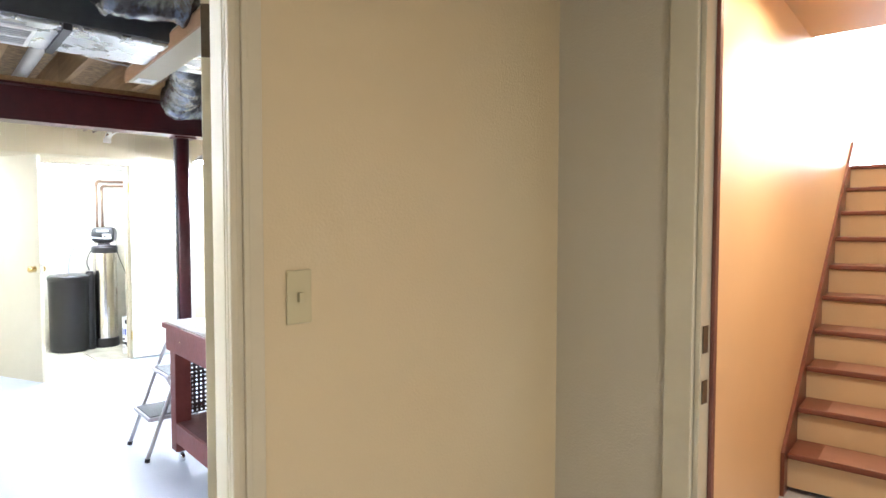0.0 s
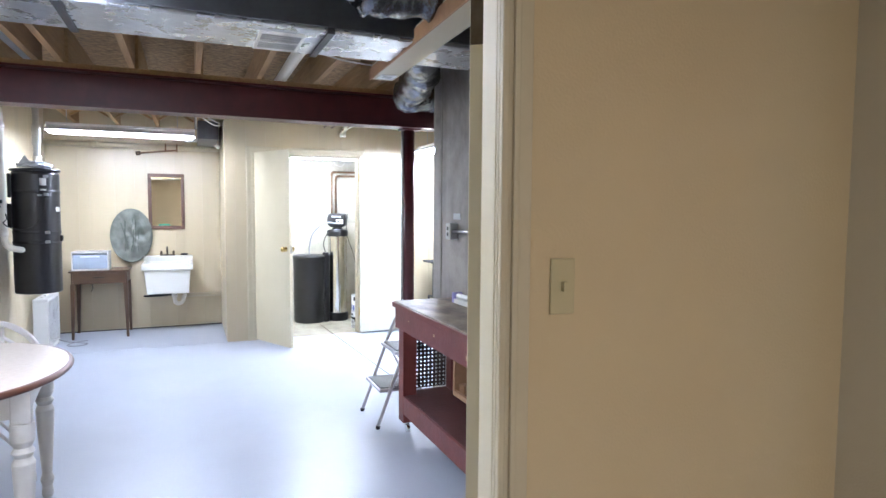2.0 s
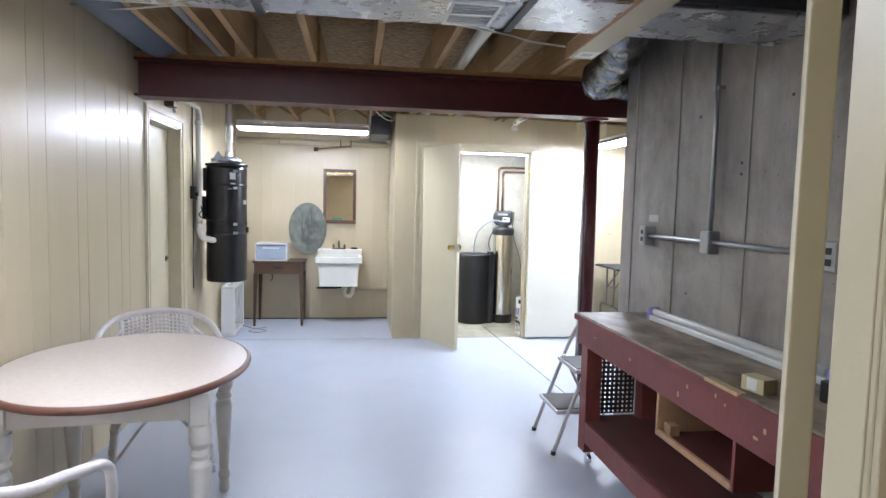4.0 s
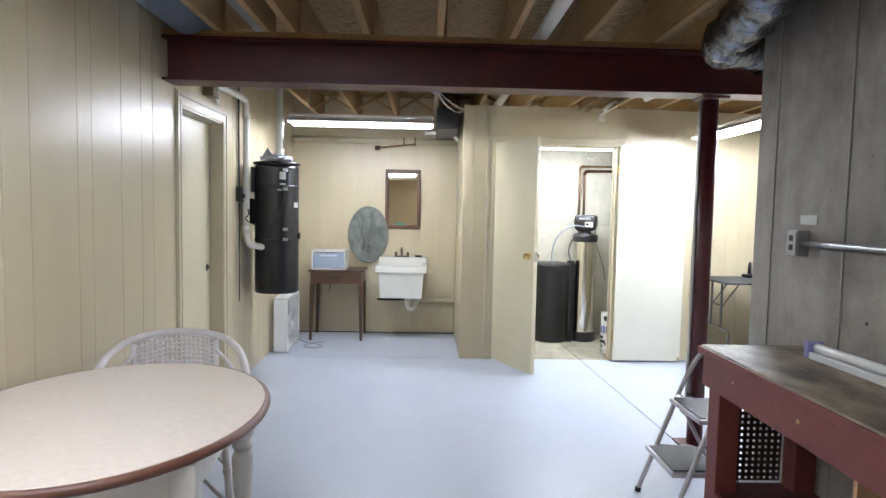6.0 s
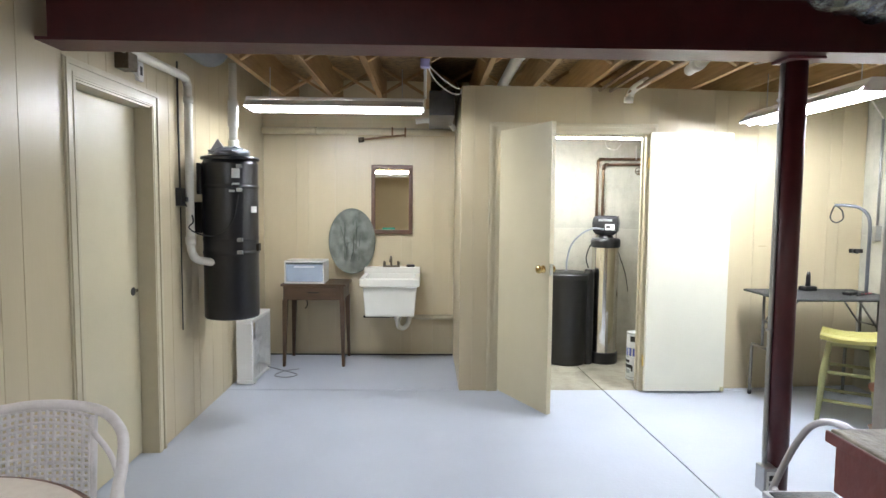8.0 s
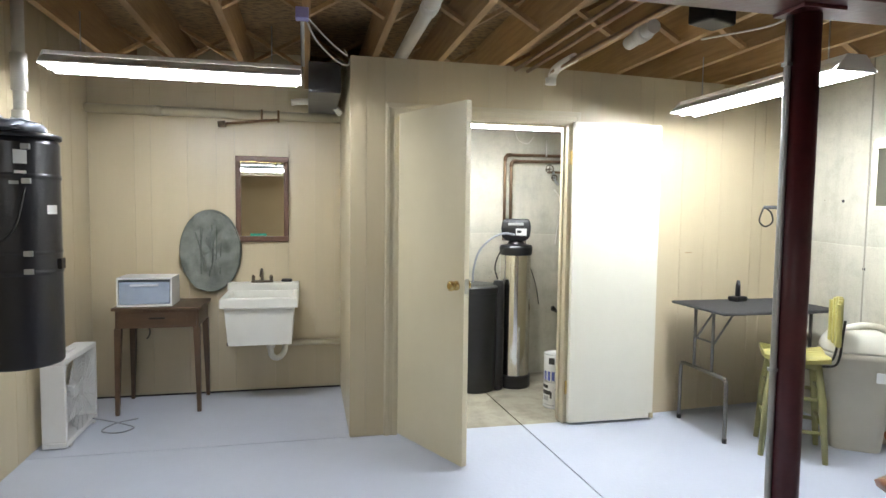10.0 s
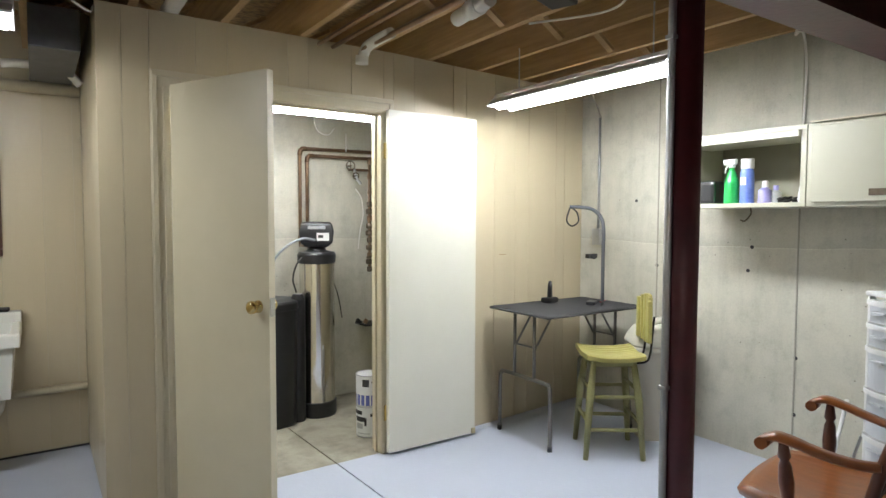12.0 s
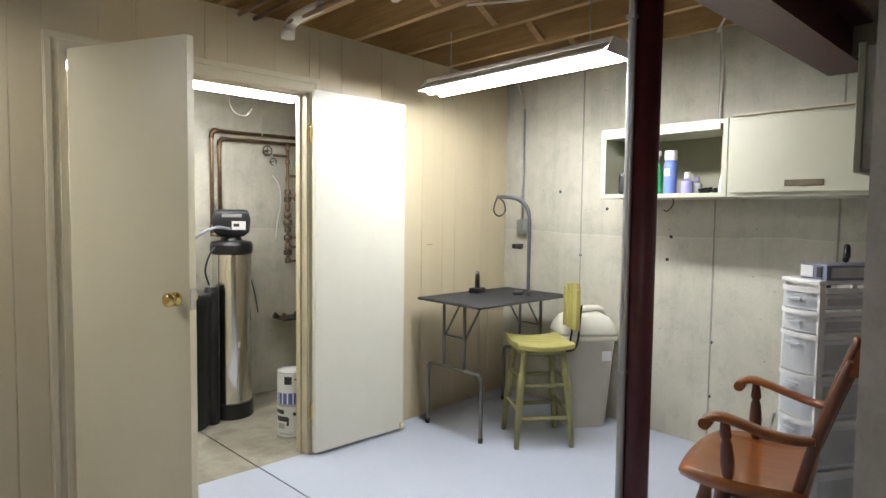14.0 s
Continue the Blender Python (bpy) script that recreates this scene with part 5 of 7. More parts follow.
# ---- left wall: vacuum canister, its pipe, fan ----
def canister():
    t = thing("vacuum_canister", -1.11, 6.20, 0, 0, "tall black central vacuum canister hung on the panelled wall", "central vacuum")
    r = 0.175
    prof = [(r - 0.006, 0.69), (r, 0.70), (r, 1.11), (r + 0.004, 1.115), (r + 0.004, 1.13), (r, 1.135), (r, 1.20), (r + 0.003, 1.205), (r + 0.003, 1.215), (r, 1.22), (r, 1.54), (r + 0.004, 1.545), (r + 0.004, 1.56), (r, 1.565), (r, 1.70), (r - 0.01, 1.725), (r - 0.03, 1.735)]
    b = bmesh.new()
    lathe(b, prof, 0, 0, 40)
    part("canister_body", b, "black_tank", t)
    b = bmesh.new()
    lathe(b, [(r + 0.008, 1.725), (r + 0.010, 1.735), (r + 0.008, 1.745), (0.12, 1.752)], 0, 0, 40)
    part("canister_lid", b, "black_tank", t, "black lid rim")
    boxpart("wall_bracket", (-0.24, -0.165, -0.07, 0.07, 1.25, 1.45), "iron", t, "", 0.004)
    for a, z0, z1, w, mat, lab in ((-62, 1.605, 1.665, 0.05, "white", "white printed label"), (-62, 1.55, 1.575, 0.045, "white", "small white label"), (-70, 1.515, 1.53, 0.035, "conduit", "small grey label"), (-18, 1.385, 1.425, 0.06, "white", "white maker's mark as a plain bar")):
        s_ = bmesh.new()
        n = 6
        vs = []
        for i in range(n + 1):
            an = radians(a) + (i / n - 0.5) * w / r
            vs.append([s_.verts.new(((r + 0.0022) * math.cos(an), (r + 0.0022) * math.sin(an), z)) for z in (z0, z1)])
        for p, q in zip(vs, vs[1:]):
            s_.faces.new((p[0], q[0], q[1], p[1]))
        part("label_plate", s_, mat, t, lab)
    for zz in (1.68, 1.53, 1.13, 1.21):
        boxpart("clasp", (0.085, 0.12, -0.158, -0.14, zz - 0.012, zz + 0.012), "conduit", t, "small metal clasp", 0.002)
    boxpart("side_latch", (0.168, 0.19, -0.03, 0.02, 1.13, 1.18), "iron", t, "", 0.004)
    part("switch_box", bx(bmesh.new(), -0.175, -0.15, -0.13, -0.06, 1.50, 1.70, 0.004), "black_tank", t)
    c = bmesh.new()
    rnd = random.Random(3)
    lathe(c, [(0.12, 1.752), (0.13, 1.765), (0.10, 1.785), (0.05, 1.80)], 0.0, 0.0, 14)
    for v in c.verts:
        v.co += Vector((rnd.uniform(-1, 1) * 0.02, rnd.uniform(-1, 1) * 0.02, rnd.uniform(0, 0.022)))
    tri = [c.verts.new(p) for p in ((-0.12, -0.08, 1.757), (0.02, -0.10, 1.757), (-0.06, -0.06, 1.86), (-0.03, 0.02, 1.80))]
    for q in ((0, 1, 2), (1, 3, 2), (0, 2, 3)):
        c.faces.new([tri[i] for i in q])
    cl = solid("cloth", c, "cloth", "crumpled pale blue cloth on top of the black canister", "cloth")
    cl.matrix_basis = pose(-1.11, 6.20, 0.0)
    p = thing("exhaust_pipe", -1.10, 6.24, 0, 0, "white plastic exhaust pipe rising from the canister", "pipe")
    part("pipe_run", tube(bmesh.new(), [(0, 0, 1.755), (0, 0, 2.36)], 0.026, 16), "pvc", p)
    for z0, z1 in ((1.76, 1.86), (1.95, 2.12)):
        part("coupling", tube(bmesh.new(), [(0, 0, z0), (0, 0, z1)], 0.034, 16), "pvc", p)
    q = thing("vacuum_pipe", 0, 0, 0, 0, "white plastic vacuum pipe down the panelled wall into the canister", "pipe")
    pts = [(-1.30, 4.84, 2.20), (-1.30, 5.4, 2.20), (-1.30, 5.90, 2.21), (-1.30, 5.985, 2.18), (-1.30, 6.0, 2.10), (-1.30, 6.0, 1.6), (-1.30, 6.0, 1.22), (-1.295, 6.0, 1.14), (-1.27, 6.01, 1.09), (-1.21, 6.04, 1.07), (-1.17, 6.06, 1.065)]
    part("pipe_run", tube(bmesh.new(), smooth_path(pts, 6), 0.0255, 14), "pvc", q)
    for a, b_ in (((-1.30, 6.0, 2.06), (-1.30, 6.0, 2.10)), ((-1.30, 6.0, 1.18), (-1.30, 6.0, 1.23))):
        part("coupling", tube(bmesh.new(), [a, b_], 0.031, 14), "pvc", q)
    solid("cable", tube(bmesh.new(), smooth_path([(-1.335, 5.93, 2.30), (-1.335, 5.93, 1.9), (-1.335, 5.94, 1.52)], 4), 0.006, 6), "black_cable", "black cable down the panelled wall", "cable")
    solid("cable", tube(bmesh.new(), smooth_path([(-1.335, 5.95, 1.46), (-1.30, 5.99, 1.40), (-1.27, 5.97, 1.33), (-1.29, 5.95, 1.29), (-1.24, 5.98, 1.25), (-1.15, 6.01, 1.24), (-1.05, 6.02, 1.32), (-1.01, 6.04, 1.50)], 6), 0.005, 6), "black_cable", "black power cord looping from outlet to canister", "cable")
    solid("cable", tube(bmesh.new(), [(-1.335, 5.94, 1.42), (-1.335, 5.94, 0.65)], 0.004, 6), "black_cable", "thin dark cable below the wall outlet", "cable")
    o = thing("wall_outlet", LX + 0.004, 5.94, 1.48, 0, "black surface outlet box on the panelled wall", "outlet")
    boxpart("outlet_box", (0, 0.035, -0.035, 0.035, -0.055, 0.055), "black", o, bevel=0.004)
    boxpart("plug", (0.035, 0.06, -0.015, 0.015, -0.03, 0.0), "black", o, "black plug", 0.003)
    th = thing("thermostat", LX + 0.004, 5.46, 2.135, 0, "white wall plate with a dark screen above the side door", "thermostat")
    boxpart("plate", (0, 0.02, -0.03, 0.03, -0.05, 0.05), "white", th, bevel=0.003)
    boxpart("screen", (0.0202, 0.022, -0.012, 0.012, -0.02, 0.025), "ink", th, "dark screen", 0)
    db = thing("transformer", LX + 0.004, 5.27, 2.16, 0, "dark metal transformer box above the side door", "electrical box")
    boxpart("box_body", (0, 0.07, -0.05, 0.05, -0.06, 0.08), "old_bronze", db, bevel=0.006)
    part("wire", tube(bmesh.new(), smooth_path([(0.04, 0.05, -0.05), (0.045, 0.09, -0.075), (0.03, 0.14, -0.07)], 4), 0.004, 6), "cable", db, "pale wire")
canister()

def box_fan():
    t = thing("box_fan", -1.245, 7.16, 0, 0, "white box fan standing on the floor against the panelled wall", "fan")
    h, w, d = 0.53, 0.27, 0.065
    bm = bmesh.new()
    for q in ((-d, d, -w, w, h - 0.03, h), (-d, d, -w, w, 0.012, 0.045), (-d, d, -w, -w + 0.03, 0.045, h - 0.03), (-d, d, w - 0.03, w, 0.045, h - 0.03)):
        bx(bm, *q, 0.006)
    part("fan_case", bm, "white_metal", t)
    for sx in (-1, 1):
        g = bmesh.new()
        for i in range(9):
            r = 0.03 + i * 0.024
            tube(g, [(sx * (d - 0.004), r * math.cos(k * math.tau / 28), 0.275 + r * math.sin(k * math.tau / 28)) for k in range(28)], 0.0016, 4, closed=True)
        for k in range(16):
            a = k * math.tau / 16
            tube(g, [(sx * (d - 0.003), 0.03 * math.cos(a), 0.275 + 0.03 * math.sin(a)), (sx * (d - 0.003), 0.235 * math.cos(a), 0.275 + 0.235 * math.sin(a))], 0.002, 4)
        part("grille", g, "fan_grille", t)
    b = bmesh.new()
    for k in range(5):
        a0 = k * math.tau / 5
        v = []
        for r in (0.04, 0.12, 0.20):
            for s_, x in ((-0.35, -0.02), (0.35, 0.02)):
                v.append(b.verts.new((x, r * math.cos(a0 + s_), 0.275 + r * math.sin(a0 + s_))))
        b.faces.new((v[0], v[1], v[3], v[2])); b.faces.new((v[2], v[3], v[5], v[4]))
    tube(b, [(-0.03, 0, 0.275), (0.03, 0, 0.275)], 0.04, 16)
    part("fan_blades", b, "fan_grille", t, "white fan blades at rest")
    part("dial", tube(bmesh.new(), [(0, -0.15, h), (0, -0.15, h + 0.014)], 0.02, 14), "white", t, "white speed dial")
    boxpart("handle", (-0.012, 0.012, -0.05, 0.07, h, h + 0.016), "white", t, "", 0.004)
    for y in (-0.2, 0.2):
        boxpart("foot", (-0.07, 0.07, y - 0.02, y + 0.02, 0, 0.013), "white", t, "", 0.003)
    solid("cable", tube(bmesh.new(), smooth_path([(-1.17, 7.30, 0.05), (-1.10, 7.36, 0.008), (-0.98, 7.28, 0.006), (-0.90, 7.20, 0.006), (-0.97, 7.12, 0.006), (-1.08, 7.17, 0.006), (-1.04, 7.30, 0.006), (-0.92, 7.38, 0.006)], 6), 0.0045, 6), "grey_pipe", "grey power cord coiled on the floor by the fan", "cable")
box_fan()

# ---- sewing desk and drawer box ----
def desk():
    t = thing("sewing_desk", -0.81, 7.70, 0, 0, "small walnut sewing desk with tapered legs against the alcove wall", "desk")
    boxpart("desk_top", (-0.285, 0.285, -0.25, 0.18, 0.722, 0.742), "walnut", t, "", 0.003)
    boxpart("cabinet_front", (-0.25, 0.25, -0.235, -0.22, 0.60, 0.7215), "walnut", t, "", 0.002)
    boxpart("cabinet_sides", (-0.265, -0.2505, -0.235, 0.16, 0.60, 0.7215), "walnut", t, "", 0.002)
    boxpart("cabinet_sides", (0.2505, 0.265, -0.235, 0.16, 0.60, 0.7215), "walnut", t, "", 0.002)
    boxpart("cabinet_back", (-0.25, 0.25, 0.145, 0.16, 0.60, 0.7215), "walnut", t, "", 0.002)
    boxpart("drawer_front", (-0.19, 0.19, -0.2385, -0.2355, 0.615, 0.705), "walnut", t, "", 0.001)
    boxpart("drawer_pull", (-0.05, 0.05, -0.250, -0.2386, 0.662, 0.674), "iron", t, "dark drawer pull", 0.002)
    for x in (-0.25, 0.25):
        for y in (-0.215, 0.145):
            b = bmesh.new()
            top, bot = 0.022, 0.012
            ox, oy = (0.012 if x > 0 else -0.012), (0.012 if y > 0 else -0.012)
            v = [b.verts.new((x + sx * top, y + sy * top, 0.60)) for sx, sy in ((-1, -1), (1, -1), (1, 1), (-1, 1))] + [b.verts.new((x + ox + sx * bot, y + oy + sy * bot, 0.0)) for sx, sy in ((-1, -1), (1, -1), (1, 1), (-1, 1))]
            for q in ((0, 1, 2, 3), (7, 6, 5, 4), (0, 4, 5, 1), (1, 5, 6, 2), (2, 6, 7, 3), (3, 7, 4, 0)):
                b.faces.new([v[i] for i in q])
            part("leg", b, "walnut", t)
    part("cord", tube(bmesh.new(), smooth_path([(-0.09, -0.1, 0.60), (-0.08, -0.1, 0.54), (-0.10, -0.1, 0.50)], 4), 0.005, 6), "black_cable", t, "black cord hanging below")
    b = thing("storage_box", -0.895, 7.62, 0.743, 0, "white framed plastic storage drawer with blue-grey front on the desk", "storage drawer")
    w, d, h = 0.175, 0.13, 0.20
    bm = bmesh.new()
    for q in ((-w, w, -d, d, h - 0.014, h), (-w, w, -d, d, 0, 0.014), (-w, -w + 0.012, -d, d, 0.014, h - 0.014), (w - 0.012, w, -d, d, 0.014, h - 0.014), (-w + 0.012, w - 0.012, d - 0.01, d, 0.014, h - 0.014)):
        bx(bm, *q, 0.003)
    part("drawer_frame", bm, "white", b)
    boxpart("drawer", (-w + 0.014, w - 0.014, -d + 0.004, d - 0.012, 0.016, h - 0.03), "frosted_blue", b, "translucent blue-grey drawer", 0.006)
    boxpart("drawer_grip", (-0.09, 0.09, -d - 0.006, -d + 0.003, h - 0.06, h - 0.045), "frosted", b, "", 0.002)
desk()

# ---- laundry sink, mirror, mesh hamper ----
def sink():
    t = thing("laundry_sink", -0.135, 7.63, 0, 0, "white plastic laundry sink hung on the alcove wall", "sink")
    b = bmesh.new()
    def ring(w, d, z, oy=0.0):
        return [b.verts.new((sx * w, oy + sy * d, z)) for sx, sy in ((-1, -1), (1, -1), (1, 1), (-1, 1))]
    rows = [ring(0.215, 0.205, 0.462), ring(0.235, 0.235, 0.73), ring(0.262, 0.262, 0.735), ring(0.262, 0.262, 0.80), ring(0.252, 0.252, 0.806), ring(0.22, 0.205, 0.806, -0.03), ring(0.195, 0.17, 0.50, -0.02)]
    b.faces.new(rows[0][::-1])
    for p, q in zip(rows, rows[1:]):
        for i in range(4):
            b.faces.new((p[i], p[(i + 1) % 4], q[(i + 1) % 4], q[i]))
    b.faces.new(rows[-1])
    bmesh.ops.bevel(b, geom=b.edges[:], offset=0.006, segments=2, profile=0.5, affect="EDGES")
    part("basin", b, "sink", t)
    boxpart("faucet_deck", (-0.262, 0.262, 0.175, 0.262, 0.8005, 0.862), "sink", t, "", 0.008)
    f = bmesh.new()
    tube(f, smooth_path([(-0.01, 0.19, 0.87), (-0.01, 0.18, 0.935), (-0.01, 0.14, 0.965), (-0.01, 0.07, 0.95), (-0.01, 0.04, 0.925)], 5), 0.010, 10)
    bx(f, -0.09, 0.07, 0.175, 0.215, 0.862, 0.878, 0.004)
    fc = part("faucet", f, "old_bronze", t, "tarnished faucet with two handles")
    for x in (-0.075, 0.055):
        part("handle", tube(bmesh.new(), [(x, 0.19, 0.878), (x, 0.19, 0.905), (x, 0.16, 0.915)], [0.012, 0.014, 0.010], 10), "old_bronze", fc, "tarnished tap handle")
    boxpart("soap", (0.13, 0.21, 0.19, 0.24, 0.8625, 0.885), "iron", t, "dark scrap left on the deck", 0.008)
    p = bmesh.new()
    tube(p, smooth_path([(0.06, 0.0, 0.462), (0.06, 0.0, 0.38), (0.07, 0.02, 0.33), (0.11, 0.05, 0.31), (0.15, 0.08, 0.34), (0.16, 0.14, 0.385), (0.17, 0.20, 0.385)], 6), 0.021, 12)
    tube(p, [(0.06, 0.0, 0.40), (0.06, 0.0, 0.43)], 0.030, 12)
    part("drain_trap", p, "pvc", t, "white plastic drain trap")
    boxpart("support_strut", (-0.21, 0.03, 0.10, 0.16, 0.40, 0.455), "iron", t, "dark metal support strut", 0.003)
    boxpart("support_arm", (-0.27, -0.02, 0.16, 0.19, 0.385, 0.405), "iron", t, "dark metal support arm", 0.002)
sink()
mi = thing("wall_mirror", -0.145, BY - 0.005, 1.495, 0, "wall mirror in a dark walnut frame above the laundry sink", "mirror")
for q in ((-0.195, 0.195, -0.028, 0, 0.283, 0.325), (-0.195, 0.195, -0.028, 0, -0.325, -0.283), (-0.195, -0.158, -0.028, 0, -0.283, 0.283), (0.158, 0.195, -0.028, 0, -0.283, 0.283)):
    boxpart("frame_rail", q, "mirror_frame", mi, "dark walnut frame rail", 0.006)
boxpart("frame_bead", (-0.158, 0.158, -0.020, -0.014, 0.277, 0.2825), "brass", mi, "thin gilt bead", 0)
boxpart("mirror_glass", (-0.157, 0.157, -0.014, -0.006, -0.282, 0.282), "mirror", mi, "clear mirror glass", 0)
boxpart("ledge_soap", (-0.09, 0.03, -0.024, -0.0145, -0.281, -0.262), "green_soap", mi, "green strip along the lower frame", 0.002)

def hamper():
    t = thing("mesh_hamper", -0.52, BY - 0.03, 1.10, 0, "collapsed grey mesh laundry hamper hung flat on the alcove wall", "hamper")
    n = 48
    b = bmesh.new()
    tube(b, [(0.215 * math.cos(k * math.tau / n), 0, 0.305 * math.sin(k * math.tau / n)) for k in range(n)], 0.007, 8, closed=True)
    part("hoop", b, "mesh", t)
    d = bmesh.new()
    rnd = random.Random(11)
    rings = [[d.verts.new((0.0, -0.012, 0.0))]]
    for j in range(1, 11):
        r = j / 10
        rings.append([d.verts.new((0.212 * r * math.cos(k * math.tau / n), -0.006 - (1 - r * r) * 0.012, 0.30 * r * math.sin(k * math.tau / n))) for k in range(n)])
    for k in range(n):
        d.faces.new((rings[0][0], rings[1][k], rings[1][(k + 1) % n]))
    for p, q in zip(rings[1:], rings[2:]):
        for k in range(n):
            d.faces.new((p[k], q[k], q[(k + 1) % n], p[(k + 1) % n]))
    for v in d.verts:
        x, z = v.co.x, v.co.z
        v.co.y -= 0.085 * abs(noise.noise(Vector((x * 14, z * 6, 2.0)))) + 0.05 * abs(noise.noise(Vector((x * 30 + z * 25, z * 14, 5.0))))
    for f in d.faces:
        f.smooth = True
    part("mesh_cloth", d, "mesh", t)
    # Thin dark strands draw the shade in the folded mesh's creases.
    for i in range(7):
        a = [( -0.10 + i * 0.032 + rnd.uniform(-.02, .02), -0.042, 0.20 - rnd.random() * 0.1), (-0.09 + i * 0.028 + rnd.uniform(-.03, .03), -0.052, 0.0), (-0.06 + i * 0.02 + rnd.uniform(-.03, .03), -0.044, -0.2 + rnd.random() * 0.06)]
        part("crease_line", tube(bmesh.new(), smooth_path(a, 6), 0.004, 6), "mesh_crease", t, "dark strand for a shaded crease in the mesh")
hamper()

# ---- utility closet ----
def closet():
    s = thing("water_softener", 1.845, 7.70, 0, 0, "polished steel water softener tank with a black control head", "water softener")
    b = bmesh.new()
    lathe(b, [(0.122, 0.085), (0.122, 1.07), (0.118, 1.085)], 0, 0, 40)
    part("tank_body", b, "stainless", s)
    b = bmesh.new()
    lathe(b, [(0.130, 0.0), (0.133, 0.01), (0.133, 0.10), (0.124, 0.105)], 0, 0, 40)
    part("tank_base", b, "black", s, "black plastic base")
    b = bmesh.new()
    lathe(b, [(0.124, 1.075), (0.132, 1.085), (0.134, 1.135), (0.125, 1.155), (0.07, 1.165), (0.05, 1.20)], 0, 0, 40)
    part("tank_cap", b, "black", s, "black tank cap")
    b = bmesh.new()
    rows = []
    for z, w, d in ((1.19, 0.075, 0.07), (1.22, 0.11, 0.09), (1.30, 0.118, 0.095), (1.355, 0.105, 0.085), (1.365, 0.09, 0.07)):
        rows.append([b.verts.new((sx * w, sy * d, z)) for sx, sy in ((-1, -1), (1, -1), (1, 1), (-1, 1))])
    b.faces.new(rows[0][::-1]); b.faces.new(rows[-1])
    for p, q in zip(rows, rows[1:]):
        for i in range(4):
            b.faces.new((p[i], p[(i + 1) % 4], q[(i + 1) % 4], q[i]))
    bmesh.ops.bevel(b, geom=b.edges[:], offset=0.012, segments=3, profile=0.5, affect="EDGES")
    h = part("control_head", b, "black", s, "black plastic control head")
    h.matrix_basis = pose(0, 0, 0, 0, 0, -22)
    boxpart("display", (-0.06, 0.06, -0.098, -0.0955, 1.315, 1.335), "conduit", h, "thin grey display strip", 0.001)
    boxpart("control_label", (0.0, 0.085, -0.099, -0.0965, 1.235, 1.29), "white", h, "white printed control label", 0.001)
    boxpart("label_print", (0.01, 0.045, -0.1005, -0.0993, 1.255, 1.275), "ink", h, "small dark print", 0)
    t = thing("brine_tank", 1.49, 7.70, 0, 0, "tall black plastic brine tank on the bare slab", "tank")
    b = bmesh.new()
    lathe(b, [(0.185, 0.0), (0.195, 0.01), (0.205, 0.78), (0.213, 0.785), (0.213, 0.825), (0.20, 0.84), (0.12, 0.85)], 0, 0, 36)
    part("tank_body", b, "black", t)
    t2 = thing("filter_canister", 1.675, 7.62, 0, 0, "slim black cylinder standing between the tanks", "filter")
    b = bmesh.new()
    lathe(b, [(0.045, 0.0), (0.048, 0.01), (0.048, 0.84), (0.035, 0.875)], 0, 0, 20)
    part("canister_body", b, "black", t2)
    def hose(pts, r, mat, label, cat="hose"):
        solid("hose", tube(bmesh.new(), smooth_path(pts, 7), r, 8), mat, label, cat)
    hose([(1.80, 7.62, 1.24), (1.70, 7.60, 1.25), (1.60, 7.62, 1.20), (1.52, 7.66, 1.10), (1.49, 7.70, 0.96), (1.49, 7.72, 0.84)], 0.009, "grey_pipe", "grey hose from the control head to the brine tank")
    hose([(1.79, 7.66, 1.16), (1.70, 7.66, 1.10), (1.66, 7.67, 0.98), (1.68, 7.66, 0.88)], 0.006, "black_cable", "thin black tube between the tanks")
    hose([(2.05, 7.98, 1.36), (2.03, 7.98, 1.16), (2.06, 7.98, 1.0), (2.13, 7.98, 0.80), (2.16, 7.97, 0.62)], 0.004, "black_cable", "thin black wire hanging on the closet wall")
    for dx, dz in ((0.0, 0.0), (0.055, -0.05)):
        t = thing("copper_line", 0, 0, 0, 0, "aged copper water line turning a square corner on concrete", "pipe")
        z = 1.905 + dz
        part("pipe_run", tube(bmesh.new(), [(1.835 + dx, 7.985, 1.18), (1.835 + dx, 7.985, z - 0.03), (1.845 + dx, 7.985, z - 0.008), (1.865 + dx, 7.985, z), (3.0, 7.985, z + 0.01)], 0.013, 12), "copper", t)
        part("elbow", tube(bmesh.new(), [(1.835 + dx, 7.985, z - 0.05), (1.837 + dx, 7.985, z - 0.02), (1.855 + dx, 7.985, z - 0.001), (1.885 + dx, 7.985, z)], 0.017, 12), "copper", t)
        part("coupling", tube(bmesh.new(), [(1.835 + dx, 7.985, 1.22), (1.835 + dx, 7.985, 1.26)], 0.018, 12), "copper", t)
        part("stub", tube(bmesh.new(), [(1.835 + dx, 7.985, 1.19), (1.835, 7.80, 1.19)], 0.012, 10), "copper", t)
    g = thing("pipe_manifold", 0, 0, 0, 0, "cluster of old copper valves and fittings on the closet wall", "valve")
    def run(pts, r, m="copper"):
        part("riser_pipe", tube(bmesh.new(), pts, r, 10), m, g)
    def fit(x, z0, z1, r, m="old_bronze"):
        part("fitting", tube(bmesh.new(), [(x, 7.95, z0), (x, 7.95, z0 + 0.004), (x, 7.95, z1 - 0.004), (x, 7.95, z1)], [r * 0.8, r, r, r * 0.8], 12), m, g, "bronze fitting")
    run([(2.39, 7.95, 0.98), (2.39, 7.95, 1.86)], 0.012)
    run([(2.475, 7.95, 1.50), (2.475, 7.95, 2.14)], 0.010)
    run([(2.56, 7.96, 1.10), (2.56, 7.96, 2.30)], 0.011)
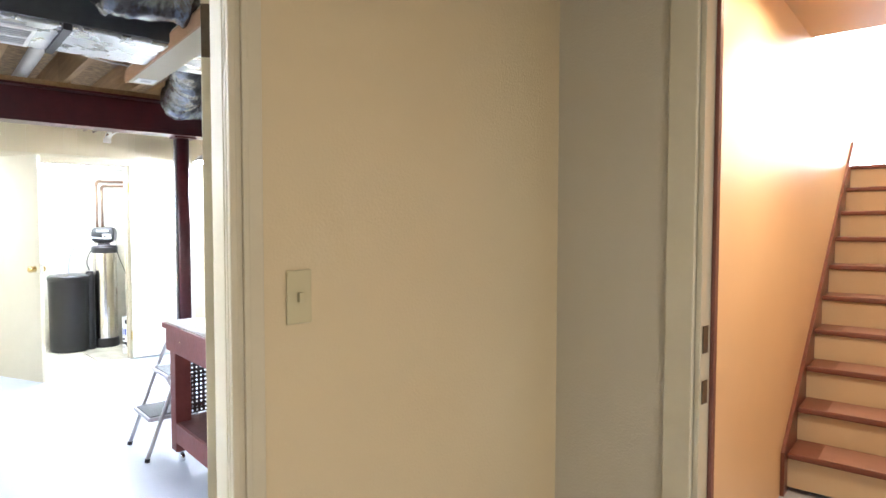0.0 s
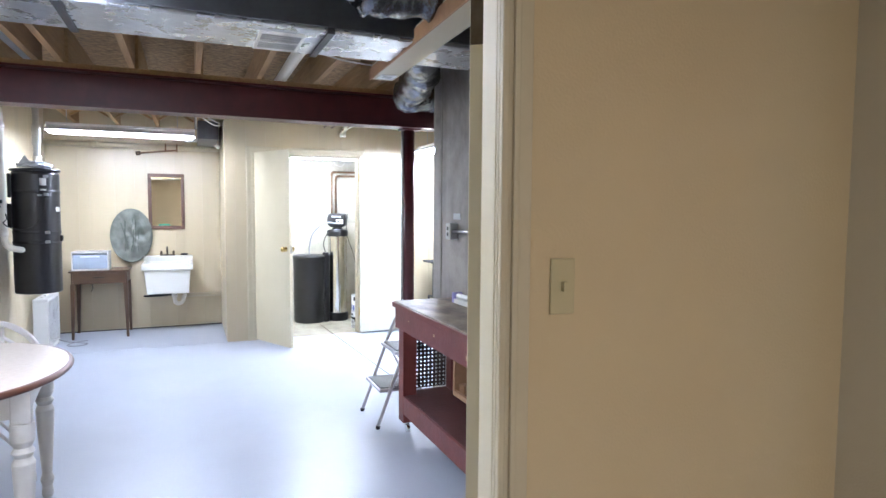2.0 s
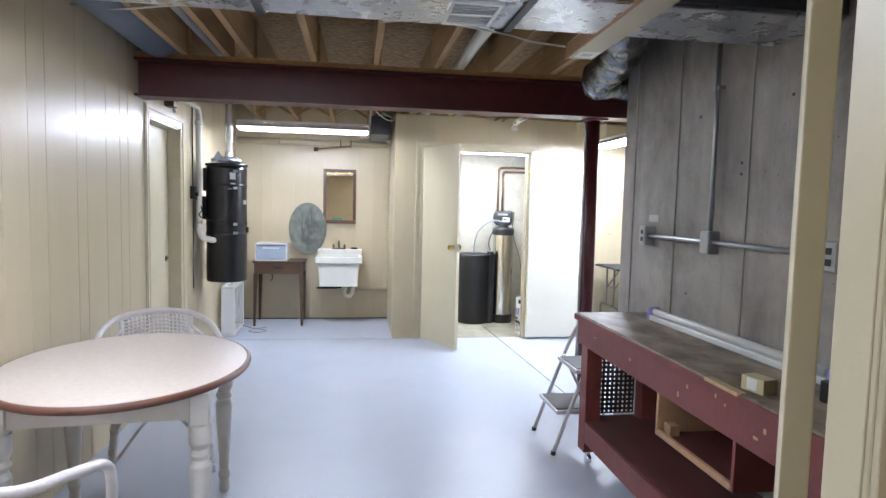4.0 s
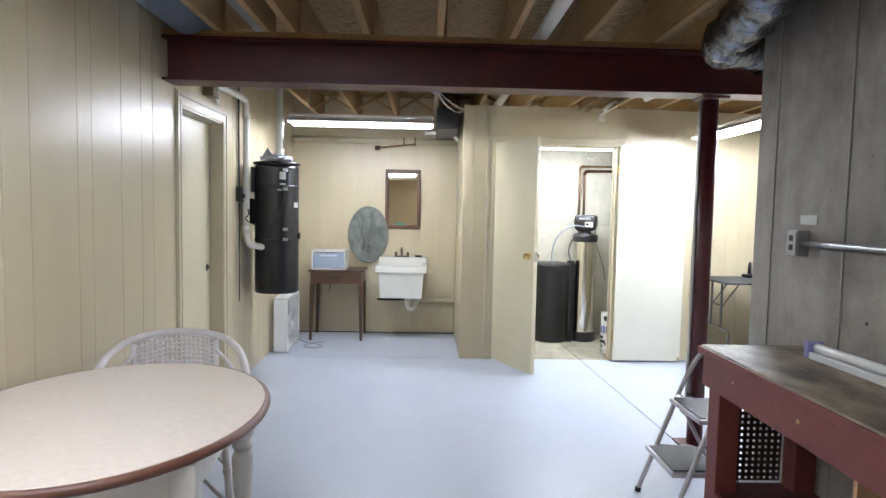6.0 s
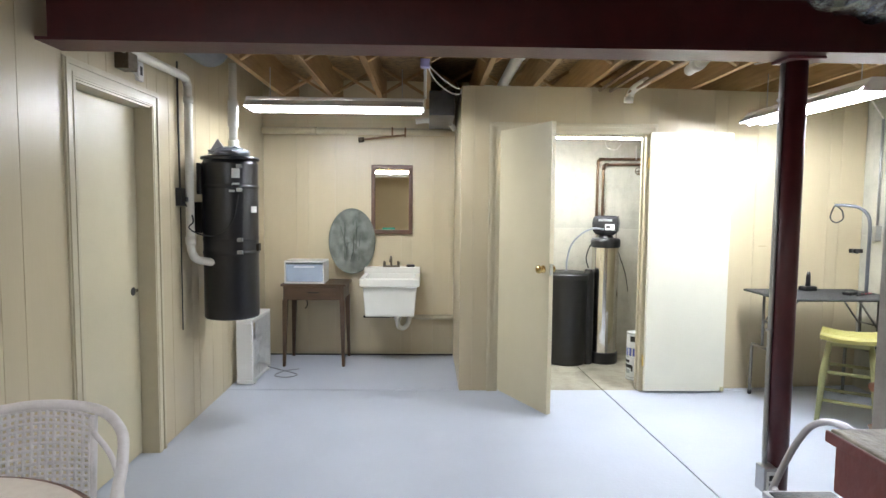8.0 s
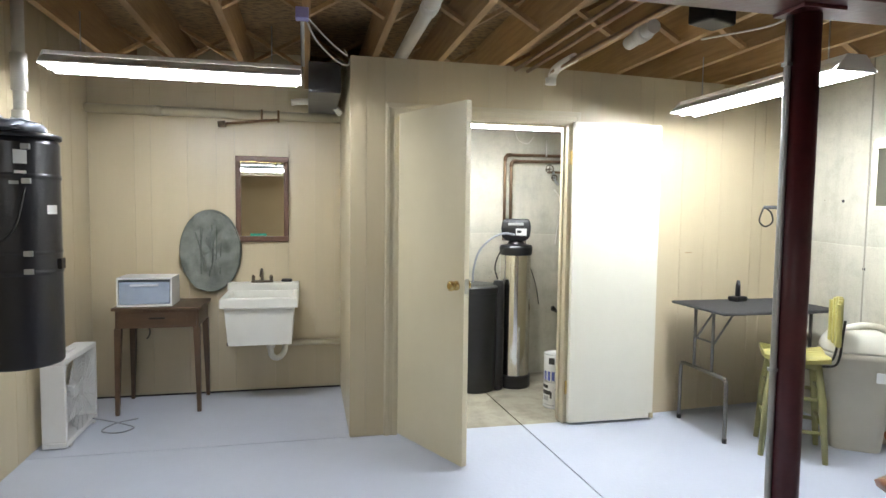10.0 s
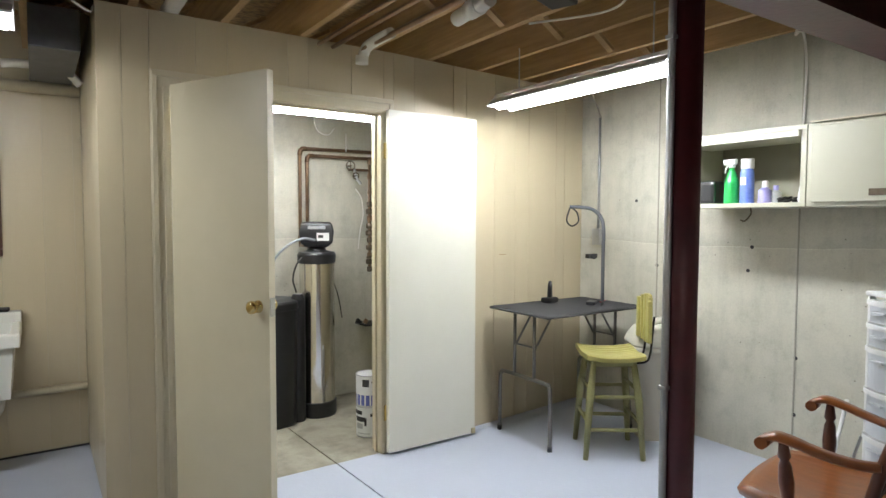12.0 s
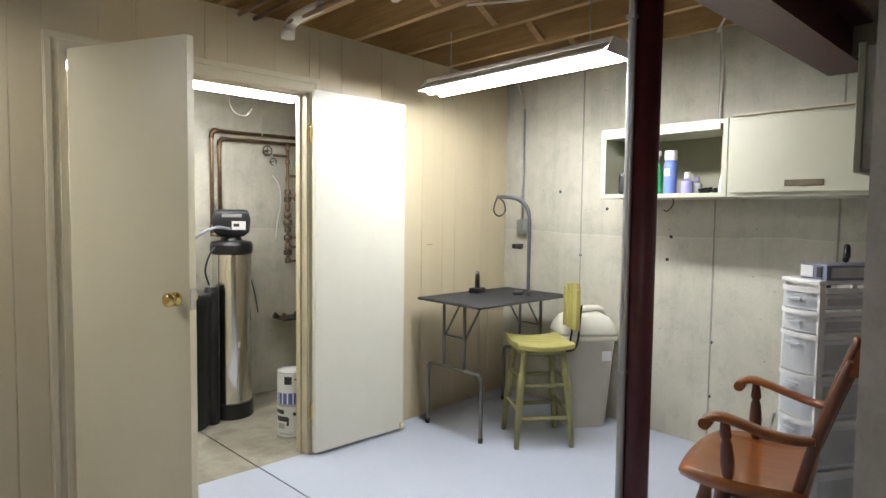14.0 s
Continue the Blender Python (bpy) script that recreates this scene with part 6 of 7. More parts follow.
    for z, r, m in ((1.83, 0.018, "copper"), (1.72, 0.017, "copper"), (1.60, 0.016, "copper"), (1.50, 0.022, "old_bronze"), (1.445, 0.028, "old_bronze"), (1.39, 0.020, "copper"), (1.33, 0.026, "old_bronze"),
                    (1.275, 0.032, "old_bronze"), (1.22, 0.022, "old_bronze"), (1.16, 0.028, "old_bronze"), (1.10, 0.020, "copper"), (1.05, 0.030, "old_bronze"), (0.99, 0.022, "old_bronze")):
        fit(2.39, z - 0.02, z + 0.02, r, m)
    for z, r in ((1.70, 0.020), (1.62, 0.024), (1.53, 0.018), (1.93, 0.014), (2.06, 0.016)):
        fit(2.475, z - 0.015, z + 0.015, r, "copper" if z > 1.65 else "old_bronze")
    for z, x0, x1 in ((1.765, 2.21, 2.39), (0.985, 2.39, 2.50), (1.445, 2.39, 2.56), (1.62, 2.40, 2.475), (1.16, 2.39, 2.52), (1.53, 2.475, 2.60)):
        part("branch_pipe", tube(bmesh.new(), [(x0, 7.95, z), (x1, 7.95, z)], 0.010, 10), "copper", g)
    part("branch_pipe", tube(bmesh.new(), smooth_path([(2.39, 7.95, 1.45), (2.43, 7.93, 1.46), (2.46, 7.94, 1.52), (2.475, 7.95, 1.60)], 4), 0.008, 8), "copper", g)
    part("red_handle", tube(bmesh.new(), [(2.34, 7.90, 1.085), (2.45, 7.90, 1.095)], 0.008, 8), "old_bronze", g, "lever handle")
    for x, z, r in ((2.205, 1.79, 0.034), (2.25, 1.715, 0.024), (2.475, 1.70, 0.028)):
        hw_ = bmesh.new()
        tube(hw_, [(x + r * math.cos(k * math.tau / 18), 7.90, z + r * math.sin(k * math.tau / 18)) for k in range(18)], 0.0045, 8, closed=True)
        for k in range(4):
            tube(hw_, [(x, 7.90, z), (x + r * math.cos(k * math.tau / 4), 7.90, z + r * math.sin(k * math.tau / 4))], 0.003, 6)
        tube(hw_, [(x, 7.895, z), (x, 7.95, z)], 0.008, 8)
        part("hand_wheel", hw_, "old_bronze", g, "round bronze hand wheel")
    part("spigot", tube(bmesh.new(), smooth_path([(2.25, 7.93, 1.765), (2.25, 7.91, 1.73), (2.26, 7.90, 1.69), (2.29, 7.90, 1.655)], 4), 0.011, 10), "conduit", g, "small spigot")
    part("capillary", tube(bmesh.new(), smooth_path([(2.28, 7.97, 1.62), (2.33, 7.97, 1.55), (2.345, 7.97, 1.42), (2.32, 7.97, 1.30), (2.30, 7.97, 1.15)], 6), 0.005, 6), "cable", g, "thin pale tube")
    part("hanger_rod", tube(bmesh.new(), [(2.20, 7.97, 2.04), (2.20, 7.97, 1.90)], 0.006, 6), "cable", g, "pale strap")
    tgy = thing("yellow_tag", 2.53, 7.92, 1.80, 0, "small yellow paper tag hanging from a water pipe", "tag")
    boxpart("tag", (-0.02, 0.02, -0.002, 0, 0, 0.09), "yellow_tag", tgy, bevel=0)
    w = thing("wall_shelf", 2.44, 7.90, 0.56, 0, "small cluttered wire shelf on the closet wall", "shelf")
    boxpart("shelf_plate", (-0.16, 0.16, -0.09, 0.09, 0, 0.012), "iron", w, bevel=0.002)
    rnd = random.Random(6)
    for i in range(16):
        x, y = rnd.uniform(-0.15, 0.13), rnd.uniform(-0.08, 0.05)
        part("clutter_piece", tube(bmesh.new(), [(x, y, 0.013), (x + rnd.uniform(-0.03, 0.04), y, 0.03 + rnd.random() * 0.03)], 0.010 + rnd.random() * 0.008, 8), rnd.choice(["copper", "conduit", "iron"]), w, "small metal scrap")
    part("white_jug", tube(bmesh.new(), [(0.05, 0, 0.075), (0.06, 0, 0.14)], [0.05, 0.02], 14), "white", w, "white plastic cap")
    part("hanging_wire", tube(bmesh.new(), smooth_path([(0.02, -0.05, 0.0), (0.0, -0.06, -0.15), (-0.03, -0.06, -0.45)], 5), 0.003, 6), "black_cable", w, "thin hanging wire")
    for z in (0.98, 0.30, 0.62):
        bxp = thing("white_tag", 2.60, 7.99, z, 0, "small white box fixed to the closet wall", "electrical box")
        boxpart("box_body", (-0.035, 0.035, -0.03, 0.028, 0, 0.09), "white", bxp, bevel=0.003)
    pc = thing("pull_chain", 0, 0, 0, 0, "thin pull chain looping below the closet light", "pull chain")
    part("chain", tube(bmesh.new(), smooth_path([(1.765, 7.5, 2.358), (1.75, 7.5, 2.10), (1.77, 7.5, 1.98), (1.85, 7.5, 1.95), (1.90, 7.5, 2.0)], 5), 0.003, 6), "cable", pc)
    # paint cans
    for i, (z, body) in enumerate(((0.0, "paint_white"), (0.20, "paint_white"))):
        t = thing("paint_can", 1.965, 7.13, z, 20 if i else -15, "open metal paint can with a blue and white label" if i else "metal paint can with a white printed label", "paint can", "stacked paint cans")
        b = bmesh.new()
        lathe(b, [(0.080, 0.0), (0.084, 0.003), (0.084, 0.190), (0.080, 0.194), (0.074, 0.194), (0.074, 0.186)], 0, 0, 32)
        part("can_body", b, body, t)
        for zz in (0.003, 0.193):
            rim = bmesh.new()
            tube(rim, [(0.083 * math.cos(k * math.tau / 28), 0.083 * math.sin(k * math.tau / 28), zz) for k in range(28)], 0.0035, 6, closed=True)
            part("can_rim", rim, "conduit", t, "metal rim")
        def patch(nm, a0, a1, z0, z1, mat, lab, r=0.0852):
            p = bmesh.new()
            n = 8
            vs = [[p.verts.new((r * math.cos(radians(a0 + (a1 - a0) * k / n)), r * math.sin(radians(a0 + (a1 - a0) * k / n)), zz)) for zz in (z0, z1)] for k in range(n + 1)]
            for u, v in zip(vs, vs[1:]):
                p.faces.new((u[0], v[0], v[1], u[1]))
            part(nm, p, mat, t, lab)
        if i:
            patch("label_blue", 150, 330, 0.006, 0.072, "paint_blue", "blue band of the label")
            patch("label_dark", 192, 222, 0.125, 0.172, "ink", "dark printed patch")
            patch("label_dark", 232, 268, 0.150, 0.158, "ink", "dark printed bar", 0.0854)
            patch("label_dark", 250, 258, 0.085, 0.130, "ink", "dark printed stroke", 0.0854)
            patch("label_dark", 259, 272, 0.085, 0.098, "ink", "dark printed stroke", 0.0854)
            patch("label_dark", 259, 272, 0.117, 0.130, "ink", "dark printed stroke", 0.0854)
        else:
            patch("label_print", 160, 225, 0.145, 0.17, "ink", "dark printed bar")
            patch("label_print", 185, 240, 0.10, 0.13, "ink", "dark printed bar")
            patch("label_print", 192, 228, 0.055, 0.088, "conduit", "grey printed bar")
            patch("label_print", 236, 246, 0.075, 0.125, "ink", "dark printed square")
            patch("label_print", 262, 274, 0.135, 0.155, "ink", "small dark emblem")
            patch("label_print", 200, 262, 0.022, 0.028, "conduit", "thin grey printed line")
closet()

# ---- grooming table with its arm ----
def grooming_table():
    t = thing("grooming_table", 3.09, 6.49, 0, 0, "folding grooming table with a black rubber top and steel tube legs", "grooming table")
    boxpart("tabletop", (-0.43, 0.43, -0.27, 0.27, 0.805, 0.823), "table_top", t, bevel=0.006)
    e = bmesh.new()
    tube(e, [(-0.43, -0.265, 0.813), (-0.425, -0.27, 0.813), (0.425, -0.27, 0.813), (0.43, -0.265, 0.813), (0.43, 0.265, 0.813), (-0.43, 0.265, 0.813)], 0.008, 8, closed=True)
    part("top_edge", e, "table_top", t, "black edge banding")
    for sx in (-1, 1):
        x = sx * 0.37
        lo = smooth_path([(x, -0.235, 0.0), (x, -0.232, 0.34), (x, -0.22, 0.385), (x, -0.18, 0.40), (x, 0.18, 0.40), (x, 0.22, 0.385), (x, 0.232, 0.34), (x, 0.235, 0.0)], 4)
        part("leg_frame", tube(bmesh.new(), lo, 0.0125, 10), "steel_leg", t)
        for y in (-0.09, 0.09):
            part("upright", tube(bmesh.new(), [(x, y, 0.40), (x, y, 0.80)], 0.0105, 10), "steel_leg", t)
        part("cross_tie", tube(bmesh.new(), [(x, -0.09, 0.60), (x, 0.09, 0.60)], 0.006, 8), "steel_leg", t)
        for y in (-0.09, 0.09):
            part("fold_brace", tube(bmesh.new(), [(x, y, 0.58), (x - sx * 0.16, y, 0.80)], 0.007, 8), "steel_leg", t)
        for y in (-0.235, 0.235):
            part("foot_cap", tube(bmesh.new(), [(x, y, 0.0), (x, y, 0.03)], 0.015, 10), "black", t, "black rubber cap")
    a = thing("grooming_pole", 3.40, 6.50, 0.823, 0, "bent grey steel grooming arm clamped to the table", "grooming arm")
    part("arm_tube", tube(bmesh.new(), smooth_path([(0.02, -0.02, -0.04), (0.02, -0.02, 0.30), (0.02, -0.02, 0.50), (0.01, 0.0, 0.585), (-0.03, 0.04, 0.635), (-0.09, 0.09, 0.65), (-0.15, 0.13, 0.65)], 6), 0.0125, 12), "duct_dark", a)
    part("loop_cord", tube(bmesh.new(), smooth_path([(-0.15, 0.13, 0.645), (-0.17, 0.14, 0.56), (-0.14, 0.12, 0.52), (-0.10, 0.10, 0.55), (-0.11, 0.10, 0.61), (-0.13, 0.12, 0.64)], 6), 0.0055, 8), "black_cable", a, "black looped cord")
    boxpart("clamp", (-0.01, 0.05, -0.05, 0.02, -0.045, -0.019), "iron", a, "black clamp", 0.004)
    boxpart("arm_bracket", (-0.08, 0.01, 0.02, 0.05, 0.30, 0.33), "iron", a, "black bracket with knobs", 0.004)
    part("bracket_knob", tube(bmesh.new(), [(-0.06, 0.02, 0.315), (-0.06, -0.02, 0.315)], 0.018, 12), "black", a, "black bracket knob")
    d = thing("dryer_stand", 3.10, 6.66, 0.823, 15, "black clipper holder standing on the table", "tool holder")
    boxpart("holder_base", (-0.055, 0.055, -0.04, 0.04, 0, 0.035), "black", d, bevel=0.01)
    part("clipper", tube(bmesh.new(), [(0, 0, 0.036), (0, 0, 0.11), (0.002, 0, 0.145)], [0.018, 0.016, 0.010], 12), "black", d)
    e = thing("charger", 3.27, 6.44, 0.823, 30, "black charger and cord on the table", "charger")
    boxpart("charger_body", (-0.05, 0.05, -0.03, 0.03, 0, 0.022), "black", e, bevel=0.006)
    part("cord", tube(bmesh.new(), smooth_path([(0.05, 0.0, 0.008), (0.10, 0.02, 0.007), (0.12, -0.03, 0.007), (0.05, -0.07, 0.007), (-0.05, -0.07, 0.007)], 5), 0.005, 6), "black_cable", e)
    boxpart("red_strip", (0.11, 0.22, -0.05, -0.03, 0.0, 0.008), "red", e, "small red strap", 0.002)
    c = thing("corner_conduit", FX - 0.015, 0, 0, 0, "grey conduit and switch box on the concrete corner", "conduit")
    part("conduit", tube(bmesh.new(), [(0, 6.76, 1.32), (0, 6.76, 2.14)], 0.010, 10), "conduit", c)
    boxpart("switch_box", (-0.03, 0.014, 6.725, 6.795, 1.20, 1.32), "conduit", c, "grey steel switch box", 0.004)
    m = thing("wall_mark", 1.95, CY, 0, 5, "short dark scratch on the cream panel", "mark")
    boxpart("scratch", (0.87, 0.93, -0.0055, -0.0042, 1.145, 1.149), "joist", m, bevel=0)
grooming_table()

# ---- olive bar stool ----
def stool():
    t = thing("bar_stool", 3.04, 6.09, 0, -36, "olive yellow wooden bar stool with ribbed seat and small back", "stool")
    n = 9
    for i in range(n):
        y = -0.17 + i * 0.0395 + 0.012
        b = bmesh.new()
        xs = [-0.168 + k * 0.336 / 8 for k in range(9)]
        def h(x):
            return 0.575 + 0.022 * (x / 0.185) ** 2 - 0.006 * math.cos((y) / 0.17 * math.pi)
        lo, hi = [], []
        for x in xs:
            z = h(x)
            sh = 0.014 * (abs(y) / 0.17) ** 2 if abs(x) > 0.15 else 0
            hi.append([b.verts.new((x, y + dy, z + dz)) for dy, dz in ((-0.0195, 0.012), (-0.008, 0.018), (0.008, 0.018), (0.0195, 0.012))])
            lo.append([b.verts.new((x, y + dy, z - 0.012)) for dy in (-0.0195, 0.0195)])
        for a, c, la, lc in zip(hi, hi[1:], lo, lo[1:]):
            for k in range(3):
                b.faces.new((a[k], c[k], c[k + 1], a[k + 1]))
            b.faces.new((la[0], la[1], lc[1], lc[0]))
            b.faces.new((a[0], la[0], lc[0], c[0])); b.faces.new((a[3], c[3], lc[1], la[1]))
        b.faces.new((hi[0][0], hi[0][1], hi[0][2], hi[0][3], lo[0][1], lo[0][0]))
        b.faces.new((hi[-1][3], hi[-1][2], hi[-1][1], hi[-1][0], lo[-1][0], lo[-1][1]))
        part("seat_slat", b, "stool", t)
    boxpart("seat_frame", (-0.13, 0.13, -0.13, 0.13, 0.535, 0.562), "stool_leg", t, "", 0.004)
    for sx in (-1, 1):
        for sy in (-1, 1):
            part("leg", tube(bmesh.new(), [(sx * 0.115, sy * 0.115, 0.56), (sx * 0.14, sy * 0.14, 0.35), (sx * 0.165, sy * 0.165, 0.0)], [0.017, 0.023, 0.015], 12), "stool_leg", t)
    for z, o in ((0.17, 0.148), (0.36, 0.135)):
        for sx, sy, ex, ey in ((-1, -1, 1, -1), (1, -1, 1, 1), (1, 1, -1, 1), (-1, 1, -1, -1)):
            zz = z + (0.04 if sx == ex else 0)
            part("rung", tube(bmesh.new(), [(sx * o, sy * o, zz), (ex * o, ey * o, zz)], 0.0115, 10), "stool_leg", t)
    # back on the local +x side
    for y in (-0.06, 0.06):
        part("back_rod", tube(bmesh.new(), smooth_path([(0.05, y, 0.545), (0.19, y, 0.548), (0.225, y, 0.60), (0.235, y, 0.72), (0.245, y, 0.82)], 5), 0.007, 8), "iron", t, "black iron back rod")
    for i in range(7):
        y = -0.105 + i * 0.035
        b = bmesh.new()
        bulge = 0.026 * (1 - (y / 0.11) ** 2)
        bx(b, 0.188 + bulge, 0.212 + bulge, y - 0.0168, y + 0.0168, 0.655 + 0.02 * (y / 0.105) ** 2, 0.95 - 0.03 * (y / 0.105) ** 2, 0.005)
        part("back_slat", b, "stool", t)
stool()

# ---- swing-lid bin ----
def bin_():
    t = thing("waste_bin", 3.485, 6.07, 0, -35, "tall beige plastic waste bin with an ivory swing lid", "bin")
    def loft(rows, mat, name, label=""):
        b = bmesh.new()
        rr = []
        for w, d, z in rows:
            ring = []
            for k in range(32):
                a = k * math.tau / 32
                cx_, sy_ = math.cos(a), math.sin(a)
                e = 0.45
                ring.append(b.verts.new((w * 1.06 * math.copysign(abs(cx_) ** e, cx_), d * math.copysign(abs(sy_) ** e, sy_), z)))
            rr.append(ring)
        b.faces.new(rr[0][::-1]); b.faces.new(rr[-1])
        for p, q in zip(rr, rr[1:]):
            for k in range(32):
                f = b.faces.new((p[k], p[(k + 1) % 32], q[(k + 1) % 32], q[k]))
                f.smooth = True
        return part(name, b, mat, t, label)
    loft([(0.125, 0.10, 0.0), (0.13, 0.105, 0.012), (0.172, 0.142, 0.56), (0.186, 0.156, 0.563), (0.188, 0.158, 0.59), (0.176, 0.146, 0.60)], "bin", "bin_body")
    loft([(0.184, 0.154, 0.601), (0.186, 0.156, 0.615), (0.17, 0.14, 0.66), (0.14, 0.115, 0.705), (0.09, 0.08, 0.73)], "bin_lid", "bin_lid", "ivory lid collar")
    b = bmesh.new()
    tube(b, smooth_path([(-0.155, -0.10, 0.66), (-0.13, -0.08, 0.71), (0.0, -0.02, 0.752), (0.13, 0.05, 0.735), (0.155, 0.09, 0.68)], 6), 0.022, 12)
    part("swing_flap", b, "bin_lid", t, "ivory swing flap")
    boxpart("bin_label", (0.07, 0.13, -0.152, -0.1465, 0.44, 0.50), "white", t, "small printed sticker", 0)
bin_()

# ---- wall cabinets with bottles ----
def cabinets():
    x0, x1 = 3.25, FX - 0.002
    def carcass(t, ya, yb, z0, z1):
        for nm, d in (("cabinet_bottom", (x0, x1, ya, yb, z0, z0 + 0.018)), ("cabinet_top", (x0, x1, ya, yb, z1 - 0.018, z1)), ("cabinet_side", (x0, x1, ya, ya + 0.018, z0 + 0.0185, z1 - 0.0185)),
                      ("cabinet_side", (x0, x1, yb - 0.018, yb, z0 + 0.0185, z1 - 0.0185))):
            boxpart(nm, d, "cabinet", t, "", 0.001)
        boxpart("cabinet_back", (x1 - 0.006, x1, ya + 0.0185, yb - 0.0185, z0 + 0.0185, z1 - 0.0185), "cabinet_shade", t, "cabinet back darkened for the recess", 0)
        for d in ((x0 - 0.012, x0 - 0.0005, ya, yb, z0, z0 + 0.022), (x0 - 0.012, x0 - 0.0005, ya, ya + 0.026, z0 + 0.0225, z1 - 0.0225), (x0 - 0.012, x0 - 0.0005, yb - 0.026, yb, z0 + 0.0225, z1 - 0.0225), (x0 - 0.012, x0 - 0.0005, ya, yb, z1 - 0.022, z1)):
            boxpart("face_frame", d, "cabinet", t, "", 0.001)
    a = thing("wall_cabinet", 0, 0, 0, 0, "open almond wall cabinet with its door lifted, holding cleaning bottles", "cabinet", "wall cabinets")
    carcass(a, 5.10, 5.81, 1.455, 1.845)
    boxpart("lift_door", (x0 + 0.02, x0 + 0.30, 5.13, 5.78, 1.795, 1.812), "cabinet", a, "lift door slid back inside", 0.002)
    boxpart("door_lip", (x0 - 0.03, x0 + 0.016, 5.13, 5.78, 1.79, 1.82), "cabinet", a, "", 0.002)
    b = thing("wall_cabinet", 0, 0, 0, 0, "closed almond wall cabinet with a recessed dark pull", "cabinet", "wall cabinets")
    carcass(b, 4.38, 5.095, 1.455, 1.845)
    boxpart("lift_door", (x0 - 0.03, x0 - 0.0125, 4.39, 5.07, 1.475, 1.828), "cabinet", b, "flat almond lift door", 0.003)
    boxpart("pull", (x0 - 0.0335, x0 - 0.0302, 4.67, 4.83, 1.500, 1.530), "old_bronze", b, "dark recessed pull", 0.001)
    boxpart("top_lip", (x0 - 0.035, x0 - 0.001, 4.39, 5.08, 1.846, 1.854), "trim", b, "", 0.001)
    hk = thing("hook", 3.40, 5.45, 1.43, 0, "small dark hook under the cabinet", "hook")
    part("hook_wire", tube(bmesh.new(), smooth_path([(0, 0, 0.024), (0, 0, -0.01), (-0.02, 0.02, -0.045), (-0.03, 0.04, -0.04)], 5), 0.004, 6), "old_bronze", hk)
    def bottle(x, y, prof, mat, label, cat, top=None):
        t = thing(cat.replace(" ", "_"), x, y, 1.474, 0, label, cat)
        bm = bmesh.new()
        lathe(bm, prof, 0, 0, 18)
        part("bottle_body", bm, mat, t)
        if top:
            bm = bmesh.new()
            lathe(bm, top[0], 0, 0, 16)
            part("cap", bm, top[1], t, top[2])
        return t
    g = bottle(3.33, 5.52, [(0.034, 0), (0.038, 0.01), (0.036, 0.12), (0.022, 0.165), (0.014, 0.185), (0.014, 0.195)], "green", "green plastic spray bottle in the open cabinet", "spray bottle", ([(0.017, 0.196), (0.017, 0.212)], "white", "white collar"))
    boxpart("trigger_head", (-0.014, 0.014, -0.025, 0.045, 0.2125, 0.243), "white", g, "white trigger head", 0.006)
    part("trigger", tube(bmesh.new(), smooth_path([(0, 0.02, 0.212), (0, 0.035, 0.195), (0, 0.04, 0.17)], 4), 0.004, 6), "white", g, "white trigger")
    c = bottle(3.33, 5.435, [(0.033, 0), (0.034, 0.006), (0.034, 0.165), (0.028, 0.185)], "blue", "blue spray can with a white cap in the open cabinet", "spray can", ([(0.032, 0.186), (0.033, 0.19), (0.032, 0.238)], "white", "white cap"))
    boxpart("can_label", (-0.0355, -0.0335, -0.012, 0.018, 0.10, 0.14), "white", c, "white label bar", 0)
    bottle(3.34, 5.345, [(0.028, 0), (0.032, 0.01), (0.030, 0.07), (0.014, 0.085)], "lavender", "small lavender plastic bottle in the open cabinet", "small bottle", ([(0.016, 0.086), (0.014, 0.118)], "white", "white cap"))
    bottle(3.38, 5.31, [(0.026, 0), (0.028, 0.01), (0.028, 0.055), (0.012, 0.07)], "frosted", "small clear plastic bottle in the open cabinet", "small bottle", ([(0.013, 0.071), (0.012, 0.095)], "lavender", "lavender cap"))
    bottle(3.32, 5.15, [(0.018, 0), (0.022, 0.02), (0.016, 0.07), (0.010, 0.10)], "white", "small white plastic bottle in the open cabinet", "small bottle")
    rnd = random.Random(9)
    for i, (y, w) in enumerate(((5.27, 0.03), (5.235, 0.022), (5.195, 0.03), (5.64, 0.05))):
        t = thing("scrap", 3.36, y, 1.474, rnd.uniform(0, 90), "small dark crumpled cable scrap in the cabinet", "clutter")
        bm = bmesh.new()
        pts = [(w * math.cos(k * 1.9) * rnd.uniform(0.5, 1), w * math.sin(k * 1.9) * rnd.uniform(0.5, 1), 0.008 + 0.004 * k) for k in range(7)]
        tube(bm, smooth_path(pts, 4), 0.006, 6)
        part("loops", bm, "iron", t)
    d = thing("sander", 3.35, 5.66, 1.474, 0, "dark folded pouch in the open cabinet", "pouch")
    boxpart("pouch_body", (-0.07, 0.07, -0.07, 0.07, 0, 0.13), "black", d, bevel=0.02)
    # Box and door carry the shade on this cabinet in their darker colours.
    k = thing("wall_cabinet", 0, 0, 0, 0, "small wall cabinet, darkened for shade, on the shaded concrete wall", "cabinet")
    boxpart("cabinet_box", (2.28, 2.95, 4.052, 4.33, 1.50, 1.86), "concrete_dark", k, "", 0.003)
    boxpart("cabinet_door", (2.275, 2.955, 4.3305, 4.35, 1.49, 1.87), "cabinet_shade", k, "cabinet door in a shade-darkened almond", 0.003)
cabinets()

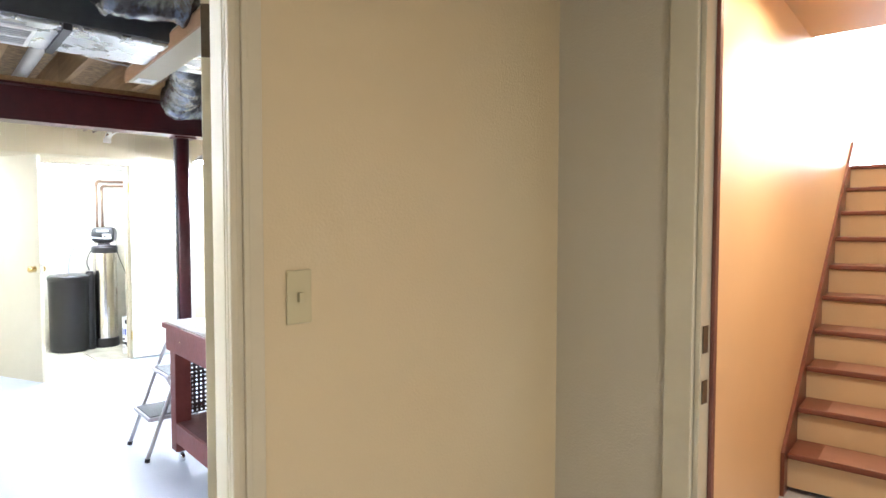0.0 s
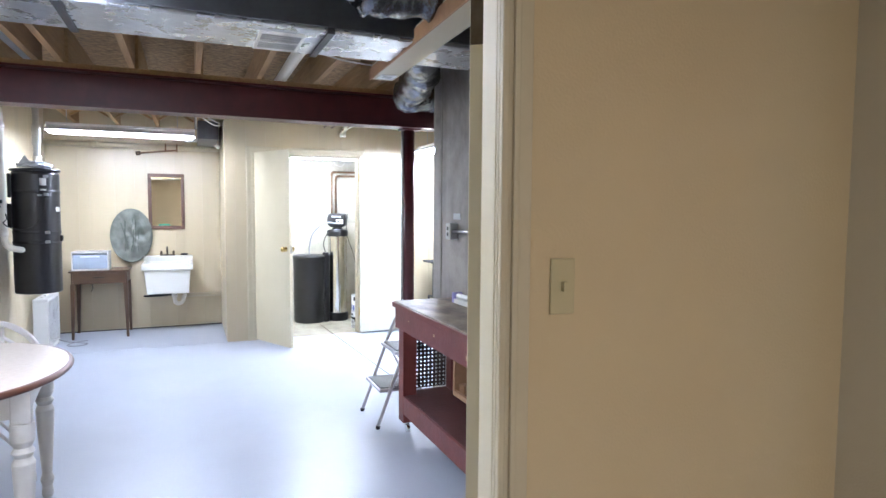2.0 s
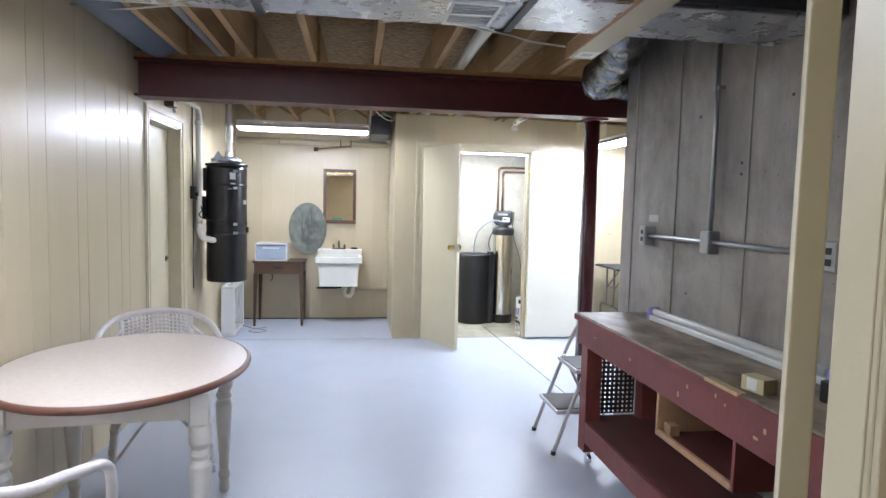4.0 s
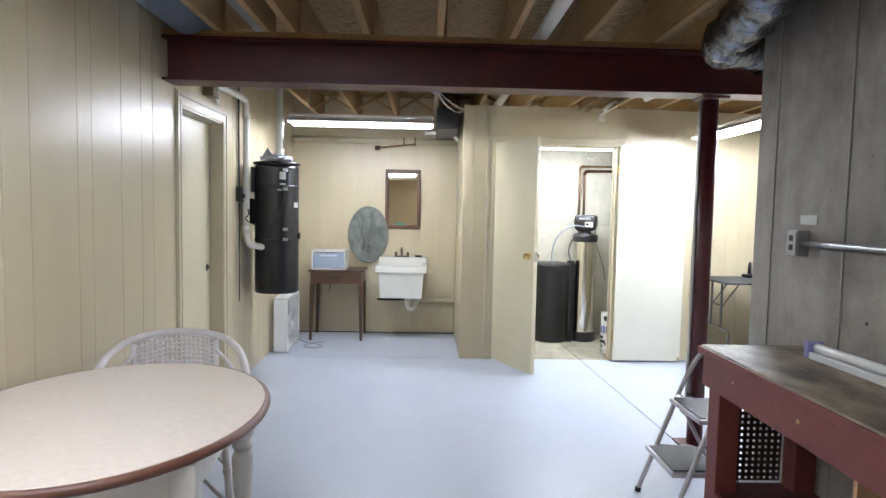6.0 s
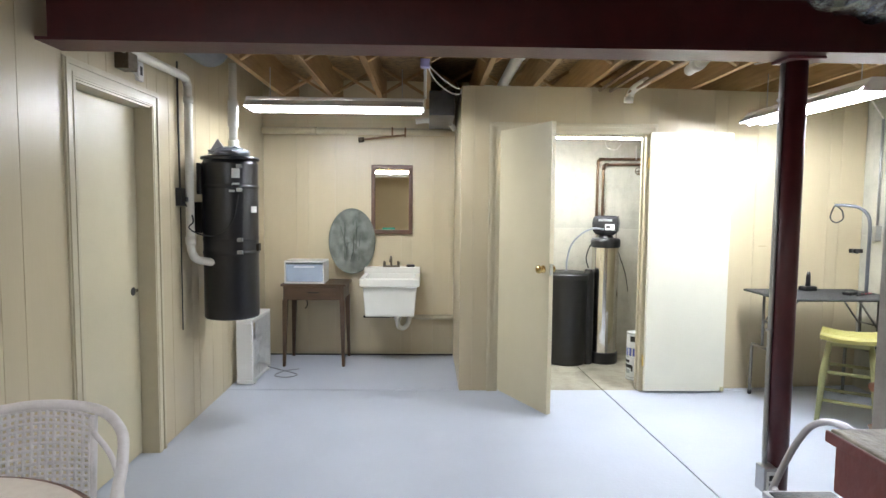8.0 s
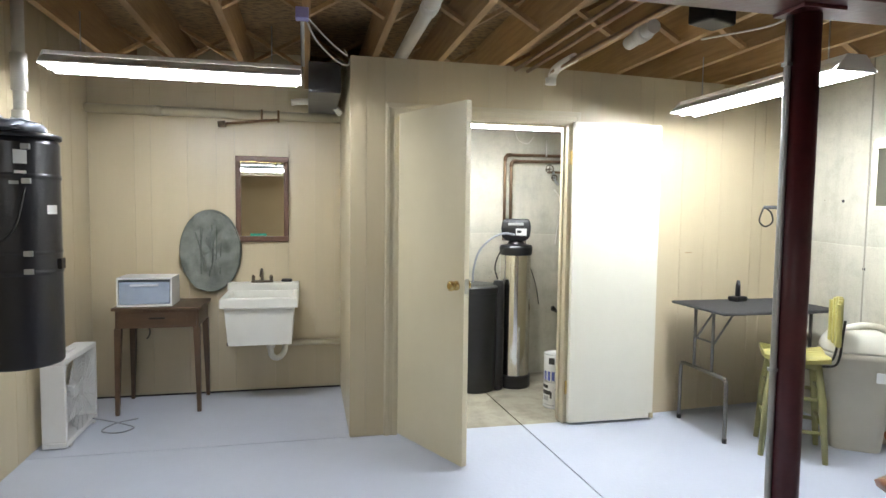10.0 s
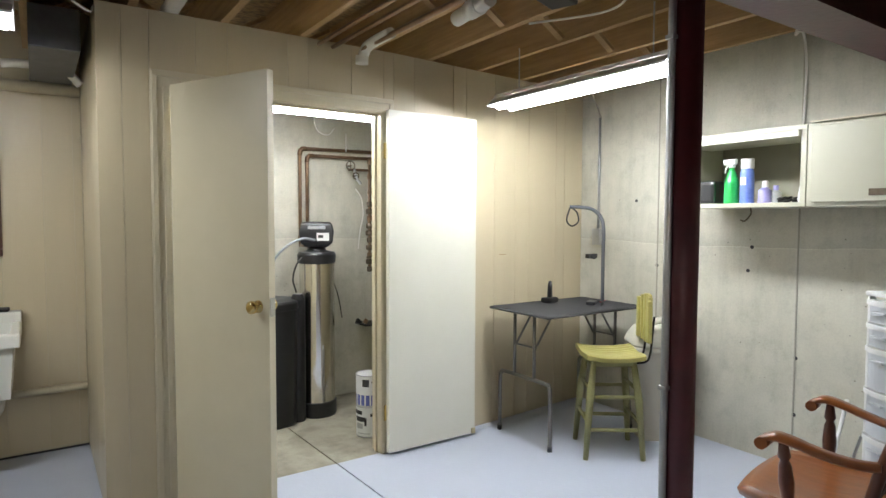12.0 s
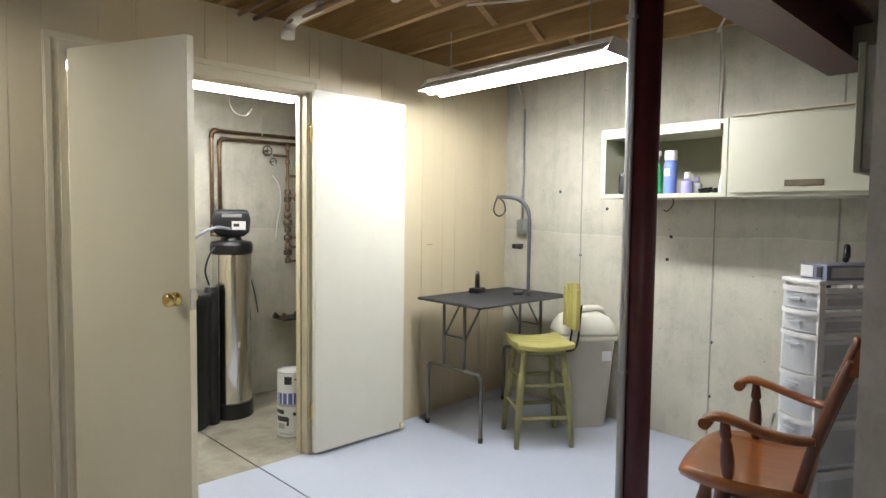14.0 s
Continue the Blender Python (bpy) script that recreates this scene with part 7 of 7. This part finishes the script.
# ---- plastic drawer tower ----
def tower():
    t = thing("drawer_tower", 3.282, 4.608, 0, -30, "tall white framed plastic drawer tower with frosted drawers", "drawer tower")
    w, d = 0.10, 0.20      # half width (local y), half depth (local x); the front looks to local -x
    zs = [0.03, 0.26, 0.48, 0.68, 0.86, 0.96, 1.06]
    for sy in (-1, 1):
        for sx in (-1, 1):
            boxpart("frame_post", (sx * d, sx * (d - 0.03), sy * w, sy * (w - 0.012), 0.0, 1.07), "white", t, "", 0.003)
    boxpart("frame_top", (-d - 0.01, d, -w - 0.004, w + 0.004, 1.0705, 1.09), "white", t, "", 0.006)
    for a, b in zip(zs, zs[1:]):
        r = bmesh.new()
        n = 8
        outer = [(-d - 0.030 * (1 - (y / w) ** 2) - 0.004, y) for y in [(-w + 2 * w * i / n) for i in range(n + 1)]]
        vs = [[r.verts.new((x, y, z)) for z in (b - 0.026, b - 0.004)] for x, y in outer] 
        bk = [[r.verts.new((-d + 0.03, y, z)) for z in (b - 0.026, b - 0.004)] for x, y in outer]
        for i in range(n):
            r.faces.new((vs[i][0], vs[i + 1][0], vs[i + 1][1], vs[i][1]))
            r.faces.new((vs[i][1], vs[i + 1][1], bk[i + 1][1], bk[i][1]))
            r.faces.new((vs[i][0], bk[i][0], bk[i + 1][0], vs[i + 1][0]))
        part("shelf_rail", r, "white", t)
        boxpart("side_rail", (-d + 0.031, d - 0.031, -w - 0.001, -w + 0.010, b - 0.026, b - 0.004), "white", t, "", 0.002)
        f = bmesh.new()
        vs = [[f.verts.new((x + 0.010, y * 0.96, z)) for z in (a + 0.002, b - 0.028)] for x, y in outer]
        for i in range(n):
            f.faces.new((vs[i][0], vs[i + 1][0], vs[i + 1][1], vs[i][1]))
        bx(f, -d + 0.031, d - 0.034, -w + 0.012, w - 0.012, a + 0.002, b - 0.030, 0.004)
        dr_ = part("drawer", f, "frosted", t, "frosted plastic drawer")
        boxpart("drawer_side", (-d + 0.05, d - 0.05, -w + 0.0105, -w + 0.0118, a + 0.02, b - 0.05), "frosted_dark", dr_, "dark contents seen through the drawer", 0)
        boxpart("grip", (-d - 0.040, -d - 0.026, -0.035, 0.035, b - 0.062, b - 0.05), "frosted", dr_, "", 0.003)
    k = thing("storage_case", 3.282, 4.608, 1.0905, -30, "flat grey-blue case with a white label on the drawer tower", "case")
    boxpart("case_body", (-0.17, 0.19, -0.10, 0.04, 0.0, 0.065), "binder", k, bevel=0.004)
    boxpart("case_label", (-0.1745, -0.1705, -0.03, 0.035, 0.008, 0.058), "white", k, "white label", 0.001)
    boxpart("case_strip", (-0.1745, -0.1705, -0.075, -0.05, 0.010, 0.055), "ink", k, "dark spine bar", 0.001)
    boxpart("case_clear", (-0.15, 0.18, -0.1045, -0.1005, 0.012, 0.055), "frosted_dark", k, "clear plastic side", 0.001)
    j = thing("black_tool", 3.35, 4.60, 1.156, 10, "small black curved tool on the flat case", "tool")
    part("tool_body", tube(bmesh.new(), smooth_path([(-0.05, 0, 0.012), (-0.02, 0, 0.035), (0.0, 0, 0.07), (0.03, 0, 0.06), (0.06, 0, 0.02)], 4), 0.013, 8), "black", j)
    s = thing("white_stick", 0, 0, 0, 0, "thin white wooden stick leaning beside the drawer tower", "stick")
    part("stick", tube(bmesh.new(), [(2.98, 4.90, 0.008), (3.34, 4.93, 0.55)], 0.009, 8), "white", s)
    s = thing("grey_stick", 0, 0, 0, 0, "thin grey rod leaning beside the drawer tower", "stick")
    part("rod", tube(bmesh.new(), [(3.04, 4.88, 0.007), (3.32, 4.86, 0.40)], 0.007, 8), "conduit", s)
tower()

# ---- wooden armchair ----
def armchair():
    """Turned wooden rocker; it faces local +y."""
    t = thing("rocking_chair", 2.489, 4.527, 0.022, 10, "orange-brown maple wooden rocking chair with curved arms", "rocking chair")
    # dished seat
    b = bmesh.new()
    nx, ny = 14, 10
    grid = []
    for j in range(ny + 1):
        row = []
        v = j / ny
        for i in range(nx + 1):
            u = -1 + 2 * i / nx
            half = 0.225 + 0.05 * math.sin(math.pi * min(v * 0.75, 1)) - 0.045 * v ** 4
            x, y = u * half, -0.06 + 0.41 * v - 0.015 * (u * u) * v
            z = 0.452 - 0.022 * (1 - u * u) * math.sin(math.pi * min(v * 1.1, 1)) + (0.010 * math.sin(v * math.pi) if abs(u) > 0.9 else 0) - (0.018 if v > 0.95 else 0)
            row.append((b.verts.new((x, y, z)), b.verts.new((x * 0.97, y * 0.98, 0.412))))
        grid.append(row)
    for j in range(ny):
        for i in range(nx):
            b.faces.new([grid[j][i][0], grid[j][i + 1][0], grid[j + 1][i + 1][0], grid[j + 1][i][0]])
            b.faces.new([grid[j][i][1], grid[j + 1][i][1], grid[j + 1][i + 1][1], grid[j][i + 1][1]])
    edge = [grid[0][i] for i in range(nx + 1)] + [grid[j][nx] for j in range(1, ny + 1)] + [grid[ny][i] for i in range(nx - 1, -1, -1)] + [grid[j][0] for j in range(ny - 1, 0, -1)]
    for p, q in zip(edge, edge[1:] + edge[:1]):
        b.faces.new((p[0], p[1], q[1], q[0]))
    for f in b.faces:
        f.smooth = True
    part("seat", b, "rocker", t)
    for sx in (-1, 1):
        for y, lean in ((0.25, 0.03), (0.03, -0.07)):
            prof = [(0.0, 0.018), (0.15, 0.022), (0.25, 0.030), (0.32, 0.020), (0.45, 0.031), (0.60, 0.034), (0.72, 0.019), (0.80, 0.029), (1.0, 0.018)]
            a, c = Vector((sx * 0.155, y, 0.412)), Vector((sx * 0.21, y + lean, 0.018))
            part("leg", tube(bmesh.new(), [a.lerp(c, f) for f, _ in prof], [r for _, r in prof], 14), "rocker_dark", t, "dark turned leg")
        part("side_stretcher", tube(bmesh.new(), [(sx * 0.19, 0.265, 0.22), (sx * 0.19, 0.12, 0.22), (sx * 0.19, -0.01, 0.22)], [0.012, 0.021, 0.012], 12), "rocker_dark", t)
        rk = smooth_path([(sx * 0.212, -0.36, 0.075), (sx * 0.212, -0.13, 0.008), (sx * 0.212, 0.09, -0.0065), (sx * 0.212, 0.30, 0.008), (sx * 0.212, 0.42, 0.045)], 6)
        part("rocker_rail", tube(bmesh.new(), rk, 0.0155, 10), "rocker_dark", t, "dark rocker rail")
        # arm and its posts
        arm = smooth_path([(sx * 0.28, 0.235, 0.655), (sx * 0.285, 0.20, 0.672), (sx * 0.285, 0.15, 0.668), (sx * 0.275, 0.06, 0.645), (sx * 0.25, -0.02, 0.632), (sx * 0.222, -0.078, 0.632)], 6)
        m = bmesh.new()
        prev = None
        for i, p in enumerate(arm):
            f = i / (len(arm) - 1)
            w = 0.036 - 0.014 * f
            ring = [m.verts.new(p + Vector((sx_ * w, 0, sz_ * 0.012))) for sx_, sz_ in ((-1, 0), (-0.7, 1), (0.7, 1), (1, 0), (0.7, -1), (-0.7, -1))]
            if prev:
                for k in range(6):
                    q = m.faces.new((prev[k], prev[(k + 1) % 6], ring[(k + 1) % 6], ring[k]))
                    q.smooth = True
            else:
                m.faces.new(ring[::-1])
            prev = ring
        m.faces.new(prev)
        part("armrest", m, "rocker", t)
        part("arm_scroll", tube(bmesh.new(), [(sx * 0.28 - 0.036, 0.232, 0.646), (sx * 0.28 + 0.036, 0.232, 0.646)], 0.020, 14), "rocker", t)
        prof = [(0.0, 0.014), (0.12, 0.020), (0.35, 0.024), (0.62, 0.019), (0.70, 0.013), (0.76, 0.020), (1.0, 0.013)]
        a, c = Vector((sx * 0.245, 0.165, 0.447)), Vector((sx * 0.282, 0.175, 0.66))
        part("arm_post", tube(bmesh.new(), [a.lerp(c, f) for f, _ in prof], [r for _, r in prof], 12), "rocker_dark", t, "dark turned arm post")
        # back posts
        pts = [(sx * 0.195, -0.03, 0.43), (sx * 0.212, -0.07, 0.60), (sx * 0.228, -0.13, 0.80), (sx * 0.235, -0.165, 0.90)]
        part("back_post", tube(bmesh.new(), smooth_path(pts, 5), 0.018, 12), "rocker_dark", t, "dark back post")
    for i in range(5):
        x = -0.12 + i * 0.06
        part("spindle", tube(bmesh.new(), [(x, -0.03, 0.44), (x * 1.05, -0.08, 0.6), (x * 1.1, -0.14, 0.78), (x * 1.12, -0.175, 0.88)], [0.009, 0.014, 0.010, 0.008], 10), "rocker_dark", t)
    c = bmesh.new()
    rows = []
    for i in range(13):
        u = -1 + i / 6
        top = 0.96 + 0.035 * (1 - u * u) - (0.02 if abs(u) > 0.95 else 0)
        rows.append([c.verts.new((u * 0.26, -0.165 - 0.035 * (1 - u * u) + dy - (z - 0.85) * 0.2, z)) for dy, z in ((0.011, 0.86), (0.011, top), (-0.011, top), (-0.011, 0.86))])
    for p, q in zip(rows, rows[1:]):
        for k in range(4):
            c.faces.new((p[k], p[(k + 1) % 4], q[(k + 1) % 4], q[k]))
    c.faces.new(rows[0][::-1]); c.faces.new(rows[-1])
    part("crest_rail", c, "rocker", t)
    part("front_stretcher", tube(bmesh.new(), [(-0.185, 0.265, 0.17), (0, 0.265, 0.17), (0.185, 0.265, 0.17)], [0.012, 0.024, 0.012], 12), "rocker_dark", t)
armchair()

# ---- small things on walls and floor ----
hp = thing("hook_plate", FX - 0.004, 4.76, 1.0, 0, "small dark metal fitting on the concrete wall", "fitting")
boxpart("plate", (-0.02, 0, -0.02, 0.02, 0, 0.03), "iron", hp, bevel=0.003)

# ---- grooved wall boards (pieces last) ----
boards(bpy.data.objects["wall_left"], "x", LX, 1, 1.30, 4.79, 0.01, DECK, 1)
boards(bpy.data.objects["wall_left"], "x", LX, 1, 4.79, 5.68, 2.058, DECK, 2)
boards(bpy.data.objects["wall_left"], "x", LX, 1, 5.68, BY, 0.01, DECK, 3)
boards(bpy.data.objects["wall_alcove_back"], "y", BY, -1, LX + 0.007, 0.443, 0.03, DECK, 4)
boards(bpy.data.objects["wall_alcove_side"], "x", 0.45, -1, CY + 0.001, BY - 0.007, 0.01, TOP, 5)
boards(wall_closet, "y", CY, -1, 0.445, 0.66, 0.01, TOP, 6)
boards(wall_closet, "y", CY, -1, 0.66, 1.95, 2.08, TOP, 7)
boards(wall_closet_end, "y", 0.0, -1, 0.0, 1.755, 0.01, TOP, 8)
